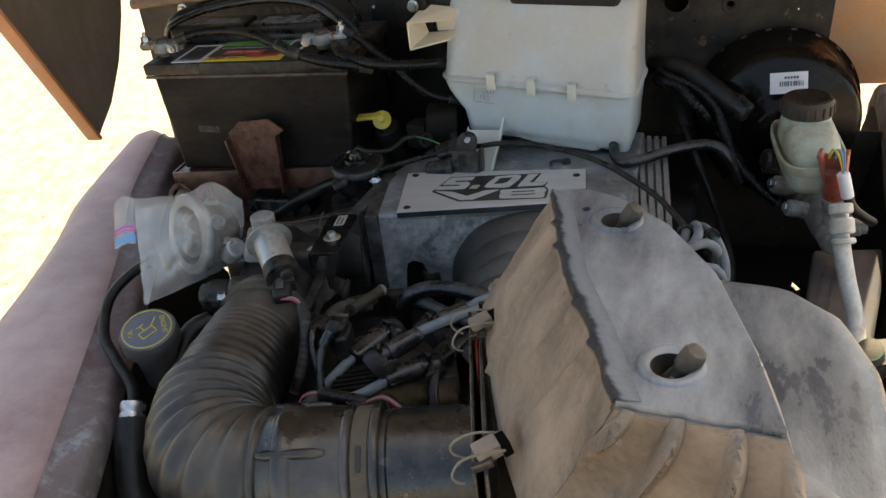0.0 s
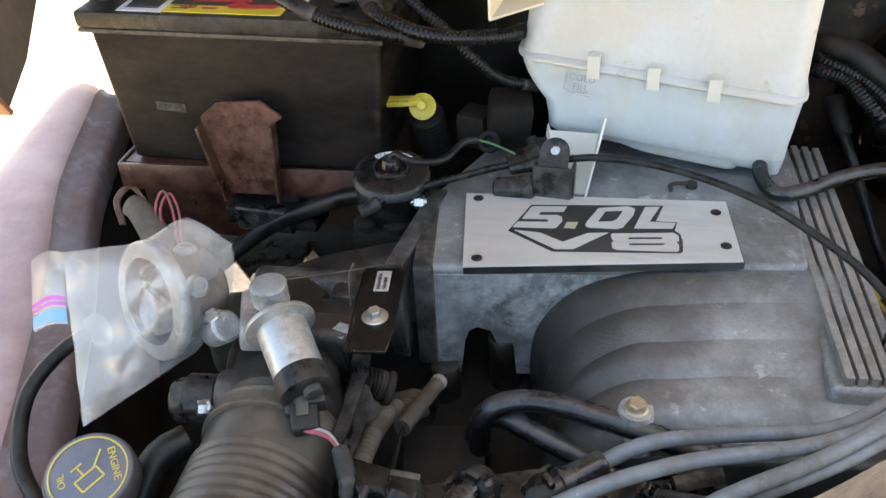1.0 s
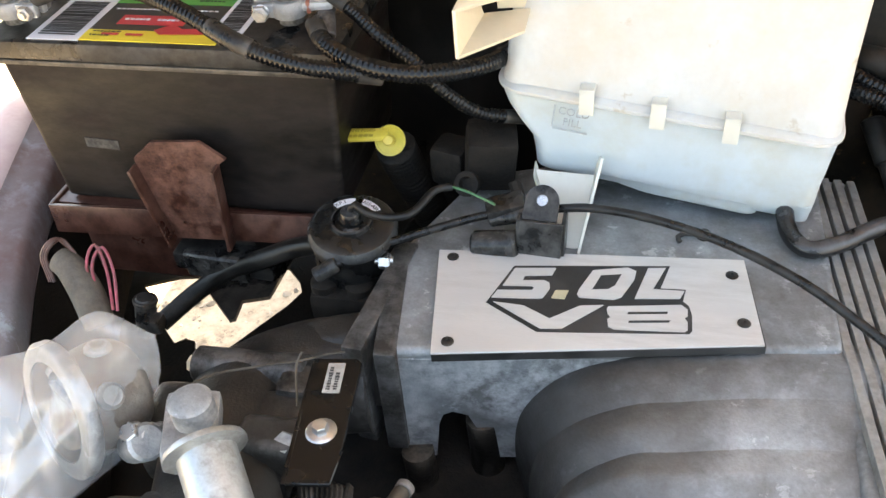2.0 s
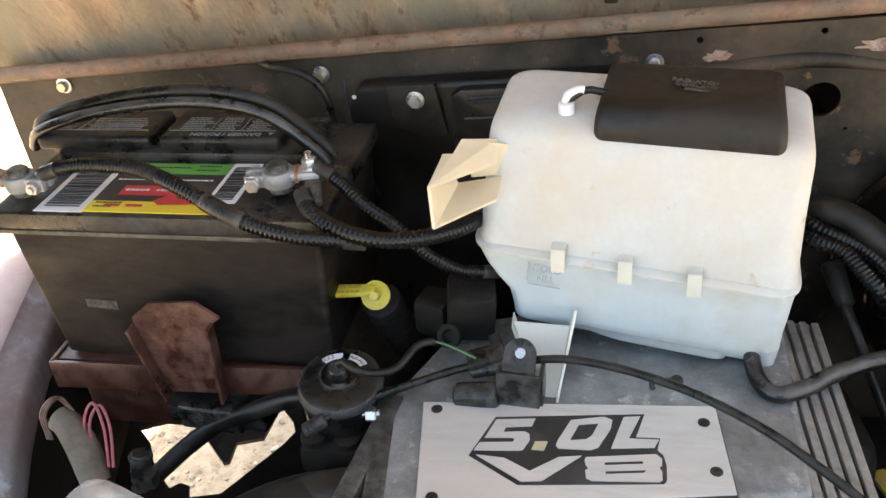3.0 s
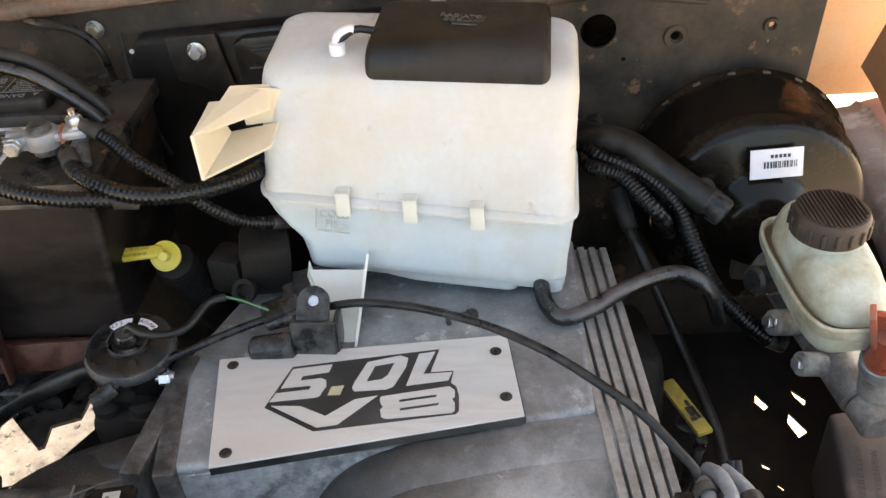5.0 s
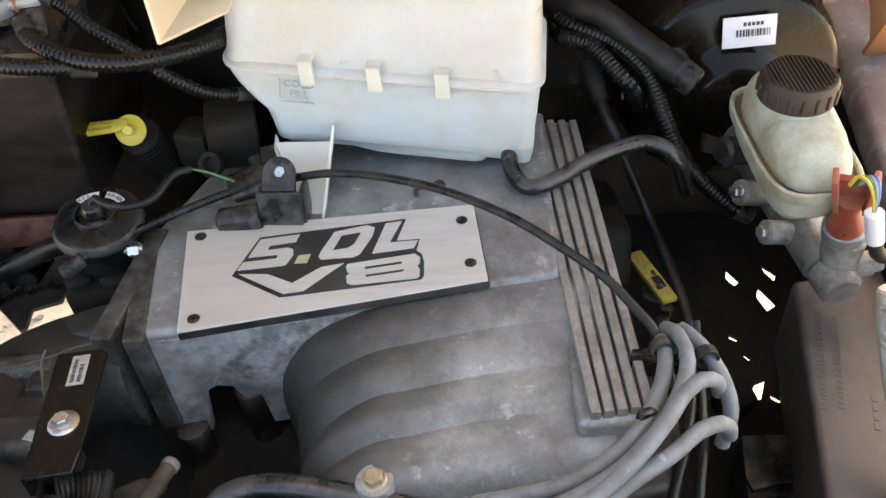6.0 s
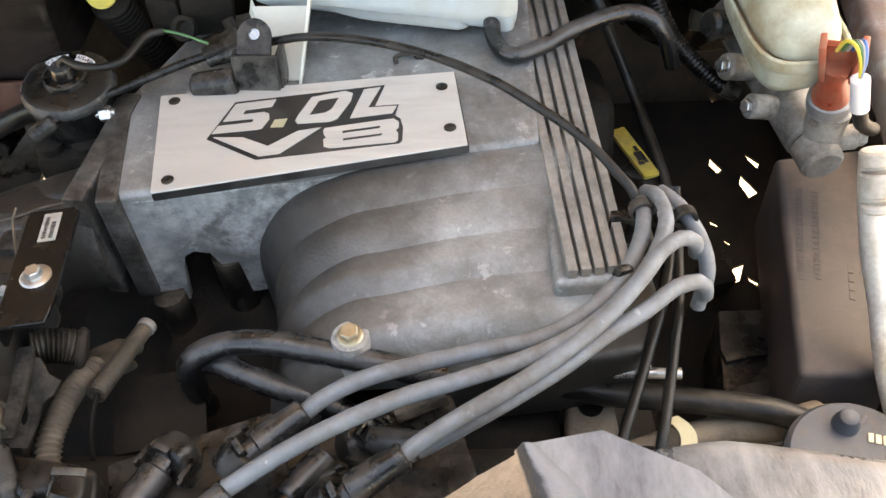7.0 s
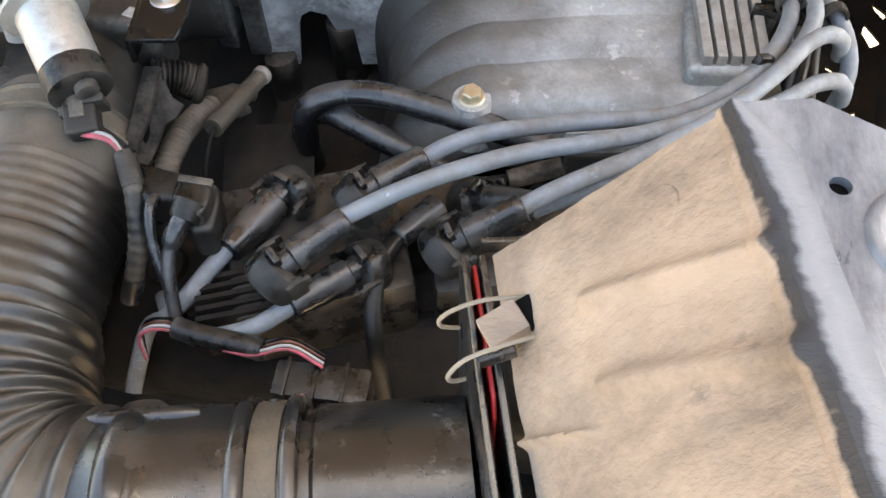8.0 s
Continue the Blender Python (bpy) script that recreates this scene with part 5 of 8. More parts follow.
bm = B()
prism(bm, [(-0.470, 1.157), (-0.192, 1.157), (-0.192, 1.318), (-0.470, 1.318)], 1.03, 1.175, bevel=0.006, seg=3)
for v in bm.verts:
    k = (1.175 - v.co.z) / 0.145
    v.co.x = -0.331 + (v.co.x + 0.331) * (1 - 0.08 * k)
part("case", bm, "batcase", bat)
bm = B()
prism(bm, [(-0.4775, 1.151), (-0.187, 1.151), (-0.187, 1.324), (-0.4775, 1.324)], 1.168, 1.184, bevel=0.004, seg=2)
prism(bm, [(-0.465, 1.243), (-0.225, 1.243), (-0.225, 1.318), (-0.465, 1.318)], 1.180, 1.193, bevel=0.005, seg=2)
part("lid", bm, "blk", bat)
bm = B()
box(bm, (0.288, 0.004, 0.004), Matrix.Translation((-0.3325, 1.153, 1.166)), 0.001)
part("lip", bm, "blk_dusty", bat)
for cx in (-0.432, -0.310):
    bm = B()
    box(bm, (0.112, 0.058, 0.014), Matrix.Translation((cx, 1.279, 1.197)), 0.005, 3)
    vc = part("vent_cap", bm, "blk", bat)
    bm = B()
    zt = 1.2045
    if cx > -0.35:
        letters(bm, "DANGER / POISON", 0.0078, Matrix.Translation((cx + 0.006, 1.2572, 1.2044)) @ pose(0, 0, 0, 0, 0, 180), 0.0002)
        prism(bm, [(cx + 0.045, 1.2603), (cx + 0.050, 1.2603), (cx + 0.0475, 1.2555)], 1.2043, 1.2047)
        cells = ((-0.043, -0.014), (-0.008, 0.014), (0.022, 0.046))
        for dx in (-0.011, 0.018):
            for k in range(6):
                box(bm, (0.0007, 0.0026, 0.0004), Matrix.Translation((cx + dx, 1.2665 + 0.0042 * k, zt)))
    else:
        cells = ((-0.045, -0.022), (-0.012, 0.046))
        box(bm, (0.0007, 0.026, 0.0004), Matrix.Translation((cx - 0.017, 1.2775, zt)) @ pose(0, 0, 0, 0, 0, -12))
        box(bm, (0.060, 0.0006, 0.0004), Matrix.Translation((cx + 0.016, 1.2735, zt)))
    box(bm, (0.102, 0.0008, 0.0004), Matrix.Translation((cx, 1.2638, zt)))
    rb = random.Random(int(-cx * 1000))
    for a, b in cells:
        for r in range(7 if cx > -0.35 else 6):
            x = cx + a + rb.uniform(0, 0.003)
            end = cx + b - rb.uniform(0, 0.008)
            while x < end:
                w = rb.uniform(0.0012, 0.0042)
                box(bm, (w, 0.0012, 0.0004), Matrix.Translation((x + w / 2, 1.2672 + 0.0036 * r + (0.0016 if cx < -0.35 and r > 1 else 0), zt)))
                x += w + 0.0009
    part("warning_print", bm, "lgrey", vc, "grey warning print")
bl = [("white_panel", "label", -0.436, -0.392, 1.156, 1.228), ("yellow_band", "lyellow", -0.392, -0.280, 1.157, 1.174), ("red_band", "lred", -0.374, -0.318, 1.184, 1.199),
      ("black_band", "lblack", -0.392, -0.292, 1.1741, 1.2199), ("green_band", "lgreen", -0.392, -0.292, 1.220, 1.238), ("bar_code_panel", "label", -0.292, -0.266, 1.1745, 1.240)]
for i, (n_, k_, x0, x1, y0, y1) in enumerate(bl):
    bm = B()
    box(bm, (x1 - x0, y1 - y0, 0.0006), Matrix.Translation(((x0 + x1) / 2, (y0 + y1) / 2, 1.1845 + (0.0004 if n_ in ("red_band", "green_band") else 0.0) + (0.0002 if n_ == "yellow_band" else 0))))
    part(n_, bm, k_, bat)
rb = random.Random(2)
for x0, x1, y0, y1 in ((-0.430, -0.398, 1.164, 1.220), (-0.288, -0.270, 1.180, 1.234)):
    y = y0
    while y < y1:
        h = rb.uniform(0.0006, 0.0016)
        bm = B()
        box(bm, (x1 - x0, h, 0.0003), Matrix.Translation(((x0 + x1) / 2, y, 1.1853)))
        part("bar", bm, "lblack", bat)
        y += h + rb.uniform(0.0006, 0.0014)
bm = B()
prism(bm, [(-0.330, 1.168), (-0.29, 1.171), (-0.285, 1.180), (-0.315, 1.177), (-0.325, 1.185), (-0.337, 1.174)], 1.1856, 1.1860)
for x in (-0.37, -0.35):
    box(bm, (0.014, 0.003, 0.0003), Matrix.Translation((x, 1.1665, 1.1857)))
part("emblem", bm, "lred", bat, "red printed emblem")
rb = random.Random(6)
for nm_, k_, lines in (("band_print", "label", ((-0.370, -0.350, 1.1915), (-0.342, -0.324, 1.1915), (-0.386, -0.300, 1.2085))), ("green_print", "lblack", ((-0.360, -0.330, 1.230), (-0.322, -0.300, 1.226), (-0.322, -0.304, 1.233))), ("yellow_print", "lblack", ((-0.386, -0.366, 1.1705), (-0.386, -0.370, 1.1645)))):
    bm = B()
    for x0, x1, y in lines:
        x = x0
        while x < x1:
            w = rb.uniform(0.0012, 0.0040)
            box(bm, (w, 0.0028 if nm_ == "band_print" and y < 1.2 else 0.0016, 0.0003), Matrix.Translation((x + w / 2, y, 1.1856)))
            x += w + 0.0011
    part(nm_, bm, k_, bat)
bm = B()
box(bm, (0.03, 0.0006, 0.009), Matrix.Translation((-0.405, 1.1565, 1.09)) @ pose(0, 0, 0, 0, 3))
part("worn_sticker", bm, "scuff", bat, "scuffed remnant of a sticker")


def terminal(x, y, z, turn):
    ob = thing("battery_terminal", (x, y, z), "lead battery clamp with zinc bolts", "terminal", group="battery terminals")
    R = Matrix.Translation((x, y, z)) @ pose(0, 0, 0, 0, 0, turn)
    bm = B()
    lathe(bm, [(0.0095, -0.012), (0.0088, 0.01), (0.007, 0.012)], R, 18)
    part("post", bm, "alu_dark", ob)
    bm = B()
    lathe(bm, [(0.0100, -0.007), (0.0132, -0.006), (0.0138, -0.002), (0.0136, 0.004), (0.0120, 0.0062), (0.0096, 0.0065)], R, 24)
    box(bm, (0.024, 0.017, 0.007), R @ Matrix.Translation((0.021, 0, 0.0015)), 0.0025)
    for k in (-1, 1):
        box(bm, (0.017, 0.0055, 0.011), R @ Matrix.Translation((-0.018, k * 0.0052, 0.0)) @ pose(0, 0, 0, 0, 0, k * 4), 0.0018)
    part("clamp", bm, "alu", ob)
    bm = B()
    hexhead(bm, R @ V(0.026, 0.0, 0.005), (0, 0, 1), 0.011, 0.009, 0.008)
    rod(bm, R @ V(0.026, 0.0, 0.012), R @ V(0.026, 0.0, 0.019), 0.0032, 0.0030, 12)
    part("bolt", bm, "steel", ob)
    bm = B()
    rod(bm, R @ V(-0.020, -0.016, 0.0), R @ V(-0.020, 0.016, 0.0), 0.003)
    hexhead(bm, R @ V(-0.020, -0.0085, 0.0), R.to_3x3() @ V(0, -1, 0), 0.011, 0.006, 0.0065)
    hexhead(bm, R @ V(-0.020, 0.0085, 0.0), R.to_3x3() @ V(0, 1, 0), 0.010, 0.005)
    part("pinch_bolt", bm, "steel", ob)
    bm = B()
    box(bm, (0.013, 0.020, 0.003), R @ Matrix.Translation((0.028, -0.006, -0.0035)), 0.0012)
    rod(bm, R @ V(0.029, -0.012, -0.004), R @ V(0.031, -0.030, -0.012), 0.0056, 0.0050, 14, 0.001)
    part("cable_lug", bm, "alu_dark", ob, "crimped cable lug")
    bm = B()
    box(bm, (0.003, 0.017, 0.009), R @ Matrix.Translation((0.0150, 0.0, 0.001)), 0.0008)
    part("spacer", bm, "redplug", ob)
    return ob


terminal(-0.232, 1.193, 1.20, 12)
terminal(-0.455, 1.178, 1.20, 175)

tray = thing("battery_tray", (-0.33, 1.22, 1.0), "brown painted steel battery tray with a hold-down bracket", "battery tray")
bm = B()
box(bm, (0.245, 0.17, 0.004), Matrix.Translation((-0.345, 1.235, 1.027)), 0.001)
part("floor_plate", bm, "rustbrown", tray)
bm = B()
box(bm, (0.264, 0.004, 0.028), Matrix.Translation((-0.339, 1.142, 1.0225)) @ pose(0, 0, 0, -6, -2.5), 0.001)
box(bm, (0.264, 0.012, 0.003), Matrix.Translation((-0.339, 1.1465, 1.0095)) @ pose(0, 0, 0, 0, -2.5), 0.001)
part("front_rail", bm, "rustbrown", tray)
bm = B()
box(bm, (0.004, 0.17, 0.026), Matrix.Translation((-0.470, 1.228, 1.018)), 0.001)
part("side_rail", bm, "rustbrown", tray)
bm = B()
holed(bm, [(-0.0405, 0.0885), (-0.021, 0.105), (0.021, 0.108), (0.040, 0.0925), (0.031, 0.086), (0.026, 0.009), (-0.027, 0.006), (-0.0405, 0.079)], [(-0.013, 0.0245, 0.0022), (0.0245, 0.0285, 0.0022)], 0.003, Matrix.Translation((-0.326, 1.138, 1.003)) @ pose(0, 0, 0, 90))
box(bm, (0.003, 0.013, 0.082), Matrix.Translation((-0.2965, 1.1325, 1.050)) @ pose(0, 0, 0, 0, 3.5), 0.0008)
box(bm, (0.003, 0.013, 0.080), Matrix.Translation((-0.3605, 1.1325, 1.046)) @ pose(0, 0, 0, 0, -10), 0.0008)
part("hold_down", bm, "rustbrown", tray, "brown folded hold-down bracket")
bm = B()
prism(bm, [(-0.47, 1.17), (-0.36, 1.17), (-0.37, 1.22), (-0.46, 1.26)], 0.93, 1.0, bevel=0.004)
part("support", bm, "rustbrown", tray)


def loom(name, pts, r, label, wave=(0.0036, 0.0012), cat="wiring loom", material="loom", seg=12):
    """Corrugated split conduit with tape wound round both ends."""
    ob = thing(name, pts[0], label, cat)
    bm = B()
    tube(bm, pts, r, seg, wave=wave)
    part("conduit", bm, material, ob, angle=70)
    line = spline(pts, 0.004)
    for seg_ in (line[:5], line[-5:]):
        bm = B()
        tube(bm, seg_, r + wave[1] * 0.9 + 0.0002, 12, raw=True)
        part("end_tape", bm, "blk", ob, angle=60)
    return ob


def cable(name, pts, r, label, material="rubber", cat="cable", seg=10, step=0.006, group=""):
    bm = B()
    tube(bm, pts, r, seg, step)
    return solid(name, bm, material, label, cat, group=group, angle=60)


loom("battery_loom", [(-0.430, 1.176, 1.208), (-0.405, 1.174, 1.216), (-0.376, 1.171, 1.220), (-0.331, 1.161, 1.222), (-0.291, 1.143, 1.218), (-0.259, 1.131, 1.208), (-0.229, 1.124, 1.198), (-0.2, 1.122, 1.191), (-0.178, 1.126, 1.186), (-0.15, 1.14, 1.175)],
     0.0054, "black corrugated loom from the far battery terminal", (0.0036, 0.0010))
bm = B()
tube(bm, [(-0.268, 1.135, 1.211), (-0.25, 1.128, 1.205), (-0.235, 1.125, 1.2)], 0.0071, 10, 0.005)
solid("loom_tape", bm, "blk", "black tape wound round the loom", "tape")
loom("battery_loom", [(-0.206, 1.172, 1.197), (-0.192, 1.151, 1.193), (-0.165, 1.135, 1.188), (-0.135, 1.132, 1.183), (-0.11, 1.143, 1.178), (-0.085, 1.17, 1.17), (-0.07, 1.21, 1.16)], 0.0058,
     "thick black corrugated loom from the near terminal", (0.0040, 0.0012))
loom("battery_loom", [(-0.2, 1.196, 1.208), (-0.179, 1.186, 1.199), (-0.158, 1.173, 1.188), (-0.131, 1.17, 1.168), (-0.114, 1.168, 1.15), (-0.09, 1.18, 1.125), (-0.06, 1.20, 1.11)], 0.0044,
     "thin black corrugated loom behind the tank", (0.0034, 0.001))
gc = thing("ground_cable", (-0.35, 1.25, 1.2), "two stiff black cables arched side by side over the battery", "cable")
for dy, dz, r_, k_ in ((0.010, 0.004, 0.0058, "blk"), (-0.001, -0.002, 0.0050, "smhose")):
    bm = B()
    tube(bm, [(-0.500, 1.262 + dy, 1.190 + dz), (-0.484, 1.254 + dy, 1.209 + dz), (-0.445, 1.25 + dy, 1.224 + dz), (-0.39, 1.25 + dy, 1.235 + dz), (-0.334, 1.25 + dy, 1.240 + dz), (-0.29, 1.25 + dy, 1.237 + dz), (-0.255, 1.25 + dy, 1.226 + dz), (-0.222, 1.25 + dy, 1.197 + dz), (-0.209, 1.25 + dy, 1.178 + dz), (-0.2, 1.25 + dy, 1.14 + dz)], r_, 12, 0.006)
    part("strand", bm, k_, gc, angle=60)
cable("firewall_cable", [(-0.315, FW - 0.004, 1.220), (-0.298, 1.368, 1.221), (-0.264, 1.362, 1.214), (-0.247, 1.36, 1.196), (-0.243, 1.36, 1.16), (-0.25, 1.36, 1.128), (-0.255, 1.36, 1.08)], 0.004, "thin black cable by the firewall", "blk")

# ---- transmission dipstick behind the plenum ----


def dipstick(p, ang, label, tilt=0, up=True):
    ob = thing("dipstick", p, label, "dipstick")
    R = Matrix.Translation(p) @ pose(0, 0, 0, tilt, 0, ang)
    bm = B()
    rod(bm, R @ V(0, 0.002, -0.006), R @ V(0, 0.05, -0.11), 0.0055, 0.0055)
    part("tube", bm, "blk", ob)
    bm = B()
    HD_ = R @ Matrix.Translation((0.002, -0.001, 0.002)) @ pose(0, 0, 0, 44, 8, 0)
    lathe(bm, [(0.0085, -0.006), (0.0118, -0.0025), (0.0126, -0.0005), (0.0126, 0.0010), (0.0114, 0.0016), (0.0104, 0.0008), (0.0060, 0.0002), (0.0052, 0.0)], HD_, 30)
    lathe(bm, [(0.0046, 0), (0.0042, 0.008), (0.0034, 0.009)], HD_, 16)
    prism(bm, [(-0.041, -0.0062), (-0.006, -0.0054), (0.001, -0.0036), (0.003, 0.0), (0.001, 0.0040), (-0.007, 0.0056), (-0.041, 0.0062)], -0.0022, 0.0022, R @ Matrix.Translation((0, -0.002, 0.0095)) @ pose(0, 0, 0, 0, -4, 4), bevel=0.0010, seg=2)
    h = part("handle", bm, "wyellow", ob, "yellow plastic handle")
    bm = B()
    LT = R @ Matrix.Translation((0, -0.002, 0.0095)) @ pose(0, 0, 0, 0, -4, 4) @ Matrix.Translation((-0.0225, 0, 0.0023))
    letters(bm, "TRANS FLUID", 0.0046, LT @ Matrix.Translation((0, 0.003, 0)), 0.0003)
    for i in range(6):
        box(bm, (0.0034, 0.0024, 0.0005), LT @ Matrix.Translation((-0.0105 + 0.0043 * i, -0.003, 0)))
    part("raised_print", bm, "dirtyyellow", h)
    return ob


dipstick((-0.168, 1.19, 1.087), -2, "yellow transmission dipstick handle, black tube", 12)
bm = B()
tube(bm, [(-0.166, 1.20, 1.075), (-0.162, 1.215, 1.04), (-0.15, 1.235, 0.98)], 0.016, 14, wave=(0.005, 0.0015))
solid("breather_hose", bm, "grease", "black ribbed hose below the dipstick", "hose", angle=70)

# ---- vacuum canister with its rod, hose and clutter behind the plenum ----
egr = thing("vacuum_canister", (-0.182, 1.12, 0.99), "black round vacuum valve with part label", "vacuum valve")
bm = B()
lathe(bm, [(0.030, 0.0), (0.0325, 0.012), (0.0325, 0.03), (0.031, 0.041), (0.0345, 0.043), (0.0345, 0.047), (0.0320, 0.0505), (0.024, 0.0525), (0.0165, 0.0535), (0.0158, 0.0565), (0.0142, 0.0570), (0.0135, 0.0545), (0.010, 0.056), (0.0085, 0.062), (0.007, 0.065)], at((-0.180, 1.114, 1.016), (0.05, -0.12, 1)), 40)
part("body", bm, "gloss", egr)
bm = B()
EM = at((-0.180, 1.114, 1.016), (0.05, -0.12, 1), (0, 1, 0)) @ pose(0, 0, 0, 0, 0, 0)
EX = (EM.inverted().to_3x3() @ V(1, 0, 0))
E0 = math.atan2(EX.y, EX.x)
for a0, a1 in ((42, 82), (98, 140)):
    ring = [E0 + radians(a0 + (a1 - a0) * i / 8) for i in range(9)]
    prism(bm, [(0.0185 * math.cos(a), 0.0185 * math.sin(a)) for a in ring] + [(0.0245 * math.cos(a), 0.0245 * math.sin(a)) for a in ring[::-1]], 0.0518, 0.0538, EM)
lb = part("part_label", bm, "label", egr, "white curved part label")
bm = B()
for word, a_ in (("XF3", 128), ("A15-A3A", 60)):
    for i, ch in enumerate(word):
        a = E0 + radians(a_ - (i - (len(word) - 1) / 2) * (9 if len(word) == 3 else 5.6))
        letters(bm, ch, 0.0048, EM @ Matrix.Translation((0.0216 * math.cos(a), 0.0216 * math.sin(a), 0.0540)) @ pose(0, 0, 0, 0, 0, math.degrees(a) - 90), 0.0001)
part("print", bm, "lblack", lb)
bm = B()
tube(bm, [(-0.176, 1.106, 1.074), (-0.176, 1.108, 1.082), (-0.172, 1.108, 1.085), (-0.161, 1.101, 1.084), (-0.143, 1.098, 1.084), (-0.128, 1.106, 1.084), (-0.116, 1.127, 1.089), (-0.104, 1.133, 1.089)], 0.0031, 10, 0.004)
part("vacuum_hose", bm, "rubber", egr)
bm = B()
tube(bm, [(-0.104, 1.133, 1.089), (-0.09, 1.129, 1.088), (-0.07, 1.122, 1.084)], 0.0010, 6, 0.004)
part("green_line", bm, "wgreen", egr)
cable("vacuum_hose", [(-0.20, 1.118, 1.035), (-0.235, 1.128, 1.02), (-0.274, 1.13, 1.0), (-0.315, 1.135, 0.975), (-0.345, 1.125, 0.955), (-0.37, 1.10, 0.94)], 0.0085, "black rubber hose towards the fender", cat="hose")

cb = thing("cable_bracket", (-0.04, 1.115, 1.046), "black sheet-metal cable bracket bolted to the intake", "bracket")
bm = B()
prism(bm, [(-0.0165, -0.016), (0.0165, -0.016), (0.0165, 0.017), (-0.0165, 0.017)], -0.0015, 0.0015, Matrix.Translation((-0.0365, 1.1085, 1.0625)) @ pose(0, 0, 0, 78, 0, -4), bevel=0.0006, seg=1)
box(bm, (0.003, 0.026, 0.030), Matrix.Translation((-0.0195, 1.121, 1.0625)) @ pose(0, 0, 0, -8), 0.0008)
box(bm, (0.003, 0.020, 0.028), Matrix.Translation((-0.0520, 1.119, 1.0635)) @ pose(0, 0, 0, -8), 0.0008)
part("bracket", bm, "blk", cb)
bm = B()
tab = [(0.0125 * math.cos(a), 0.0125 * math.sin(a)) for a in (math.pi * k / 12 for k in range(13))]
holed(bm, tab + [(-0.0125, -0.014), (0.0125, -0.014)], [(0, 0.001, 0.0042)], 0.003, Matrix.Translation((-0.0365, 1.1265, 1.0865)) @ pose(0, 0, 0, 42, 0, -4))
part("eyelet_tab", bm, "blk", cb, "rounded tab with an eyelet")
bm = B()
lathe(bm, [(0.0046, 0), (0.0046, 0.0008)], Matrix.Translation((-0.0365, 1.1285, 1.0852)) @ pose(0, 0, 0, 42, 0, -4), 14)
part("rivet", bm, "steel", cb)
bm = B()
rod(bm, (-0.086, 1.112, 1.053), (-0.052, 1.110, 1.059), 0.0105, 0.0105, 18, 0.002)
part("sleeve", bm, "blk", cb)
bm = B()
box(bm, (0.030, 0.018, 0.014), Matrix.Translation((-0.064, 1.133, 1.074)) @ pose(0, 0, 0, 10, -12, 14), 0.004)
rod(bm, (-0.075, 1.126, 1.0665), (-0.046, 1.128, 1.0735), 0.0058, 0.0064, 12, 0.001)
part("ferrule", bm, "blk", cb, "cable ferrule behind the plate")
cable("throttle_cable", [(-0.06, 1.128, 1.074), (-0.025, 1.134, 1.0755), (0.002, 1.130, 1.081), (0.042, 1.116, 1.0865), (0.088, 1.095, 1.088), (0.131, 1.068, 1.086), (0.164, 1.045, 1.078), (0.193, 1.023, 1.068), (0.213, 1.0, 1.058), (0.224, 0.985, 1.05), (0.235, 0.965, 1.02)], 0.0033,
      "black throttle cable arched over the name plate", "blk", group="")
cable("throttle_cable", [(-0.19, 1.068, 1.052), (-0.183, 1.073, 1.055), (-0.152, 1.096, 1.058), (-0.113, 1.117, 1.062), (-0.079, 1.130, 1.067), (-0.048, 1.134, 1.071)], 0.0034, "black straight cable beside the vacuum valve", "blk")
bm = B()
rod(bm, (-0.196, 1.066, 1.049), (-0.18, 1.074, 1.056), 0.006, bevel=0.001)
solid("cable_end", bm, "blk", "black cable end fitting", "fitting")

sol = thing("solenoid", (-0.08, 1.18, 1.02), "black connector cluster behind the intake", "connector")
bm = B()
box(bm, (0.04, 0.035, 0.05), Matrix.Translation((-0.085, 1.19, 1.08)) @ pose(0, 0, 0, 10, 5, 12), 0.006)
box(bm, (0.03, 0.03, 0.035), Matrix.Translation((-0.118, 1.20, 1.065)) @ pose(0, 0, 0, 0, 0, -15), 0.006)
part("body", bm, "grease", sol)
bm = B()
lathe(bm, [(0.010, 0), (0.010, 0.006), (0.006, 0.006), (0.005, 0.001)], at((-0.098, 1.163, 1.07), (-0.2, -0.8, 0.6)), 16)
part("socket", bm, "grease", sol)
bm = B()
tube(bm, [(-0.06, 1.15, 1.085), (-0.055, 1.14, 1.075), (-0.06, 1.13, 1.07)], 0.005, 8, 0.004)
part("pigtail", bm, "grease", sol)

# ---- hose from the tank over the fins ----
ch = thing("coolant_hose", (0.16, 1.15, 1.05), "black rubber hose from the tank outlet", "hose")
bm = B()
tube(bm, [(0.137, 1.190, 1.084), (0.137, 1.176, 1.066), (0.140, 1.152, 1.0555), (0.152, 1.135, 1.0545), (0.174, 1.143, 1.0555), (0.197, 1.160, 1.0565), (0.219, 1.172, 1.0575), (0.243, 1.181, 1.0575), (0.259, 1.177, 1.056), (0.272, 1.172, 1.045), (0.285, 1.175, 1.01)], 0.0066, 14, 0.004)
part("hose", bm, "smhose", ch, angle=60)
bm = B()
rod(bm, (0.137, 1.193, 1.092), (0.137, 1.1735, 1.0635), 0.0088, 0.0080, 18, 0.0015)
part("outlet_cuff", bm, "rubber", ch, "thicker rubber cuff at the outlet")


# ---- air filter box ----
ab = thing("air_filter_box", (0.17, 0.62, 0.93), "dust-caked black air filter box with wire clips", "air filter box")
RIDGE = [(0.133, 0.712), (0.143, 0.665), (0.156, 0.606), (0.176, 0.552), (0.193, 0.494)]
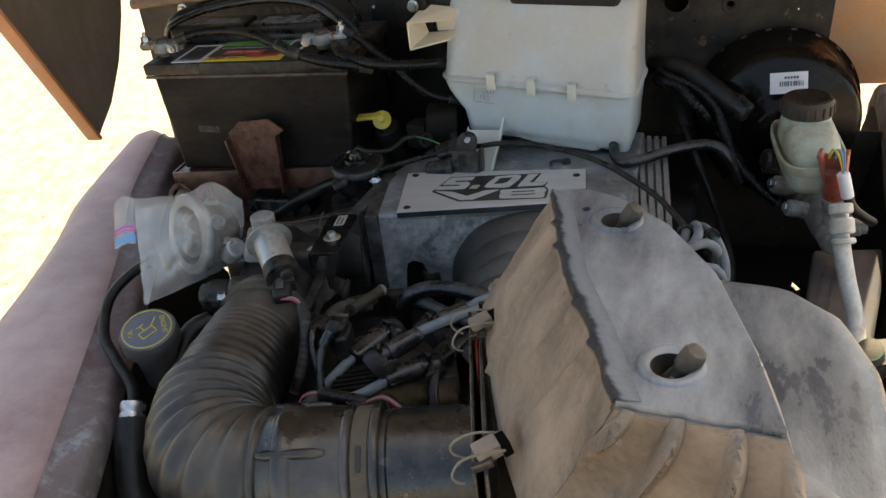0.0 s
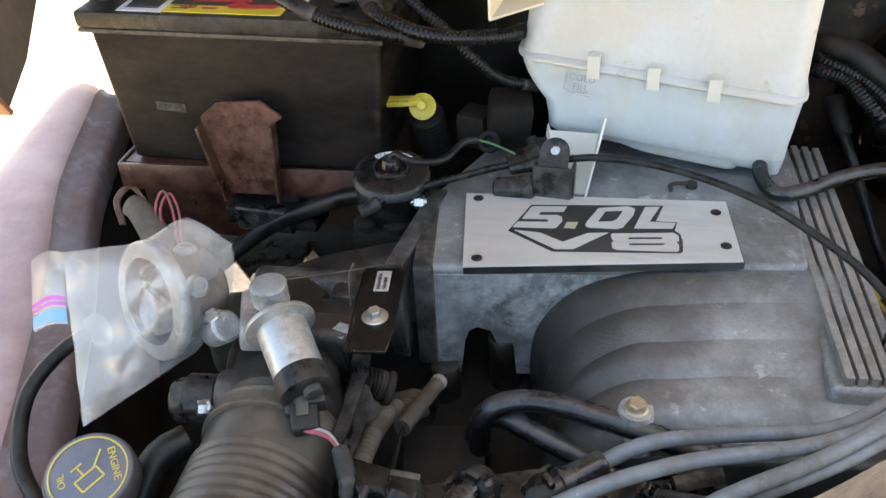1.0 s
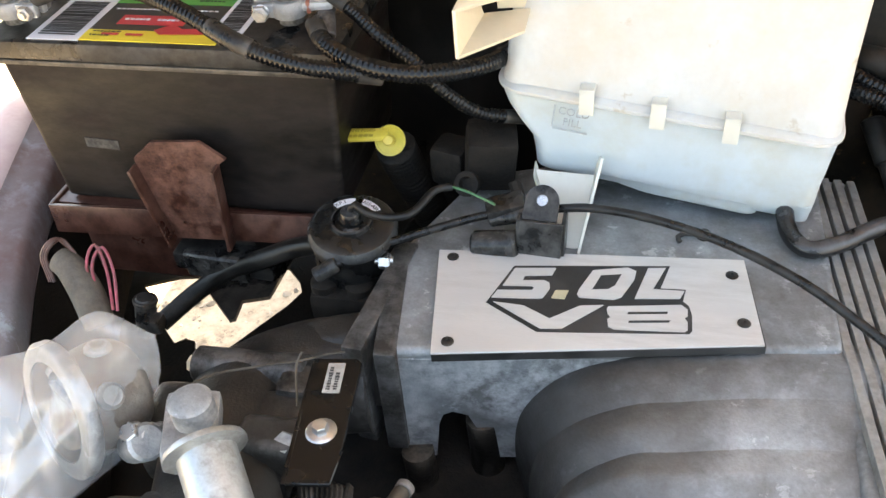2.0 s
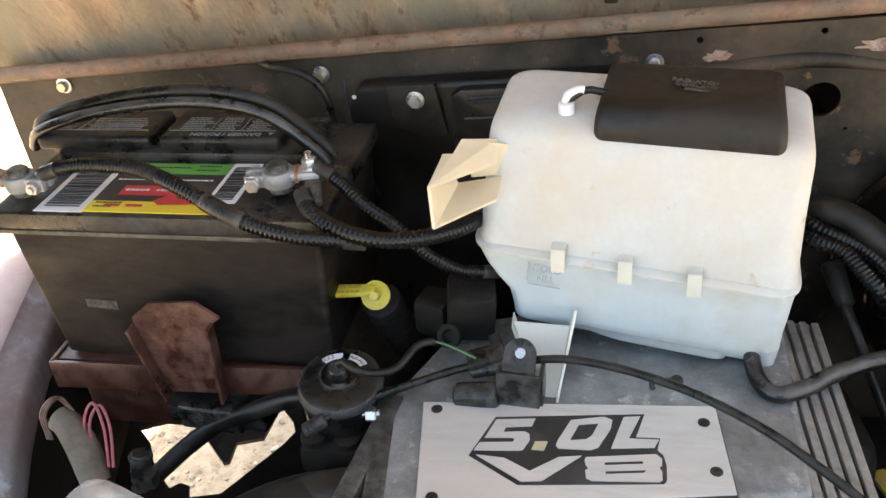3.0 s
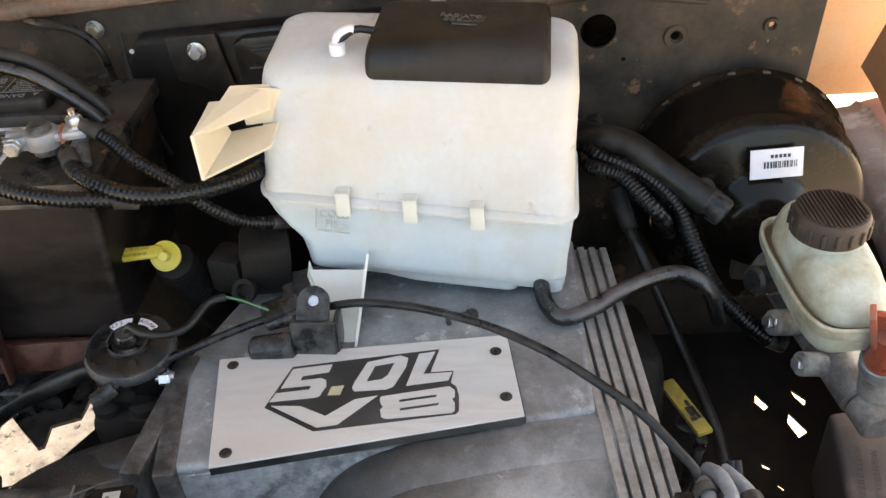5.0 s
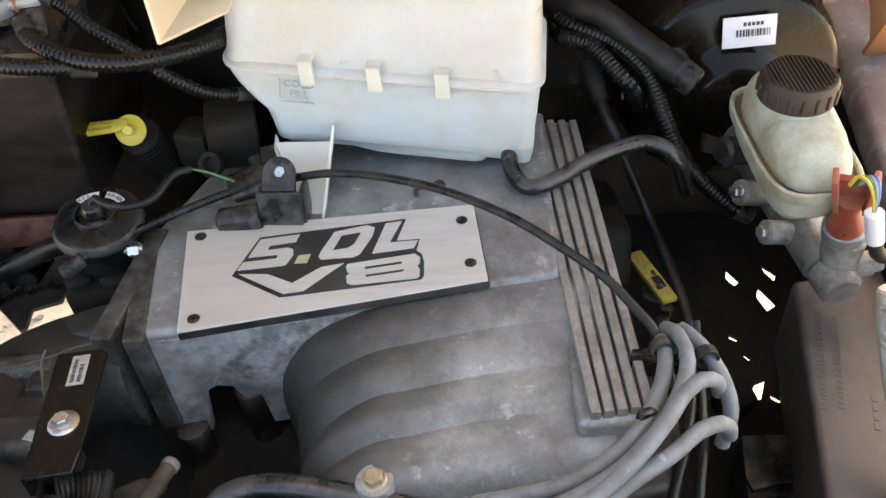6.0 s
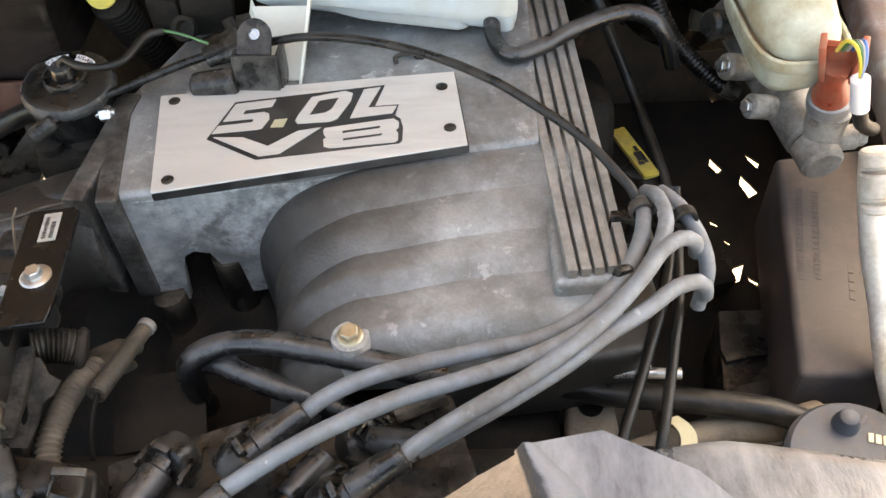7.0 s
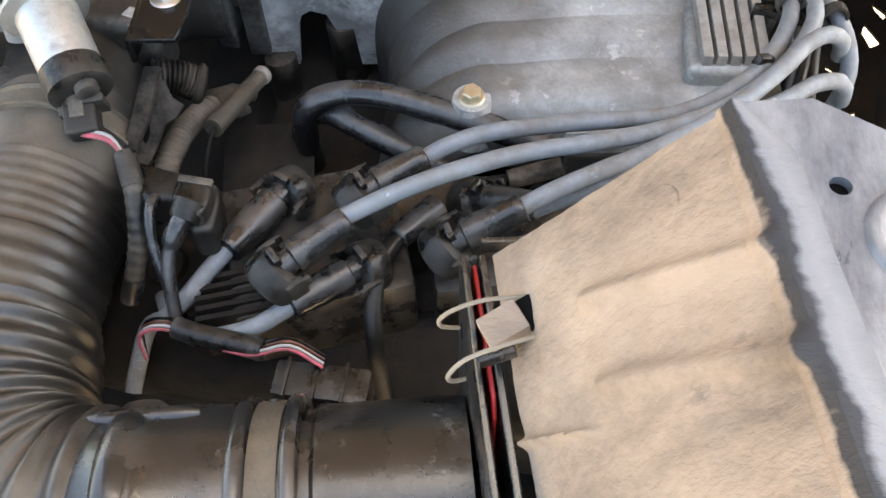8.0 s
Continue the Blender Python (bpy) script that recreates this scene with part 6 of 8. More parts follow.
RIM = [(0.268, 0.482), (0.258, 0.54), (0.240, 0.612), (0.212, 0.668), (0.180, 0.703), (0.155, 0.716)]
bm = B()
SOCKETS = ((0.180, 0.6715), (0.2175, 0.5235))
holed(bm, RIDGE[::-1] + RIM[::-1], [(x, y, 0.0128) for x, y in SOCKETS] + [(0.159, 0.686, 0.003)], 0.028, Matrix.Translation((0, 0, 1.230)))
part("top", bm, "airgray", ab, "wiped grey lid top")
bm = B()


def left_face(u, v):
    # from the ridge down to the clip flange, with two shallow ribs
    k = u * (len(RIDGE) - 1)
    i = min(int(k), len(RIDGE) - 2)
    x, y = (RIDGE[i][j] + (RIDGE[i + 1][j] - RIDGE[i][j]) * (k - i) for j in (0, 1))
    fx, fy, fz = 0.0697 + 0.054 * u + 0.0163 * u ** 4, 0.727 - 0.20 * u, 1.1185 - 0.0245 * u
    w = v
    bulge = 0.004 * math.sin(math.pi * v) * (1 - u ** 4) * min(1, u * 5)
    rib = 0.0
    for c, lean, hgt in ((0.240, 0.085, 0.0036), (0.362, 0.06, 0.0036), (0.64, 0.05, 0.003), (0.80, 0.05, 0.003)):
        rib = max(rib, hgt * math.exp(-abs((u - c + lean * v) / 0.0175) ** 2.2) * min(1, max(0, (0.60 - v) / 0.05)) ** 0.5)
    rib = max(rib, 0.0042 * math.exp(-((u - 0.385 + 0.06 * (v - 0.62)) / (0.004 + 0.010 * max(0, v - 0.62))) ** 2) * min(1, max(0, (v - 0.62) / 0.06)))
    rib += 0.0010 * noise.noise((u * 9, v * 7, 2)) + 0.0004 * noise.noise((u * 34, v * 26, 5))
    return V(x + (fx - x) * w - bulge - rib * 0.9, y + (fy - y) * w - rib * 0.2, 1.228 + (fz - 1.228) * v + bulge * 0.5 + rib * 0.45)


sheet(bm, left_face, 200, 50, 0.003)
part("side_face", bm, "tan", ab, "side caked in tan dust", angle=60)
bm = B()
c0 = left_face(0.10, 0.26)
n0 = (left_face(0.12, 0.26) - c0).cross(left_face(0.10, 0.30) - c0).normalized()
n0 = n0 if n0.z > 0 else -n0
lathe(bm, [(0.0078, -0.0006), (0.0072, 0.0002), (0.0066, 0.0003), (0.0058, 0.0001), (0.0, 0.0001)], at(c0, n0), 28)
part("moulded_mark", bm, "tan", ab, angle=40)
bm = B()


def front_face(u, v):
    x0, y0 = 0.193 + (0.268 - 0.193) * u, 0.494 - 0.012 * u
    rib = max(0.012 * math.exp(-((u + 0.33 * v - c) / 0.022) ** 2) for c in (0.10, 0.40, 0.74, 1.02, 1.25)) * min(1, v * 8) * min(1, (1 - u) * 12) * min(1, u * 20)
    rib += 0.0015 * noise.noise((u * 6, v * 6, 8)) * min(1, v * 8)
    return V(x0 + (0.05 * u - 0.053 * (1 - u)) * v, y0 + (0.033 * (1 - u) - 0.045 * u) * v - rib, 1.226 - 0.132 * v + rib * 0.5)


sheet(bm, front_face, 90, 30, 0.003)
part("front_face", bm, "tan", ab, "ribbed dusty front", angle=60)
bm = B()


def right_face(u, v):
    k = u * (len(RIM) - 1)
    i = min(int(k), len(RIM) - 2)
    x, y = (RIM[i][j] + (RIM[i + 1][j] - RIM[i][j]) * (k - i) for j in (0, 1))
    out = V(0.011 * (1 - 0.6 * u), 0.007 * u, 0)
    round_ = V(x, y, 1.2285) + out * (0.35 * min(1, v / 0.06) ** 0.5 + 0.65 * v) + V(0, 0, -0.105 * v)
    flat_ = V(x + 0.05 * v, y - 0.045 * v, 1.2285 - 0.134 * v)
    return flat_.lerp(round_, min(1, u / 0.10) ** 0.6)


sheet(bm, right_face, 60, 32, 0.003)
part("rounded_side", bm, "airgray", ab, "smooth rounded grey side", angle=60)
bm = B()
prism(bm, [(0.092, 0.727), (0.162, 0.515), (0.18, 0.44), (0.33, 0.43), (0.348, 0.50), (0.350, 0.66), (0.335, 0.72), (0.300, 0.758), (0.22, 0.772), (0.12, 0.757)], 0.93, 1.135, bevel=0.022, seg=5)
part("lower_tub", bm, "airgray", ab, "rounded dusty lower body", angle=60)
# flange plates with a red seal between, at the sensor side
FA, FB = V(0.0555, 0.735, 1.034), V(0.0794, 0.635, 1.034)
FD = (FA - FB).normalized()
FN = V(FD.y, -FD.x, 0)
FP = Matrix(((FD.x, 0, FN.x, 0), (FD.y, 0, FN.y, 0), (0, 1, 0, 0), (0, 0, 0, 1)))
FC = FA - FD * 0.094
for dx, t_, k_, nm in ((0.0, 0.0024, "neck", "flange"), (0.0046, 0.0019, "red", "seal"), (0.0074, 0.0030, "neck", "flange")):
    bm = B()
    outline = [(-0.094, -0.09), (0.094, -0.09), (0.094, 0.066), (0.088, 0.079), (0.055, 0.079), (0.050, 0.076), (-0.078, 0.076), (-0.088, 0.07), (-0.091, 0.04)]
    if nm == "seal":
        outline = [(0.022, -0.02), (0.090, -0.02), (0.090, 0.066), (0.086, 0.0745), (0.028, 0.0735), (0.022, 0.066)]
    prism(bm, outline, 0, t_, Matrix.Translation(FC + FN * dx) @ FP, bevel=0.0006, seg=1)
    part(nm, bm, k_, ab, "red seal edge" if nm == "seal" else "", angle=30)
bm = B()
box(bm, (0.044, 0.0026, 0.008), Matrix.Translation((0.086, 0.7395, 1.112)) @ pose(0, 0, 0, 0, 0, 9), 0.0008)
part("flange", bm, "neck", ab)
for k in range(2):
    sh = FD * -0.136 * k
    bm = B()
    box(bm, (0.0162, 0.0128, 0.010), Matrix.Translation(V(0.0775, 0.6902, 1.1285) + sh) @ pose(0, 0, 0, 0, -14, 34), 0.0012)
    cl = part("clip_block", bm, "tan", ab, "dusty clip lug")
    # black block in place of the shaded gap right of the lug
    bm = B()
    box(bm, (0.0065, 0.0135, 0.010), Matrix.Translation(V(0.0872, 0.6955, 1.1295) + sh) @ pose(0, 0, 0, 0, -14, 34), 0.001)
    part("gap_shade", bm, "void", cl, "black block standing in for the dark gap by the lug")
    bm = B()
    box(bm, (0.014, 0.005, 0.006), Matrix.Translation(V(0.0760, 0.6815, 1.124) + sh) @ pose(0, 0, 0, 0, -14, 20), 0.001)
    part("lug_foot", bm, "neck", cl)
    for wire in (((0.085, 0.7017, 1.133), (0.0699, 0.6972, 1.135), (0.0591, 0.6929, 1.133), (0.0537, 0.6914, 1.127), (0.0543, 0.6925, 1.120), (0.0602, 0.6965, 1.113)),
                 ((0.0902, 0.6864, 1.133), (0.0758, 0.6786, 1.135), (0.065, 0.6732, 1.133), (0.0595, 0.6709, 1.124), (0.0606, 0.6727, 1.116), (0.065, 0.676, 1.112))):
        bm = B()
        tube(bm, [V(*w) + sh for w in wire], 0.0009, 8, 0.002)
        part("wire_bail", bm, "clipgrey", cl, "bent spring wire")
for sx, sy in SOCKETS:
    bm = B()
    lathe(bm, [(0.0172, 0.0), (0.0165, 0.0014), (0.0152, 0.0018), (0.0128, 0.0014), (0.0102, -0.0002)], at((sx, sy, 1.2300)), 32, cap=False)
    so = part("socket", bm, "airgray", ab, "raised stud socket ring", angle=50)
    bm = B()
    lathe(bm, [(0.0102, -0.0002), (0.0098, -0.004), (0.0091, -0.014), (0.0086, -0.020)], at((sx, sy, 1.2300)), 32, cap=False)
    part("funnel", bm, "studbrown", so, "dirty brown funnel", angle=50)
    bm = B()
    lathe(bm, [(0.0095, -0.0205), (0.0095, -0.0195)], at((sx, sy, 1.2300)), 20)
    part("socket_hole", bm, "void", ab)
    bm = B()
    ax = V(0.46, -0.02, 0.87).normalized()
    p = V(sx - 0.003, sy + 0.0015, 1.2105)
    lathe(bm, [(0.0066, 0.0), (0.0058, 0.006), (0.0050, 0.013), (0.0049, 0.019), (0.0060, 0.0205), (0.0064, 0.0235), (0.0062, 0.0300), (0.0050, 0.0328), (0.0024, 0.0338)], at(p, ax), 18)
    for k in (0.6, 2.7, 4.8):
        box(bm, (0.0022, 0.0040, 0.014), at(p, ax) @ pose(0, 0, 0, 0, 0, math.degrees(k)) @ Matrix.Translation((0.0058, 0, 0.008)) @ pose(0, 0, 0, 0, -12), 0.0008, 1)
    for v in bm.verts:
        v.co += V(1, 1, 1) * 0.0006 * noise.noise(v.co * 160)
    sd = part("mounting_stud", bm, "studbrown", ab, "dirty hollow mounting stud")
    bm = B()
    side_ = (V(0.35, -0.9, 0.1) - ax * V(0.35, -0.9, 0.1).dot(ax)).normalized()
    # black ellipse set on the stud for the slot's shaded inside
    lathe(bm, [(0.0030, -0.002), (0.0030, 0.0013)], at(p + ax * 0.0135 + side_ * 0.0045, side_, ax) @ Matrix.Diagonal((0.8, 1.35, 1, 1)), 14)
    part("side_slot", bm, "void", sd)
bm = B()
lathe(bm, [(0.0034, -0.004), (0.0034, -0.003)], at((0.159, 0.686, 1.2301)), 16)
part("vent_hole", bm, "void", ab)
bm = B()


def worn_edge(u, v):
    # rounded lid edge, rubbed bare
    s_ = 2 * v - 1
    lift = 0.0012 * (1 - s_ * s_)
    if s_ > 0:
        return left_face(u, s_ * 0.055) + V(-0.0008, 0, 0.0005) * (1.6 * min(1, (1 - s_) * 2.5) - 0.9) + V(-0.7, 0, 0.6) * lift
    k = u * (len(RIDGE) - 1)
    i = min(int(k), len(RIDGE) - 2)
    x, y = (RIDGE[i][j] + (RIDGE[i + 1][j] - RIDGE[i][j]) * (k - i) for j in (0, 1))
    return V(x - s_ * 0.012 * min(1, 0.25 + u * 9), y, 1.2304) + V(-0.5, 0, 0.8) * lift


sheet(bm, worn_edge, 160, 16, 0.0006)
part("ridge", bm, "ridge", ab, "bare worn dark ridge", angle=60)
bm = B()
SN = at((0.288, 0.470, 1.135), (0.22, -0.80, 0.42))
lathe(bm, [(0.047, -0.06), (0.046, -0.01), (0.050, -0.006), (0.050, 0.004), (0.045, 0.008), (0.044, 0.020), (0.048, 0.022), (0.048, 0.030), (0.041, 0.034), (0.039, 0.0), (0.039, -0.05)], SN, 36, cap=False)
part("inlet_snout", bm, "airgray", ab, "ringed dusty inlet snout")

# ---- intake hose with sensor neck ----
ih = thing("intake_hose", (-0.15, 0.70, 0.95), "black corrugated rubber intake elbow, dusty", "intake hose")
HX = V(-0.978, -0.208, 0)
HC = at((0.070, 0.664, 1.008), HX, (0, 0, 1))
bm = B()
lathe(bm, [(0.049, 0.0), (0.049, 0.058), (0.0492, 0.066), (0.0475, 0.068), (0.0475, 0.09)], HC, 48)
neck = part("sensor_neck", bm, "neck", ih, "smooth black sensor neck")
bm = B()
lathe(bm, [(0.0485, 0.0725), (0.0545, 0.0730), (0.0555, 0.0750), (0.0555, 0.0775), (0.0540, 0.0795), (0.0512, 0.0800), (0.0512, 0.0940), (0.0540, 0.0945), (0.0556, 0.0965), (0.0556, 0.0990), (0.0545, 0.1015), (0.0528, 0.1022),
           (0.0535, 0.115), (0.0538, 0.138), (0.0552, 0.1400), (0.0572, 0.1428), (0.0575, 0.148), (0.0572, 0.1525), (0.0548, 0.1552), (0.0532, 0.157), (0.0528, 0.166), (0.0500, 0.170)], HC, 56, cap=False)
part("cuff", bm, "neck", ih, angle=50)
for ang, s0, s1 in ((43, 0.117, 0.167), (-30, 0.113, 0.166), (110, 0.115, 0.166)):
    bm = B()
    a = radians(90 - ang)
    up_ = V(0, 0, 1) * math.sin(a) + HX.cross(V(0, 0, 1)).normalized() * math.cos(a)
    c0 = V(0.070, 0.664, 1.008) + up_ * 0.0535
    tube(bm, [c0 + HX * (s0 + (s1 - s0) * k / 8) for k in range(9)], lambda q: 0.0042 * min(1, (0.08 + min(q, 1 - q)) * 7), 12, raw=True)
    part("moulded_rib", bm, "neck", ih, angle=60)
bm = B()
tube(bm, [(-0.086, 0.631, 1.007), (-0.118, 0.628, 1.006), (-0.148, 0.640, 1.005), (-0.172, 0.668, 1.003), (-0.186, 0.705, 1.002), (-0.190, 0.722, 1.002)],
     0.0515, 48, wave=(0.0172, 0.0052))
part("bellows_bend", bm, "hose", ih, "broadly ribbed rubber bend", angle=80)
bm = B()
tube(bm, [(-0.1885, 0.716, 1.002), (-0.1905, 0.728, 1.0018), (-0.192, 0.740, 1.0015), (-0.1945, 0.764, 1.001)], 0.0500, 48, wave=(0.0125, 0.0012))
part("bellows_middle", bm, "hose", ih, "slack wrinkled middle of the bellows", angle=80)
bm = B()
tube(bm, [(-0.1942, 0.760, 1.001), (-0.1953, 0.778, 1.0008), (-0.196, 0.795, 1.0004), (-0.197, 0.812, 1.0)], 0.0490, 48, wave=(0.0078, 0.0013))
part("bellows", bm, "hose", ih, "finely ribbed rubber bellows", angle=80)
bm = B()
tube(bm, [(-0.197, 0.805, 1.0), (-0.199, 0.835, 1.0), (-0.203, 0.868, 1.0)], 0.047, 36, 0.01)
part("throttle_cuff", bm, "hose", ih, angle=50)
bm = B()
lathe(bm, [(0.0512, 0.0806), (0.0524, 0.0808), (0.0524, 0.0936), (0.0512, 0.0938)], HC, 56, cap=False)
cl = part("hose_clamp", bm, "dirtmetal", ih, "brown steel clamp band")
for ang in (-36, 68):
    bm = B()
    a = radians(90 - ang)
    up_ = V(0, 0, 1) * math.sin(a) + HX.cross(V(0, 0, 1)).normalized() * math.cos(a)
    m = at(V(0.070, 0.664, 1.008) + HX * 0.0872 + up_ * 0.0525, up_, HX)
    prism(bm, [(x + 0.0022 * math.cos(t), y + 0.0022 * math.sin(t)) for x, y, t0 in ((0, 0.008, 0), (0, -0.008, math.pi)) for t in [t0 + math.pi * k / 6 for k in range(7)]], -0.001, 0.0003, m @ pose(0, 0, 0, 0, 0, 90))
    part("slot", bm, "ink", cl)
bm = B()
R0 = 0.0485
lathe(bm, [(R0 - 0.002, -0.008), (R0 + 0.0015, -0.008), (R0 + 0.002, -0.0065), (R0, -0.005), (R0, 0.005), (R0 + 0.002, 0.0065), (R0 + 0.0015, 0.008), (R0 - 0.002, 0.008)], at((-0.2005, 0.85, 1.0), (-0.05, 1, 0)), 40, cap=False)
cl = part("hose_clamp", bm, "dirtmetal", ih, "worm-drive hose clamp")
bm = B()
hexhead(bm, (-0.246, 0.853, 1.025), (-0.8, -0.5, 0.3), 0.010, 0.008, 0.006)
box(bm, (0.014, 0.012, 0.01), Matrix.Translation((-0.24, 0.857, 1.022)) @ pose(0, 0, 0, 0, 0, 25), 0.002)
part("screw", bm, "steel", cl)


# ---- brake booster and master cylinder ----
bo = thing("brake_booster", (0.337, 1.33, 0.94), "glossy black brake booster with bar code sticker", "brake booster")
bm = B()
lathe(bm, [(0.06, -0.02), (0.100, 0.0), (0.106, 0.006), (0.108, 0.012), (0.105, 0.016), (0.102, 0.022), (0.0995, 0.075), (0.0965, 0.086), (0.0925, 0.0925), (0.0880, 0.0955), (0.050, 0.0965), (0.046, 0.099), (0.036, 0.118), (0.03, 0.12)], at((0.337, FW - 0.012, 1.036), (0.02, -1, 0.03)), 64)
part("shell", bm, "booster", bo, angle=50)
for k in range(9):
    a = radians(30 + 17 * k)
    c = V(0.337 + 0.1065 * math.cos(a), FW - 0.024, 1.036 + 0.1065 * math.sin(a))
    bm = B()
    box(bm, (0.007, 0.003, 0.002), Matrix.Translation(c) @ pose(0, 0, 0, 0, -(math.degrees(a) - 90), 0), 0.0006)
    part("crimp_tab", bm, "dirtmetal", bo)
bm = B()
box(bm, (0.044, 0.0006, 0.026), Matrix.Translation((0.343, 1.2685, 1.102)) @ pose(0, 0, 0, -14, -3, 0))
st = part("sticker", bm, "label", bo, "white bar code sticker")
bm = B()
rb = random.Random(5)
x = -0.013
while x < 0.014:
    w = rb.choice((0.0006, 0.001, 0.0015))
    box(bm, (w, 0.0003, 0.006), Matrix.Translation((0.343, 1.2685, 1.102)) @ pose(0, 0, 0, -14, -3, 0) @ Matrix.Translation((x + 0.003, -0.0005, -0.001)))
    x += w + rb.choice((0.0007, 0.0012))
for i in range(5):
    box(bm, (0.0024, 0.0003, 0.003), Matrix.Translation((0.343, 1.2685, 1.102)) @ pose(0, 0, 0, -14, -3, 0) @ Matrix.Translation((-0.004 + 0.0035 * i, -0.0005, 0.0065)))
part("bar_code", bm, "lblack", st)
bm = B()
rod(bm, (0.285, 1.29, 1.075), (0.287, 1.262, 1.072), 0.012, 0.010, 16, 0.002)
rod(bm, (0.287, 1.262, 1.072), (0.286, 1.25, 1.085), 0.006)
part("check_valve", bm, "blk", bo)

mc = thing("master_cylinder", (0.37, 1.15, 0.95), "brake master cylinder with stained translucent reservoir", "master cylinder")
bm = B()
rod(bm, (0.352, 1.262, 1.005), (0.384, 1.105, 0.985), 0.021, 0.019, 24, 0.003)
rod(bm, (0.384, 1.105, 0.985), (0.388, 1.08, 0.981), 0.0175, 0.0165, 24, 0.003)
part("bore", bm, "mcast", mc, "grimy cast cylinder")
bm = B()
box(bm, (0.07, 0.012, 0.05), Matrix.Translation((0.353, 1.265, 1.005)), 0.008)
part("mounting_flange", bm, "dirtmetal", mc)
bm = B()
rod(bm, (0.358, 1.18, 1.0), (0.325, 1.168, 1.012), 0.011, bevel=0.002)
part("port", bm, "mcast", mc)
bm = B()
rod(bm, (0.37, 1.14, 0.99), (0.338, 1.132, 1.0), 0.010, bevel=0.002)
part("port", bm, "mcast", mc)
bm = B()
rod(bm, (0.388, 1.10, 0.985), (0.388, 1.102, 1.02), 0.014, 0.016, 20, 0.002)
rod(bm, (0.388, 1.10, 0.99), (0.414, 1.098, 0.995), 0.010, bevel=0.002)
hexhead(bm, (0.413, 1.098, 0.995), (1, 0, 0), 0.014, 0.007)
part("valve_block", bm, "mcast", mc, "grimy cast valve block")
bm = B()
rod(bm, (0.315, 1.20, 1.03), (0.35, 1.215, 1.02), 0.013, bevel=0.003)
part("level_sensor", bm, "blk", mc)
bm = B()
hexhead(bm, (0.327, 1.169, 1.012), (-1, -0.3, 0.3), 0.010, 0.008, 0.007)
part("bleeder_nut", bm, "steel", mc)
bm = B()
hexhead(bm, (0.340, 1.132, 1.0), (-1, -0.3, 0.3), 0.010, 0.006)
part("bleeder_nut", bm, "steel", mc)
MR = Matrix.Translation((0.359, 1.168, 1.060)) @ pose(0, 0, 0, 0, 0, 3)
bm = B()
shell(bm, [(-0.022, 0.022, -0.05, 0.06, -0.035), (-0.030, 0.030, -0.064, 0.066, -0.02), (-0.033, 0.033, -0.067, 0.070, 0.0)], MR, 8, 4)
part("lower_reservoir", bm, "brake", mc, angle=50)
bm = B()
shell(bm, [(-0.034, 0.034, -0.068, 0.071, -0.006), (-0.0368, 0.0368, -0.0715, 0.0745, -0.002), (-0.0372, 0.0372, -0.072, 0.075, 0.006), (-0.0360, 0.0360, -0.0705, 0.0735, 0.0075), (-0.0345, 0.0345, -0.069, 0.072, 0.0065), (-0.034, 0.034, -0.0685, 0.0715, 0.002)], MR, 10, 4)
part("reservoir_rim", bm, "brake", mc, "raised rim of the reservoir bowl", angle=40)
bm = B()
shell(bm, [(-0.0336, 0.0336, -0.0680, 0.0710, 0.0022), (-0.0336, 0.0336, -0.0680, 0.0710, 0.0030)], MR, 10, 4)
part("groove_dirt", bm, "oilstain", mc, "brown oily dirt in the seam groove")
bm = B()
shell(bm, [(-0.0300, 0.0300, -0.0640, 0.067, 0.0026), (-0.0298, 0.0298, -0.0630, 0.067, 0.012), (-0.0285, 0.0285, -0.0595, 0.066, 0.019), (-0.0260, 0.0260, -0.050, 0.063, 0.027), (-0.0225, 0.0225, -0.034, 0.058, 0.034), (-0.018, 0.018, -0.02, 0.05, 0.037)], MR, 10, 3.4)
lathe(bm, [(0.027, 0.02), (0.027, 0.044)], MR @ Matrix.Translation((-0.004, 0.006, 0)), 28)
part("upper_reservoir", bm, "brake", mc, angle=50)
bm = B()
R = MR @ Matrix.Translation((-0.004, 0.006, 0.040)) @ Matrix.Diagonal((0.86, 0.86, 1.05, 1))
lathe(bm, [(0.0325, 0.0), (0.033, 0.003), (0.033, 0.015), (0.031, 0.0185), (0.029, 0.019)], R, 36)
for k in range(18):
    a = 2 * math.pi * k / 18
    box(bm, (0.004, 0.003, 0.011), R @ Matrix.Translation((0.0335 * math.cos(a), 0.0335 * math.sin(a), 0.008)) @ pose(0, 0, 0, 0, 0, math.degrees(a) + 90), 0.0008, 1)
for k in range(15):
    x = -0.026 + 0.0037 * k
    box(bm, (0.0016, 2 * math.sqrt(max(0.0285 ** 2 - x * x, 1e-6)), 0.0012), R @ Matrix.Translation((x, 0, 0.0194)))
part("cap", bm, "capbrown", mc, "ribbed dark brown cap")

ps = thing("pressure_switch", (0.383, 1.10, 1.02), "faded red brake pressure switch plug with taped wires", "switch")
bm = B()
lathe(bm, [(0.015, 0), (0.016, 0.004), (0.0165, 0.012), (0.014, 0.015)], at((0.386, 1.102, 1.02), (-0.12, -0.12, 1)), 24)
part("collar", bm, "alu", ps)
bm = B()
lathe(bm, [(0.0135, 0.012), (0.0135, 0.02), (0.008, 0.036), (0.0095, 0.05)], at((0.386, 1.102, 1.02), (-0.2, -0.25, 1)), 18)
PG = Matrix.Translation((0.377, 1.09, 1.072)) @ pose(0, 0, 0, 12, -6, -20)
box(bm, (0.022, 0.006, 0.024), PG @ Matrix.Translation((0, 0.005, 0.0)), 0.0015)
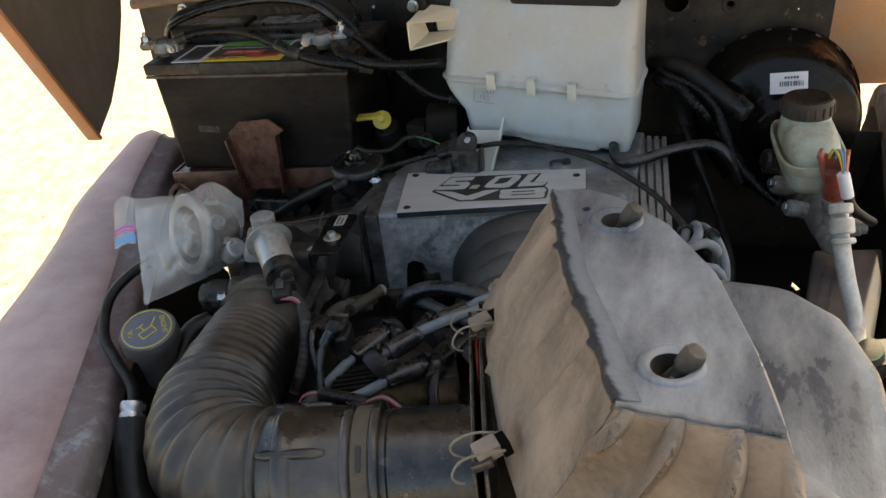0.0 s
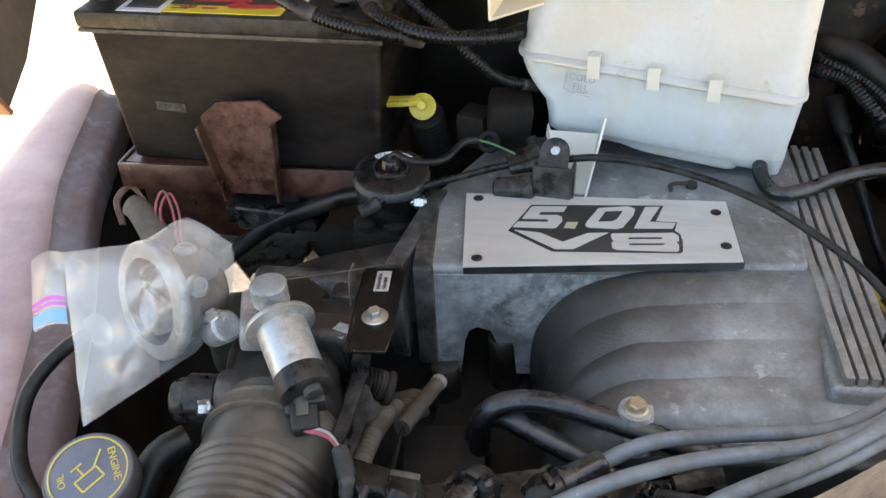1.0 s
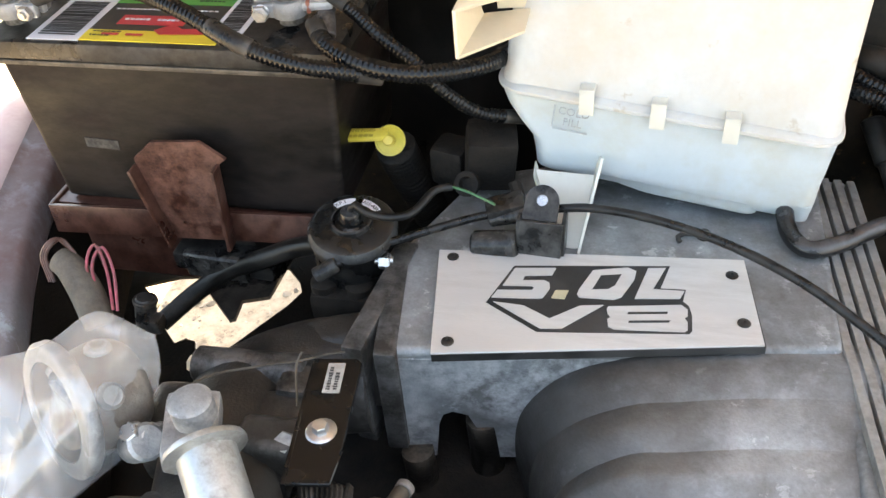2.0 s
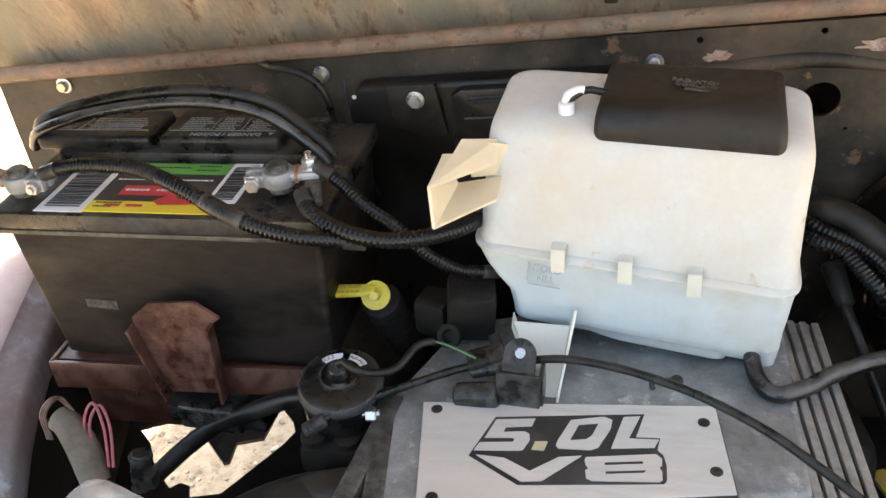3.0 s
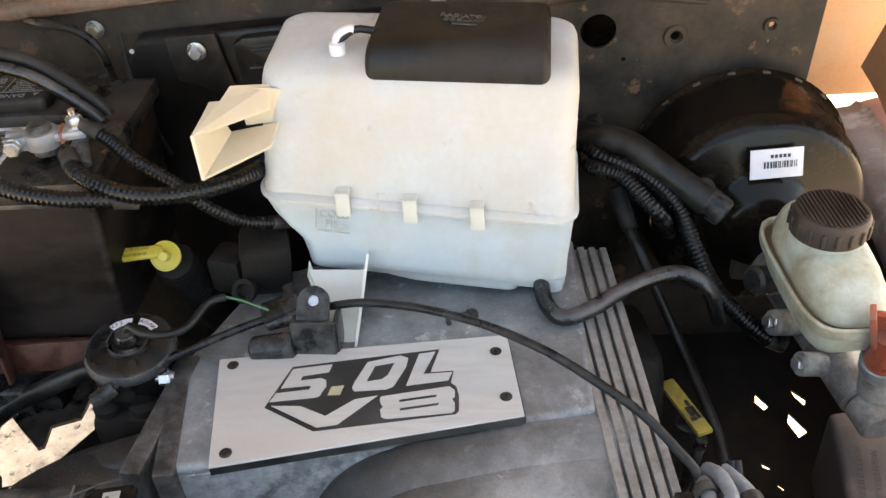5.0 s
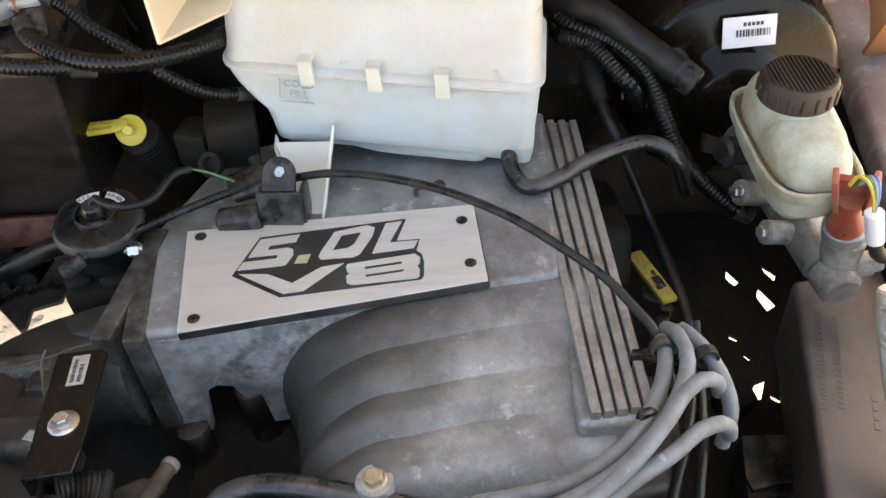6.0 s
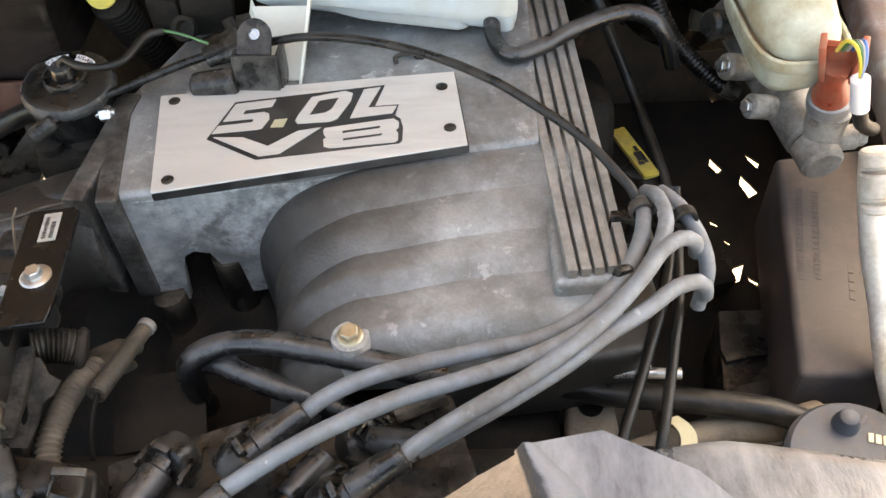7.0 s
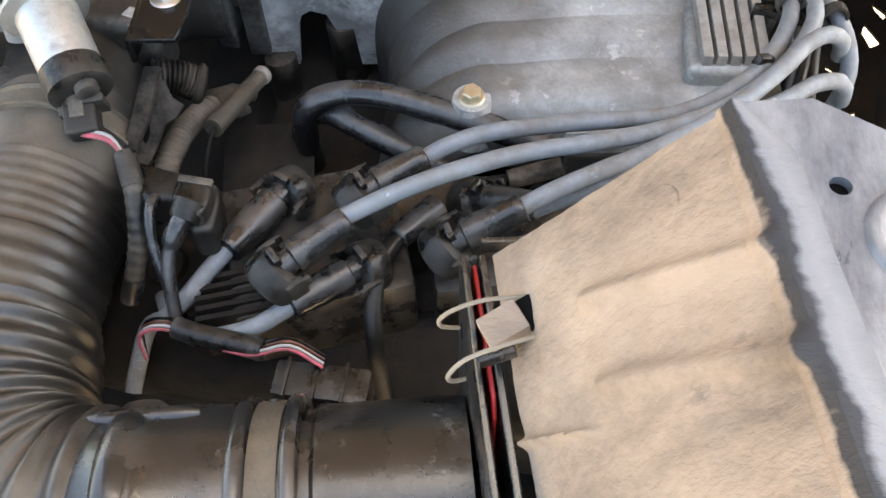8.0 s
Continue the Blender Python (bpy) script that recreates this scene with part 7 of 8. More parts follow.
for k in (-1, 1):
    box(bm, (0.0045, 0.015, 0.034), PG @ Matrix.Translation((0.0115 * k, 0, 0.002)) @ pose(0, 0, 0, 0, 7 * k), 0.0012)
part("plug", bm, "redplug", ps)
for k, c in enumerate(("wyellow", "wgreen", "lgrey", "wblue")):
    bm = B()
    o = 0.0035 * k
    tube(bm, [(0.370 + o, 1.086, 1.084), (0.371 + o, 1.080, 1.096), (0.375 + o * 0.6, 1.072, 1.097), (0.379 + o * 0.3, 1.067, 1.088), (0.382, 1.066, 1.076)], 0.0014, 6, 0.003)
    part("wire", bm, c, ps)
bm = B()
rod(bm, (0.382, 1.066, 1.076), (0.390, 1.066, 1.048), 0.0066, 0.0066, 12, 0.001)
part("tape_wrap", bm, "label", ps, "white tape wrap")
bm = B()
tube(bm, [(0.390, 1.066, 1.048), (0.397, 1.070, 1.033), (0.410, 1.08, 1.018), (0.425, 1.10, 1.0)], 0.0055, 10, 0.005)
part("sheath", bm, "rubber", ps)

# ---- right side: fuse box, pipe, cap, hoses ----
fb = thing("power_distribution_box", (0.39, 1.02, 0.86), "grey-brown plastic power distribution box", "fuse box")
bm = B()
prism(bm, [(0.372, 1.13), (0.455, 1.14), (0.402, 0.915), (0.336, 0.917)], 0.86, 0.945, bevel=0.006, seg=3)
part("lid", bm, "fusebox", fb)
bm = B()
prism(bm, [(0.318, 1.03), (0.372, 1.03), (0.345, 0.905), (0.30, 0.905)], 0.80, 0.87, bevel=0.004)
part("base", bm, "blk", fb)
for y in (0.985, 0.95):
    bm = B()
    box(bm, (0.036, 0.012, 0.006), Matrix.Translation((0.33, y, 0.872)) @ pose(0, 0, 0, 0, 0, 12), 0.001)
    part("latch", bm, "blk", fb)
bm = B()
lm = Matrix.Translation((0.381, 1.015, 0.9456)) @ pose(0, 0, 0, 0, 0, 76)
letters(bm, "POWER DISTRIBUTION BOX", 0.0078, lm @ Matrix.Translation((0.028, 0.018, -0.0003)), 0.0001)
letters(bm, "BOITIER DE DISTRIBUTION", 0.0078, lm @ Matrix.Translation((0.028, 0.006, -0.0003)), 0.0001)
for i in range(4):
    box(bm, (0.006, 0.0035, 0.0004), lm @ Matrix.Translation((-0.03 + 0.0085 * i, -0.017, -0.0003)))
part("moulded_lettering", bm, "fusebox", fb)
pp = thing("refrigerant_pipe", (0.37, 0.96, 0.95), "dull aluminium refrigerant pipe with crimped sleeve", "pipe")
bm = B()
tube(bm, [(0.372, 1.0, 1.068), (0.372, 0.985, 1.05), (0.380, 0.965, 1.01), (0.388, 0.945, 0.98), (0.39, 0.90, 0.95), (0.39, 0.80, 0.93)], 0.0085, 16, 0.006)
part("pipe", bm, "palealu", pp)
bm = B()
for a, b in ((0.0, 0.010), (0.014, 0.030), (0.034, 0.04)):
    d = V(0.008, -0.035, -0.06).normalized()
    rod(bm, V(0.370, 0.993, 1.078) + d * a, V(0.370, 0.993, 1.078) + d * b, 0.0115, 0.0115, 20, 0.0015)
part("crimped_sleeve", bm, "palealu", pp)
bm = B()
box(bm, (0.03, 0.03, 0.03), Matrix.Translation((0.405, 0.90, 0.96)) @ pose(0, 0, 0, 20, 10, 30), 0.005)
lathe(bm, [(0.012, 0), (0.012, 0.014), (0.008, 0.016)], at((0.395, 0.885, 0.975), (-0.3, -0.5, 1)), 18)
part("fitting", bm, "dirtmetal", pp)
bm = B()
lathe(bm, [(0.011, 0.0), (0.0115, 0.004), (0.009, 0.004)], at((0.392, 0.88, 0.984), (-0.3, -0.5, 1)), 18)
part("seal_ring", bm, "wgreen", pp)

ff = thing("fluid_cap", (0.345, 0.875, 0.93), "grey-blue round fluid cap", "cap")
bm = B()
lathe(bm, [(0.030, -0.05), (0.030, 0.0), (0.042, 0.002), (0.043, 0.016), (0.040, 0.020), (0.0385, 0.0195)], at((0.347, 0.842, 0.945)), 40)
cp_ = part("cap", bm, "slatecap", ff)
bm = B()
lathe(bm, [(0.0085, -0.002), (0.0080, 0.003), (0.0060, 0.010), (0.0045, 0.011)], at((0.3454, 0.867, 0.9645)), 18)
box(bm, (0.003, 0.014, 0.002), Matrix.Translation((0.3548, 0.8672, 0.9655)) @ pose(0, 0, 0, 0, 0, -44), 0.0006)
part("boss", bm, "slatecap", cp_)
bm = B()
for k in range(4):
    box(bm, (0.0030, 0.0062, 0.0006), Matrix.Translation((0.3580 + 0.0042 * k, 0.8575 - 0.0012 * k, 0.9652)) @ pose(0, 0, 0, 0, 0, -16))
part("print", bm, "dotcream", cp_, "worn yellowish print")
cable("steering_hose", [(0.10, 0.905, 0.945), (0.162, 0.910, 0.95), (0.208, 0.902, 0.95), (0.263, 0.895, 0.95), (0.312, 0.887, 0.948), (0.345, 0.875, 0.94)], 0.0088, "thick black hose across the engine front", "rubber", "hose", 14)
for off, x2 in ((0.0, 0.0), (0.012, 0.006)):
    cable("vacuum_line", [(0.253 + off * 0.3, 1.014, 1.03), (0.252 + off * 0.4, 0.98, 1.004), (0.241 + off * 0.85, 0.94, 0.998), (0.231 + off * 1.2, 0.915, 0.992), (0.222 + off * 1.5, 0.892, 0.986), (0.205 + off * 2, 0.851, 0.976), (0.195 + off * 2, 0.82, 0.95)], 0.0036, "thin black vacuum line hanging down", "rubber", group="vacuum lines")
bm = B()
rod(bm, (0.205, 0.909, 0.965), (0.252, 0.907, 0.965), 0.0040)
hexhead(bm, (0.222, 0.909, 0.965), (1, 0, 0), 0.011, 0.008)
solid("manifold_stud", bm, "steel", "bright zinc threaded stud on the manifold", "stud")
cable("bypass_pipe", [(0.215, 0.868, 0.925), (0.248, 0.876, 0.93), (0.282, 0.884, 0.93), (0.321, 0.889, 0.928), (0.35, 0.90, 0.92)], 0.0105, "dusty tan coolant pipe low at the engine front", "pipedust", "pipe", 16)
mb = thing("mounting_bracket", (0.193, 0.89, 0.88), "dusty cast bracket with a bolt hole", "bracket")
bm = B()
prism(bm, [(0.180, 0.912), (0.211, 0.912), (0.213, 0.872), (0.206, 0.858), (0.184, 0.857), (0.176, 0.872)], 0.885, 0.935, bevel=0.005, seg=3)
part("casting", bm, "pipedust", mb)
# black disc on the casting in place of the hole's shade
bm = B()
lathe(bm, [(0.0085, 0), (0.0085, 0.0006)], at((0.195, 0.902, 0.9352)), 18)
part("bolt_hole", bm, "void", mb)
bm = B()
sheet(bm, lambda u, v: V(0.2440, 0.8835, 0.9500).lerp(V(0.2520, 0.8615, 0.9450), u) + V(0.0105 * (v - 0.5) * (0.8 + 0.3 * u), 0.002 * (v - 0.5), 0.003 * math.sin(math.pi * u)) + V(0.004 * math.sin(math.pi * u), 0, 0), 8, 2, 0.0012)
solid("tag", bm, "dotcream", "small curled pale yellow tag", "tag")

# engine oil dipstick on the right
od = thing("dipstick", (0.262, 1.12, 0.90), "yellow engine oil dipstick with oil can mark", "dipstick")
DM = Matrix.Translation((0.254, 1.131, 0.955)) @ pose(0, 0, 0, 0, 0, 20)
bm = B()
box(bm, (0.0140, 0.062, 0.005), DM, 0.002)
part("handle", bm, "dirtyyellow", od)
bm = B()
for x, y, w, h in ((0, 0.0, 0.006, 0.010), (0.002, 0.009, 0.003, 0.006), (-0.002, -0.008, 0.005, 0.004), (0.003, -0.002, 0.003, 0.014)):
    box(bm, (w, h, 0.0005), DM @ Matrix.Translation((x, y - 0.008, 0.0032)))
part("oil_can_mark", bm, "lblack", od)
bm = B()
lathe(bm, [(0.010, 0), (0.011, 0.004), (0.007, 0.006)], at((0.258, 1.128, 0.935)), 18)
rod(bm, (0.262, 1.10, 0.95), (0.25, 1.12, 0.80), 0.005)
part("tube", bm, "blk", od)
loom("right_loom", [(0.20, 1.36, 1.10), (0.190, 1.285, 1.112), (0.231, 1.263, 1.099), (0.257, 1.243, 1.079), (0.271, 1.218, 1.05), (0.290, 1.205, 1.015), (0.324, 1.185, 0.986), (0.345, 1.18, 0.975)], 0.0066, "black corrugated loom to the brake cylinder")
loom("right_loom", [(0.19, 1.36, 1.08), (0.185, 1.275, 1.106), (0.210, 1.252, 1.106), (0.226, 1.232, 1.096), (0.240, 1.225, 1.082), (0.256, 1.26, 1.04), (0.272, 1.33, 0.978), (0.28, 1.36, 0.93)], 0.0058, "black corrugated loom dropping to the engine")
cable("heater_hose", [(0.17, 1.37, 1.09), (0.188, 1.305, 1.116), (0.219, 1.283, 1.118), (0.25, 1.262, 1.102), (0.282, 1.243, 1.082)], 0.0125, "thick black rubber heater hose", "rubber", "hose", 14)
bm = B()
rod(bm, (0.280, 1.246, 1.084), (0.296, 1.236, 1.074), 0.0135, 0.0125, 18, 0.002)
solid("hose_elbow", bm, "blk", "black hose end fitting", "fitting")
sh = thing("shift_rod", (0.26, 1.2, 0.92), "thin dark rod with rubber boot", "rod")
bm = B()
tube(bm, [(0.216, 1.27, 1.06), (0.229, 1.23, 1.035), (0.259, 1.2, 0.97), (0.273, 1.14, 0.95), (0.280, 1.10, 0.935), (0.276, 1.06, 0.92), (0.27, 1.03, 0.90)], 0.0048, 10, 0.008)
part("rod", bm, "rubber", sh)
bm = B()
rod(bm, (0.212, 1.285, 1.072), (0.222, 1.252, 1.05), 0.0095, 0.0075, 16, 0.002)
part("boot", bm, "rubber", sh)
for k in range(2):
    bm = B()
    box(bm, (0.03, 0.025, 0.03), Matrix.Translation((0.30 + 0.03 * k, 1.145 - 0.06 * k, 0.84)) @ pose(0, 0, 0, 10, 5, 20), 0.005)
    solid("relay", bm, "grease", "dark relay under the brake cylinder", "relay", group="relays")


# ---- spark plug wires ----
def plug_wire(pts, label):
    return cable("spark_plug_wire", pts, 0.0050, label, "plug", "spark plug wire", 12, 0.006, "spark plug wires")


def boot(p, q, r=0.0092, cup=True):
    """A rubber boot from the wire's end p to the coil tower q."""
    p, q = Vector(p), Vector(q)
    ob = thing("plug_boot", q, "black rubber spark plug boot on a coil tower", "plug boot", group="plug boots")
    h = (q - p).length
    bm = B()
    lathe(bm, [(r * 0.66, -0.001), (r * 0.84, 0), (r * 0.90, 0.0015), (r * 0.88, 0.004), (r * 0.97, h * 0.5), (r * 1.02, h * 0.85), (r * 1.06, h - 0.001), (r * 0.95, h)], at(p, q - p), 20)
    part("sleeve", bm, "smhose", ob)
    if cup:
        d = (q - p).normalized()
        bm = B()
        c = q + d * 0.009 - V(0, 0, 0.004)
        lathe(bm, [(0.0120, -0.006), (0.0150, -0.004), (0.0158, 0.0), (0.0156, 0.008), (0.0142, 0.0105), (0.0125, 0.011), (0.0120, 0.004), (0.0, 0.003)], at(c, d + V(0, 0, -0.4)), 24)
        part("tower", bm, "blk", ob)
        s = d.cross(V(0, 0, 1)).normalized()
        for k in (-1, 1):
            bm = B()
            box(bm, (0.0035, 0.013, 0.010), at(c + s * k * 0.0145 - d * 0.003, d), 0.0010)
            box(bm, (0.0025, 0.006, 0.004), at(c + s * k * 0.0155 - d * 0.009 + V(0, 0, 0.003), d), 0.0008)
            part("locking_tab", bm, "blk", ob)
        bm = B()
        lathe(bm, [(r * 0.8, -0.004), (r * 0.82, 0.009)], at(q, d), 16)
        box(bm, (0.010, 0.006, 0.004), at(c + V(0, 0, 0.0145), d), 0.0012)
        part("terminal_collar", bm, "smhose", ob)
    return ob


plug_wire([(0.227, 0.985, 1.045), (0.226, 0.976, 1.053), (0.224, 0.957, 1.055), (0.217, 0.938, 1.05), (0.202, 0.915, 1.048), (0.181, 0.896, 1.045), (0.155, 0.882, 1.043), (0.12, 0.874, 1.043), (0.082, 0.865, 1.043), (0.054, 0.857, 1.042), (0.033, 0.846, 1.04), (0.02, 0.838, 1.034)],
          "grey spark plug wire looping forward from the clip")
plug_wire([(0.232, 0.995, 1.045), (0.235, 0.978, 1.058), (0.237, 0.956, 1.059), (0.227, 0.931, 1.056), (0.207, 0.905, 1.053), (0.183, 0.883, 1.051), (0.151, 0.866, 1.049), (0.114, 0.853, 1.048), (0.077, 0.841, 1.048), (0.042, 0.825, 1.047), (0.014, 0.81, 1.044), (-0.012, 0.795, 1.038)],
          "grey spark plug wire looping forward from the clip")
plug_wire([(0.258, 0.95, 1.035), (0.254, 0.946, 1.05), (0.244, 0.942, 1.058), (0.231, 0.932, 1.059), (0.216, 0.912, 1.058), (0.196, 0.89, 1.055), (0.173, 0.871, 1.051), (0.144, 0.851, 1.047), (0.114, 0.834, 1.044), (0.09, 0.82, 1.04), (0.074, 0.81, 1.034)],
          "grey spark plug wire looping forward from the clip")
plug_wire([(0.262, 0.928, 1.02), (0.259, 0.925, 1.033), (0.253, 0.922, 1.041), (0.238, 0.914, 1.046), (0.217, 0.897, 1.046), (0.193, 0.882, 1.044), (0.165, 0.862, 1.040), (0.13, 0.842, 1.035), (0.10, 0.83, 1.025), (0.08, 0.825, 1.015)],
          "grey spark plug wire tucked under the others")
plug_wire([(0.24, 0.99, 1.05), (0.248, 0.975, 1.053), (0.258, 0.955, 1.047), (0.264, 0.94, 1.03), (0.262, 0.935, 1.0)], "grey spark plug wire turning down beside the bracket")
plug_wire([(-0.0765, 0.785, 1.012), (-0.0855, 0.774, 1.007), (-0.0965, 0.757, 1.000), (-0.109, 0.750, 0.988), (-0.125, 0.75, 0.97), (-0.13, 0.72, 0.95)], "grey spark plug wire dropping behind the intake hose")
plug_wire([(-0.034, 0.7545, 1.012), (-0.052, 0.742, 1.006), (-0.072, 0.738, 0.998), (-0.09, 0.742, 0.985), (-0.11, 0.755, 0.975), (-0.125, 0.775, 0.965)], "grey spark plug wire curling under the boots")
boot((0.0235, 0.841, 1.036), (-0.0006, 0.8229, 1.031))
boot((-0.0108, 0.793, 1.037), (-0.0354, 0.7704, 1.031))
boot((0.080, 0.813, 1.037), (0.051, 0.799, 1.026))
boot((-0.0775, 0.7830, 1.012), (-0.0600, 0.8190, 1.012), 0.0100)
boot((-0.0352, 0.7535, 1.012), (-0.0098, 0.7779, 1.010), 0.0092)
boot((0.088, 0.828, 1.02), (0.06, 0.84, 1.005))
boot((0.0131, 0.8045, 1.009), (0.032, 0.8298, 1.008), 0.0082, False)
cable("ignition_lead", [(0.0145, 0.8065, 1.009), (0.0075, 0.790, 1.010), (0.0055, 0.766, 1.002), (0.009, 0.747, 0.985), (0.013, 0.735, 0.95)], 0.0052, "black ignition lead with printed line", "rubber")
wc = thing("wire_separator", (0.235, 0.968, 1.03), "black plastic wire separator clip", "wire clip")
bm = B()
for x in (0.224, 0.237, 0.250):
    lathe(bm, [(0.0075, -0.0035), (0.0075, 0.0035), (0.0055, 0.0035), (0.0055, -0.0035)], at((x, 0.966 - (x - 0.237) * 0.3, 1.055), (0.1, -1, 0.1)), 16, cap=False)
box(bm, (0.045, 0.008, 0.005), Matrix.Translation((0.235, 0.967, 1.046)) @ pose(0, 0, 0, 0, 0, -15), 0.001)
box(bm, (0.008, 0.006, 0.04), Matrix.Translation((0.21, 0.972, 1.03)), 0.002)
part("clip", bm, "blk", wc)
bm = B()
box(bm, (0.012, 0.006, 0.008), Matrix.Translation((0.207, 0.922, 1.052)) @ pose(0, 0, 0, 0, 20, 30), 0.002)
solid("wire_clip", bm, "blk", "small black wire clip on the intake edge", "wire clip")

cp = thing("coil_pack", (0.0, 0.80, 0.93), "dusty black ignition coil pack", "ignition coil")
bm = B()
box(bm, (0.10, 0.09, 0.055), Matrix.Translation((-0.035, 0.805, 0.975)) @ pose(0, 0, 0, 0, 0, 20), 0.006)
part("housing", bm, "blk", cp)
for i in range(5):
    bm = B()
    box(bm, (0.05, 0.003, 0.04), Matrix.Translation((-0.07 + 0.002 * i, 0.775 - 0.006 * i, 0.985)) @ pose(0, 0, 0, 0, 0, 20))
    part("cooling_fin", bm, "grease", cp)
bm = B()
box(bm, (0.09, 0.08, 0.05), Matrix.Translation((0.07, 0.83, 0.97)) @ pose(0, 0, 0, 0, 0, 15), 0.006)
part("housing", bm, "blk", cp)
bm = B()
box(bm, (0.09, 0.02, 0.012), Matrix.Translation((0.0, 0.835, 0.99)) @ pose(0, 0, 0, 0, 0, 18), 0.003)
rod(bm, (0.07, 0.86, 1.0), (0.10, 0.87, 1.005), 0.006)
part("mounting_bar", bm, "grime", cp)

# ---- hoses in front of the runners ----
cable("vacuum_hose", [(-0.066, 0.905, 0.94), (-0.064, 0.898, 0.985), (-0.058, 0.898, 1.006), (-0.039, 0.903, 1.014), (-0.01, 0.902, 1.017), (0.025, 0.897, 1.013), (0.059, 0.89, 1.01), (0.10, 0.885, 1.0)], 0.0082, "dusty black hose below the runners", "smhose", "hose", 14)
cable("vacuum_hose", [(-0.074, 0.912, 0.94), (-0.068, 0.907, 0.975), (-0.060, 0.905, 0.992), (-0.045, 0.902, 0.997), (-0.027, 0.893, 0.997), (-0.005, 0.886, 0.992), (0.02, 0.88, 0.985), (0.05, 0.87, 0.97)], 0.0080, "dusty black hose below the runners", "smhose", "hose", 14)

# ---- throttle side: idle valve, bracket, linkage ----
iv = thing("idle_air_valve", (-0.2, 0.89, 1.02), "zinc-plated idle air valve with black plug", "idle valve")
d = V(0.038, -0.052, -0.02).normalized()
p0 = V(-0.206, 0.899, 1.079)
bm = B()
lathe(bm, [(0.0235, 0.010), (0.0245, 0.012), (0.0245, 0.014), (0.0175, 0.016), (0.0172, 0.052), (0.0165, 0.054)], at(p0, d), 32)
part("solenoid_can", bm, "zinc", iv, "bright zinc can")
bm = B()
lathe(bm, [(0.0178, 0.053), (0.0185, 0.058), (0.018, 0.068), (0.012, 0.07)], at(p0, d), 28)
lathe(bm, [(0.0065, 0.069), (0.0065, 0.074), (0.003, 0.075)], at(p0 + V(0.004, 0.0, 0.006), d), 16)
part("end_cap", bm, "blk", iv)
bm = B()
box(bm, (0.034, 0.05, 0.02), Matrix.Translation((-0.224, 0.915, 1.055)) @ pose(0, 0, 0, 0, 10, 20), 0.005)
rod(bm, (-0.262, 0.905, 1.045), (-0.245, 0.90, 1.06), 0.011, 0.012, 16, 0.002)
lathe(bm, [(0.013, 0), (0.013, 0.014), (0.010, 0.016)], at(p0 - d * 0.006 + V(-0.002, 0.004, 0.0), (0, 0, 1)), 20)
part("housing", bm, "alu", iv)
bm = B()
hexhead(bm, (-0.255, 0.902, 1.062), (-0.1, -0.4, 1), 0.011, 0.007, 0.008)
part("bolt", bm, "steel", iv)
bm = B()
box(bm, (0.018, 0.024, 0.015), Matrix.Translation((-0.1675, 0.8375, 1.0480)) @ pose(0, 0, 0, 22, 0, 20), 0.003, 3)
box(bm, (0.0205, 0.005, 0.0175), Matrix.Translation((-0.1655, 0.8440, 1.0510)) @ pose(0, 0, 0, 22, 0, 20), 0.0015)
pg = part("plug", bm, "blk", iv, "black moulded plug")
bm = B()
box(bm, (0.008, 0.016, 0.004), Matrix.Translation((-0.1685, 0.8385, 1.0570)) @ pose(0, 0, 0, 22, 0, 20), 0.001)
box(bm, (0.006, 0.010, 0.009), Matrix.Translation((-0.1785, 0.8405, 1.0480)) @ pose(0, 0, 0, 22, 0, 20), 0.0015)
part("latch", bm, "blk_dusty", pg)
for k, c in enumerate(("pink", "lgrey")):
    bm = B()
    tube(bm, [(-0.1705 + 0.003 * k, 0.832, 1.0445), (-0.1665 + 0.002 * k, 0.8275 + 0.001 * k, 1.0450), (-0.1575, 0.8255 + 0.0025 * k, 1.0465), (-0.1475, 0.8235 + 0.002 * k, 1.0465), (-0.1385, 0.8165, 1.0445), (-0.1335, 0.809, 1.040)], 0.0015, 8, 0.004)
    part("wire", bm, c, iv)
loom("sensor_loom", [(-0.1375, 0.8175, 1.0440), (-0.1335, 0.8095, 1.041), (-0.1294, 0.8015, 1.037), (-0.1266, 0.7902, 1.027), (-0.1264, 0.7804, 1.014), (-0.1305, 0.7717, 0.998), (-0.136, 0.7632, 0.98)], 0.0054, "black taped sensor loom", (0.0062, 0.0006), material="blk_dusty")

tp = thing("throttle_position_sensor", (-0.255, 0.86, 1.0), "black round throttle position sensor on its grey housing", "sensor")
bm = B()
rod(bm, (-0.268, 0.864, 1.018), (-0.245, 0.868, 1.018), 0.0185, 0.0175, 22, 0.002)
rod(bm, (-0.278, 0.862, 1.018), (-0.266, 0.864, 1.018), 0.0150, 0.0165, 22, 0.002)
part("body", bm, "blk", tp)
bm = B()
rod(bm, (-0.246, 0.868, 1.018), (-0.205, 0.876, 1.016), 0.0205, 0.0225, 24, 0.002)
part("housing", bm, "alu_dark", tp)
bm = B()
tube(bm, [(-0.262, 0.842, 1.000), (-0.276, 0.826, 0.998), (-0.282, 0.805, 0.985), (-0.280, 0.775, 0.965), (-0.272, 0.735, 0.935)], 0.0125, 16, 0.006)
solid("breather_hose", bm, "rubber", "black rubber breather hose beside the intake hose", "hose", angle=60)
br = thing("throttle_bracket", (-0.14, 0.93, 1.0), "black steel bracket with white part tag", "bracket")
BM = Matrix.Translation((-0.1435, 0.933, 1.0605)) @ pose(0, 0, 0, -4, 0, 8)
bm = B()
prism(bm, [(-0.0165, 0.05), (0.012, 0.05), (0.016, 0.046), (0.0145, -0.03), (0.012, -0.05), (-0.014, -0.05)], -0.0015, 0.0015, BM, bevel=0.0006, seg=1)
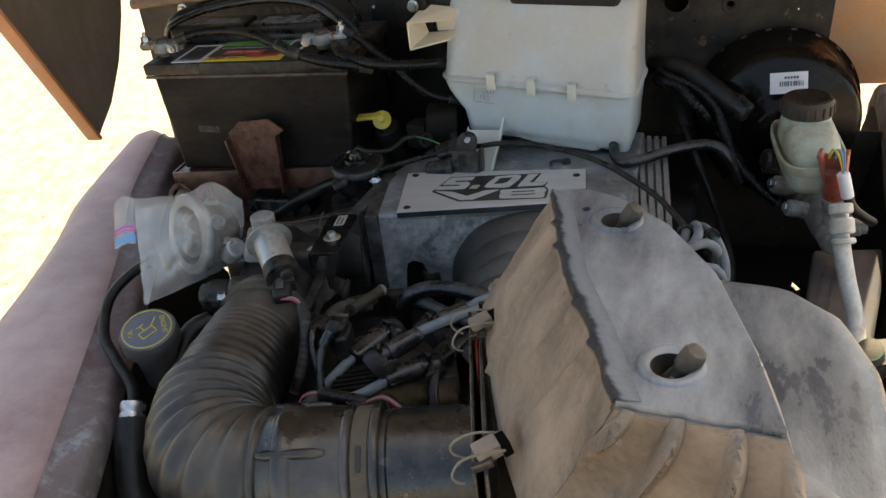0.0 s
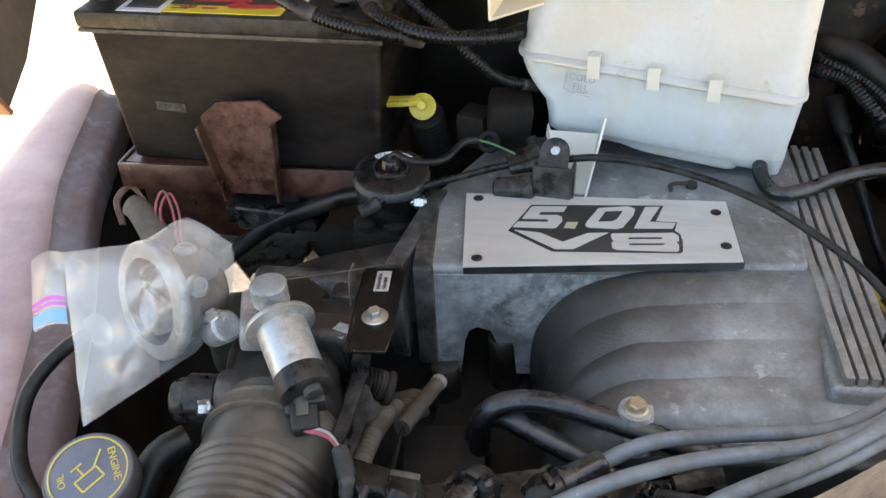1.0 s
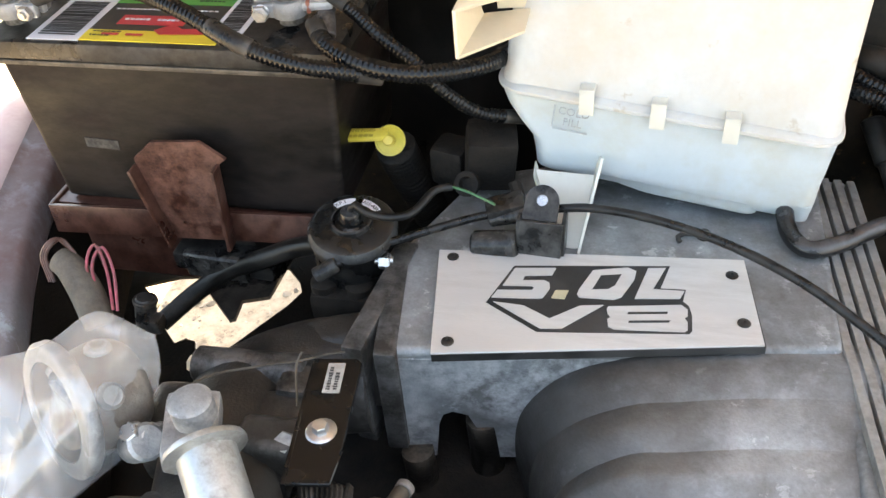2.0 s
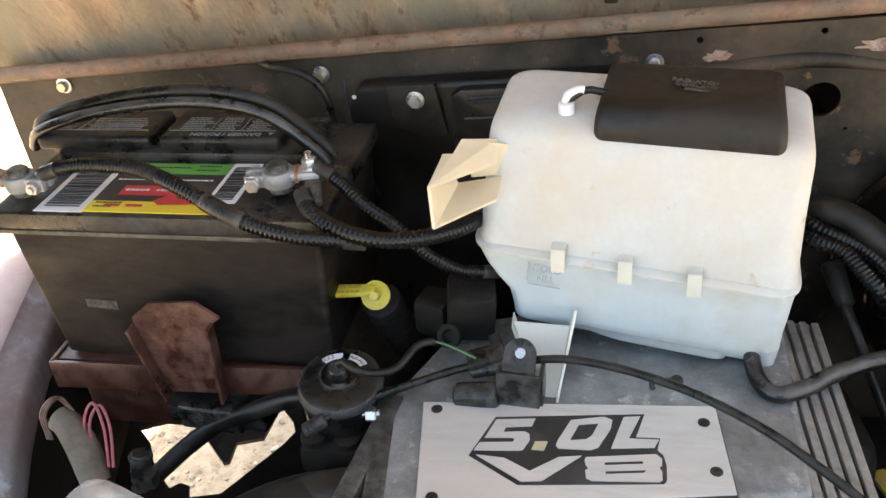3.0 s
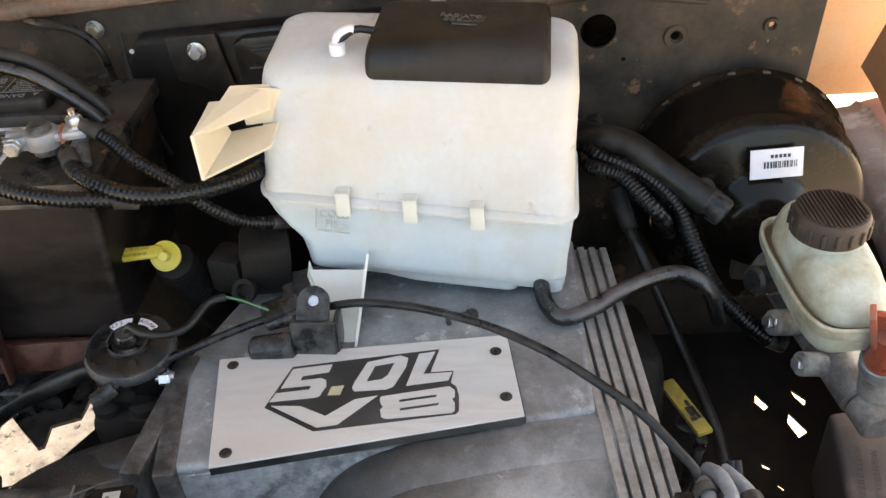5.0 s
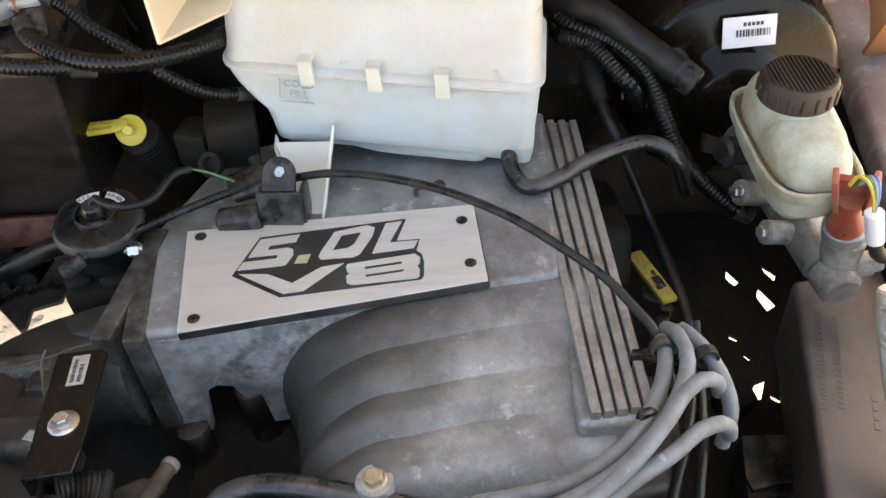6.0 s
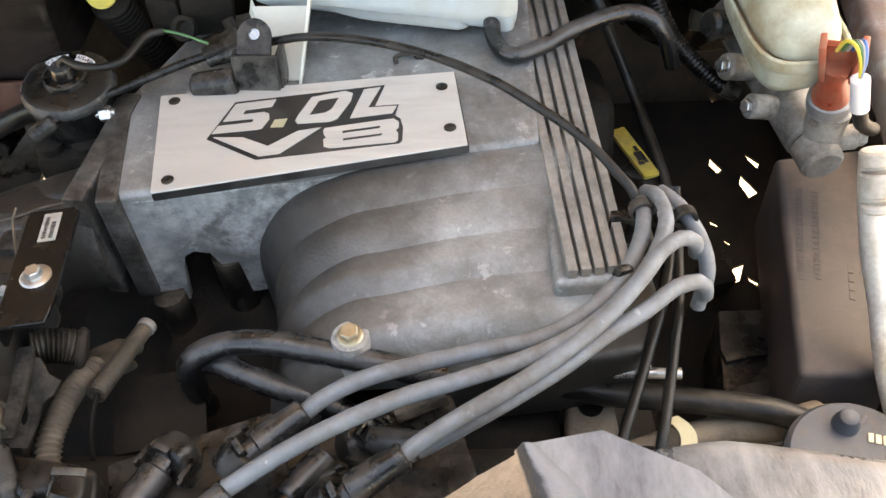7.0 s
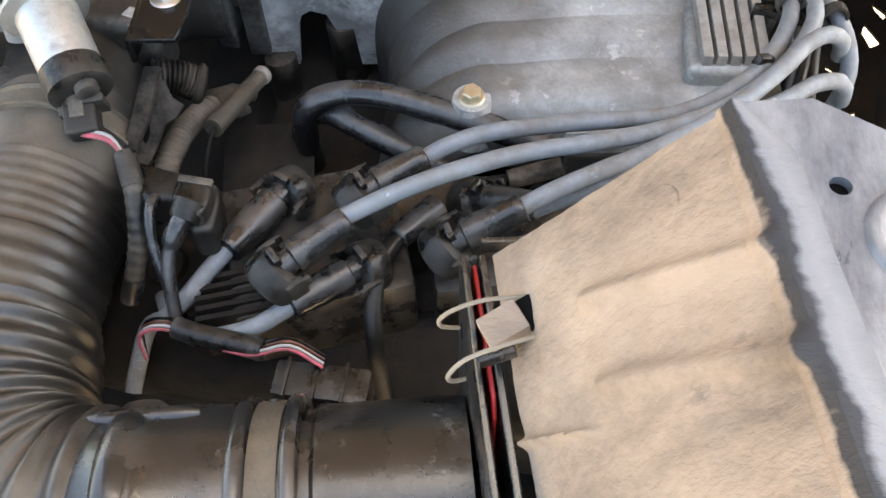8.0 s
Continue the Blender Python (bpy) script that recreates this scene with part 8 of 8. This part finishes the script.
box(bm, (0.003, 0.1, 0.016), BM @ Matrix.Translation((-0.0155, 0.0, -0.007)), 0.0006)
part("strap", bm, "loom", br)
bm = B()
box(bm, (0.011, 0.026, 0.0005), BM @ Matrix.Translation((0.0, 0.032, 0.0018)))
tg = part("tag", bm, "dirtytag", br, "white part number tag")
bm = B()
rb = random.Random(21)
for k in range(2):
    y = 0.0215
    while y < 0.042 - 0.006 * k:
        h = rb.uniform(0.0010, 0.0021)
        box(bm, (rb.uniform(0.0022, 0.0030), h, 0.0003), BM @ Matrix.Translation((-0.0024 + 0.0045 * k, y + h / 2, 0.0021)))
        y += h + rb.uniform(0.0005, 0.0009)
part("print", bm, "lblack", tg)
bm = B()
hexhead(bm, BM @ V(0.0, -0.012, 0.0015), (0, 0, 1), 0.009, 0.007, 0.0095)
part("bolt", bm, "steel", br, "zinc bolt with washer")
bm = B()
LP = [(-0.1480, 0.8840, 1.0340), (-0.1390, 0.8832, 1.0336), (-0.1334, 0.8749, 1.0288), (-0.1255, 0.8715, 1.0267), (-0.1292, 0.8646, 1.0226), (-0.1357, 0.8600, 1.0201), (-0.1382, 0.8491, 1.0133), (-0.1425, 0.8385, 1.0070), (-0.1567, 0.8390, 1.0074), (-0.1510, 0.8632, 1.0217)]
leaf(bm, LP, 0.0022)
lp = part("lower_plate", bm, "sootplate", br, "dusty slotted lower plate")
bm = B()
leaf(bm, [(-0.1500, 0.8862, 1.0405), (-0.1405, 0.8867, 1.0405), (-0.1446, 0.8556, 1.0225), (-0.1495, 0.8420, 1.0138), (-0.1568, 0.8405, 1.0130), (-0.1525, 0.8669, 1.0290)], 0.0040)
part("rail", bm, "sootplate", br, "folded dark rail")
# black plug that stands in for the dark of the open slot
bm = B()
lathe(bm, [(0.0028, -0.003), (0.0028, 0.0014)], at((-0.1455, 0.8547, 1.0166), (0, -0.515, 0.857)) @ Matrix.Diagonal((0.75, 2.0, 1, 1)), 16)
part("slot", bm, "void", lp)
bm = B()
tube(bm, [(-0.1600, 0.9050, 1.012), (-0.1519, 0.9085, 1.010), (-0.1435, 0.9115, 1.006), (-0.1370, 0.9130, 1.001)], 0.0105, 20, wave=(0.0026, 0.0013))
part("return_spring", bm, "grime", br, "dark coil return spring", angle=70)
bm = B()
lathe(bm, [(0.006, -0.001), (0.0135, 0.0), (0.0140, 0.002), (0.0120, 0.005), (0.006, 0.006)], at((-0.1365, 0.9132, 1.0005), (0.9, 0.1, -0.3)), 24)
part("spring_cup", bm, "sootplate", br)
tl = thing("throttle_linkage", (-0.11, 0.90, 0.95), "grimy throttle linkage with coil spring", "linkage")
bm = B()
tube(bm, [(-0.1296, 0.9085, 0.985), (-0.1340, 0.8968, 0.989), (-0.1374, 0.8808, 0.992), (-0.1384, 0.8640, 0.994), (-0.1390, 0.8480, 0.992), (-0.1370, 0.8300, 0.985)], 0.0061, 16, wave=(0.0036, 0.0021))
part("conduit", bm, "pipedust", tl, "tan corrugated conduit", angle=70)
bm = B()
rod(bm, (-0.1045, 0.9385, 0.985), (-0.1160, 0.880, 0.999), 0.0058, 0.0064, 16, 0.001)
lathe(bm, [(0.0064, 0.0), (0.0066, 0.0015), (0.0050, 0.0016), (0.0044, -0.006)], at((-0.1160, 0.880, 0.999), (-0.19, -0.955, 0.23)), 18, cap=False)
part("rod", bm, "dirtmetal", tl, "tan dusty rod")
bm = B()
prism(bm, [(-0.1384, 0.9237), (-0.1221, 0.9325), (-0.1045, 0.9310), (-0.1050, 0.9239), (-0.1191, 0.9205), (-0.1041, 0.9140), (-0.1110, 0.9084), (-0.1282, 0.9045), (-0.1370, 0.9090)], 0.976, 0.985, bevel=0.0025, seg=3)
part("fork", bm, "dirtmetal", tl, "dusty cast fork")
bm = B()
lathe(bm, [(0.0068, -0.004), (0.0072, 0.0), (0.0070, 0.006)], at((-0.1300, 0.9075, 0.9855), (-0.25, -0.9, 0.3)), 18)
part("conduit_collar", bm, "pipedust", tl)
bm = B()
rod(bm, (-0.1030, 0.9440, 0.9838), (-0.1043, 0.9385, 0.985), 0.0064, 0.0064, 18, 0.0008)
part("ferrule", bm, "mcast", tl, "pale worn ferrule")
bm = B()
tube(bm, [(-0.1150, 0.884, 0.998), (-0.1165, 0.8740, 0.9975), (-0.1170, 0.860, 0.991), (-0.1185, 0.8520, 0.980), (-0.120, 0.845, 0.96)], 0.0016, 8, 0.004)
part("inner_cable", bm, "grease", tl)
bm = B()
box(bm, (0.06, 0.05, 0.004), Matrix.Translation((-0.09, 0.89, 0.96)) @ pose(0, 0, 0, 15, 0, 10), 0.001)
part("lever", bm, "grease", tl)
ts = thing("throttle_sensor", (-0.1, 0.80, 1.0), "dusty black sensor with moulded plug", "sensor")
bm = B()
prism(bm, [(-0.1373, 0.8199), (-0.1122, 0.8150), (-0.0958, 0.8118), (-0.0837, 0.8079), (-0.0800, 0.795), (-0.0794, 0.779), (-0.0893, 0.776), (-0.1000, 0.788), (-0.1081, 0.796), (-0.121, 0.7925), (-0.130, 0.803)], 1.012, 1.038, bevel=0.004, seg=3)
part("body", bm, "blk", ts, angle=50)
bm = B()
prism(bm, [(-0.1035, 0.8060), (-0.0835, 0.8045), (-0.0810, 0.790), (-0.0830, 0.7790), (-0.1000, 0.7805), (-0.1030, 0.790)], 1.034, 1.048, bevel=0.004, seg=3, top_scale=0.9)
part("plug", bm, "blk", ts, "latched plug")
bm = B()
box(bm, (0.0185, 0.0042, 0.003), Matrix.Translation((-0.0920, 0.8015, 1.0475)) @ pose(0, 0, 0, 10, 0, -4), 0.0008)
part("latch", bm, "blk_dusty", ts, "pale worn latch edge")
bm = B()
lathe(bm, [(0.0086, -0.006), (0.0088, 0.002), (0.0078, 0.0045), (0.0062, 0.005), (0.0058, 0.001)], at((-0.0925, 0.7845, 1.0425), (-0.22, -0.75, -0.35)), 20, cap=False)
part("seal_boot", bm, "rubber", ts)
bm = B()
tube(bm, [(-0.0923, 0.7849, 1.044), (-0.0948, 0.7777, 1.042), (-0.099, 0.7702, 1.034), (-0.1002, 0.7612, 1.026), (-0.0989, 0.7513, 1.014), (-0.0963, 0.7423, 1.0), (-0.095, 0.7402, 0.985)], lambda q: 0.0054 if q < 0.26 else 0.0037, 12, 0.003)
part("lead", bm, "smhose", ts)
bm = B()
tube(bm, [(-0.1155, 0.7960, 1.036), (-0.1161, 0.7905, 1.037), (-0.1146, 0.7806, 1.032), (-0.1116, 0.7718, 1.024), (-0.1064, 0.7622, 1.012), (-0.1029, 0.7568, 0.998), (-0.1018, 0.7528, 0.98)], 0.0034, 12, 0.004)
part("lead", bm, "smhose", ts)
hn = thing("injector_harness", (-0.04, 0.70, 0.97), "black connector with red and white wires", "connector")
bm = B()
box(bm, (0.05, 0.02, 0.02), Matrix.Translation((-0.012, 0.716, 0.995)) @ pose(0, 0, 0, 0, 0, 0), 0.003)
for i in range(3):
    box(bm, (0.002, 0.022, 0.024), Matrix.Translation((-0.03 + 0.015 * i, 0.716, 0.995)), 0.0005)
part("connector", bm, "blk", hn)
for k, c in enumerate(("pink", "lgrey", "rustbrown", "loom")):
    bm = B()
    o = 0.0022 * k
    tube(bm, [(-0.012, 0.722 + o, 1.008), (-0.03, 0.727 + o, 1.014), (-0.05, 0.724 + o, 1.008), (-0.075, 0.728 + o, 1.006), (-0.10, 0.734 + o, 1.006), (-0.115, 0.732 + o, 0.998), (-0.112, 0.725, 0.985)], 0.0009, 6, 0.004)
    part("wire", bm, c, hn)
bm = B()
tube(bm, [(-0.045, 0.729, 1.006), (-0.062, 0.731, 1.006), (-0.08, 0.733, 1.006), (-0.094, 0.736, 1.006)], 0.0062, 10, 0.005)
part("tape_wrap", bm, "blk", hn)

# ---- oil filler, its tube and the bagged spare part ----
oc = thing("oil_filler_cap", (-0.297, 0.785, 0.96), "grey-blue oil filler cap with yellow oil can mark", "oil cap")
OM = at((-0.297, 0.783, 1.030), (0.12, -0.25, 1))
bm = B()
lathe(bm, [(0.021, -0.075), (0.022, -0.03), (0.028, -0.022), (0.0298, -0.018), (0.0295, -0.004), (0.028, -0.0005), (0.0265, -0.0005)], OM, 40)
part("cap", bm, "capbody", oc, "dark grey cap body")
bm = B()
lathe(bm, [(0.0268, -0.002), (0.0268, -0.0002), (0.0262, 0.0)], OM, 40)
part("face", bm, "capblue", oc)
bm = B()
lathe(bm, [(0.0250, 0), (0.0250, 0.0008), (0.0240, 0.0008), (0.0240, 0)], OM @ Matrix.Translation((0, 0, 0.0002)), 40, cap=False)
for x, y, w, h, a in ((-0.002, 0.0, 0.016, 0.0012, 0), (-0.002, -0.009, 0.016, 0.0012, 0), (-0.010, -0.0045, 0.0012, 0.009, 0), (0.006, -0.0045, 0.0012, 0.009, 0), (0.010, 0.004, 0.012, 0.0012, 35), (-0.003, 0.004, 0.0012, 0.008, 0), (-0.003, 0.008, 0.008, 0.0012, 0)):
    box(bm, (w, h, 0.0006), OM @ pose(0, 0, 0, 0, 0, 150) @ Matrix.Translation((x, y, 0.0005)) @ pose(0, 0, 0, 0, 0, a))
letters(bm, "ENGINE", 0.0068, OM @ pose(0, 0, 0, 0, 0, 35) @ Matrix.Translation((0, 0.0165, 0.0004)), 0.0003)
letters(bm, "OIL", 0.0068, OM @ pose(0, 0, 0, 0, 0, 215) @ Matrix.Translation((0, 0.0165, 0.0004)), 0.0003)
part("oil_can_mark", bm, "wyellow", oc, "yellow printed mark")
fh = thing("brake_line_hose", (-0.32, 0.77, 0.90), "black hose with crimped silver end beside the fender", "hose")
bm = B()
tube(bm, [(-0.36, 0.905, 1.035), (-0.377, 0.882, 1.03), (-0.387, 0.848, 1.018), (-0.374, 0.808, 1.0), (-0.345, 0.78, 0.99), (-0.31, 0.75, 0.98), (-0.297, 0.725, 0.972)], 0.0058, 12, 0.005)
part("line", bm, "rubber", fh)
bm = B()
lathe(bm, [(0.0115, 0.0), (0.0125, 0.003), (0.0125, 0.008), (0.0115, 0.010), (0.0125, 0.013), (0.0125, 0.022), (0.0115, 0.025)], at((-0.299, 0.733, 0.977), (0.1, -0.6, -0.55)), 24)
part("ferrule", bm, "steel", fh)
bm = B()
tube(bm, [(-0.296, 0.722, 0.965), (-0.29, 0.70, 0.945), (-0.275, 0.67, 0.92), (-0.25, 0.64, 0.88)], 0.0175, 18, 0.008)
part("hose_end", bm, "rubber", fh)
bm = B()
lathe(bm, [(0.010, 0), (0.012, 0.002), (0.012, 0.01), (0.009, 0.013)], at((-0.362, 0.902, 1.034), (0.7, 0.5, 0.2)), 20)
part("fitting", bm, "dirtmetal", fh)

bg_ = thing("plastic_bag", (-0.32, 0.90, 1.03), "clear zip bag holding a metal throttle part", "plastic bag")
A0, A1, A2, A3 = V(-0.3436, 0.8832, 1.126), V(-0.2624, 0.9606, 1.080), V(-0.313, 0.810, 1.040), V(-0.280, 0.908, 1.022)


def bag_at(u, v, side):
    p = A0.lerp(A1, u).lerp(A2.lerp(A3, u), v)
    n_ = (A1 - A0).cross(A2 - A0).normalized()
    puff = 0.036 * math.sin(math.pi * min(1, u * 1.02)) ** 0.7 * math.sin(math.pi * v) ** 0.6
    p += (A0 - A2).normalized() * 0.020 * math.exp(-((u - 0.74) / 0.20) ** 2) * (1 - v) + (A1 - A0).normalized() * 0.012 * math.sin(math.pi * v) * u ** 3
    cr = 0.006 * noise.noise((u * 5, v * 6, side * 3)) + 0.0035 * noise.noise((u * 13, v * 9, side * 7)) + 0.0020 * abs(noise.noise((u * 26 + v * 9, v * 17, side * 5)))
    return p + n_ * side * (puff + 0.001) + n_ * cr + V(0, 0, 0.006 * math.sin(3 * u) * (1 - v))


bm = B()
for s in (-1, 1):
    sheet(bm, lambda u, v, s=s: bag_at(u, v, s), 36, 30)
part("film", bm, "film", bg_, "creased clear polythene", angle=180)
Z0, Z1, Z2 = V(-0.3547, 0.8659, 1.133), V(-0.3621, 0.852, 1.081), V(-0.3371, 0.8566, 1.085)
bm = B()
sheet(bm, lambda u, v: A0.lerp(Z2, v).lerp(Z0.lerp(Z1, v), u) + V(0, 0, 0.003 * math.sin(4 * u)), 12, 10)
part("top_flap", bm, "film", bg_, angle=180)
for k, (v0, v1, mt) in enumerate(((0.62, 0.68, "zipp"), (0.71, 0.75, "zipp"), (0.80, 0.98, "zipc"))):
    bm = B()
    sheet(bm, lambda u, v: A0.lerp(Z2, v0 + (v1 - v0) * v).lerp(Z0.lerp(Z1, v0 + (v1 - v0) * v), u) + V(0, 0, 0.003 * math.sin(4 * u) + 0.0008), 10, 3)
    part("zip_stripe", bm, mt, bg_, "coloured zip stripe")
spare = thing("bagged_casting", (-0.30, 0.91, 1.03), "grey cast throttle part inside the bag", "throttle part")
P0, PD = V(-0.3060, 0.9040, 1.070), V(0.50, 0.80, -0.30).normalized()
bm = B()
lathe(bm, [(0.0330, 0.0), (0.0425, 0.0), (0.0445, 0.0018), (0.0445, 0.0075), (0.0430, 0.0095), (0.0345, 0.0095), (0.0325, 0.0)], at(P0, PD), 44, cap=False)
part("flange_ring", bm, "alu", spare, "bright machined flange ring", angle=50)
bm = B()
lathe(bm, [(0.0325, 0.001), (0.0300, 0.004), (0.0290, 0.022), (0.0, 0.022)], at(P0, PD), 36, cap=False)
part("bore", bm, "alu_dark", spare, "dark throttle bore")
bm = B()
lathe(bm, [(0.0330, 0.009), (0.0340, 0.012), (0.0330, 0.020), (0.0350, 0.030), (0.0330, 0.044), (0.0280, 0.050), (0.012, 0.052)], at(P0, PD), 36, cap=False)
part("casting", bm, "mcast", spare, "dusty cast throttle body")
bm = B()
rod(bm, at(P0, PD) @ V(-0.029, 0, 0.012), at(P0, PD) @ V(0.029, 0, 0.012), 0.0030, 0.0030, 12)
lathe(bm, [(0.0270, 0.0), (0.0270, 0.0016), (0.0, 0.0016)], at(P0, PD) @ Matrix.Translation((0, 0, 0.012)) @ pose(0, 0, 0, 24), 32)
part("butterfly", bm, "alu_dark", spare, "tilted throttle plate on its shaft")
for a_, l_ in ((0.4, 0.016), (1.5, 0.030), (2.5, 0.022), (4.4, 0.024)):
    bm = B()
    q_ = at(P0, PD) @ V(0.029 * math.cos(a_), 0.029 * math.sin(a_), l_)
    lathe(bm, [(0.0085, -0.004), (0.0085, 0.006), (0.006, 0.009), (0.003, 0.009)], at(q_, (q_ - (P0 + PD * l_))), 16)
    part("boss", bm, "alu", spare)

# ---- clutter by the left fender and under the battery ----
hc = thing("headlight_connector", (-0.41, 1.08, 0.97), "grey taped connector with pink wires", "connector")
bm = B()
tube(bm, [(-0.425, 1.080, 1.026), (-0.414, 1.076, 1.022), (-0.398, 1.064, 1.008), (-0.386, 1.050, 0.985)], lambda s_: 0.0108 + 0.0025 * math.sin(2.6 * s_), 16, 0.004)
part("sleeve", bm, "pipedust", hc, "dusty taped sleeve", angle=70)
for k in range(2):
    bm = B()
    tube(bm, [(-0.39 + 0.003 * k, 1.06, 1.0), (-0.397 + 0.005 * k, 1.075, 1.028), (-0.392 + 0.006 * k, 1.087, 1.040 - 0.002 * k), (-0.380 + 0.006 * k, 1.075, 1.025), (-0.372 + 0.004 * k, 1.055, 1.0)], 0.0013, 6, 0.004)
    part("wire", bm, "pink", hc)
for k in range(3):
    bm = B()
    tube(bm, [(-0.43 - 0.002 * k, 1.07, 1.01), (-0.436 - 0.002 * k, 1.08, 1.03), (-0.425 - 0.002 * k, 1.09, 1.04), (-0.412, 1.085, 1.03)], 0.0016, 6, 0.004)
    part("brown_wire", bm, "rustbrown", hc)
rb_ = thing("relay_box", (-0.29, 1.12, 0.95), "black plastic relay box hanging below the battery tray", "relay box")
bm = B()
prism(bm, [(-0.362, 1.136), (-0.266, 1.130), (-0.262, 1.162), (-0.362, 1.167)], 0.974, 0.992, bevel=0.003, seg=2)
part("case", bm, "blk", rb_)
bm = B()
prism(bm, [(-0.350, 1.132), (-0.290, 1.128), (-0.288, 1.136), (-0.350, 1.141)], 0.970, 0.996, bevel=0.002, seg=1)
part("cover_lip", bm, "blk", rb_)
bm = B()
box(bm, (0.020, 0.006, 0.040), Matrix.Translation((-0.300, 1.158, 1.005)), 0.001)
part("hanger", bm, "blk", rb_)
bm = B()
rod(bm, (-0.354, 1.06, 0.97), (-0.349, 1.068, 1.005), 0.0085, 0.0085, 16, 0.002)
lathe(bm, [(0.0095, 0), (0.0102, 0.002), (0.0095, 0.004)], at((-0.3495, 1.067, 1.0), (0.15, 0.2, 1)), 16)
box(bm, (0.014, 0.014, 0.014), Matrix.Translation((-0.342, 1.06, 0.985)), 0.003)
solid("hose_nipple", bm, "blk", "black hose nipple below the battery tray", "fitting")
bm = B()
rg = random.Random(11)
prism(bm, [(-0.472, 1.316), (-0.456, 1.364), (-0.37, 1.364), (-0.373, 1.295), (-0.403, 1.284), (-0.4, 1.255), (-0.406, 1.252), (-0.443, 1.287)], 0.781, 0.786)
solid("torn_flap", bm, "blk", "torn black rubber flap under the battery tray", "rubber flap")
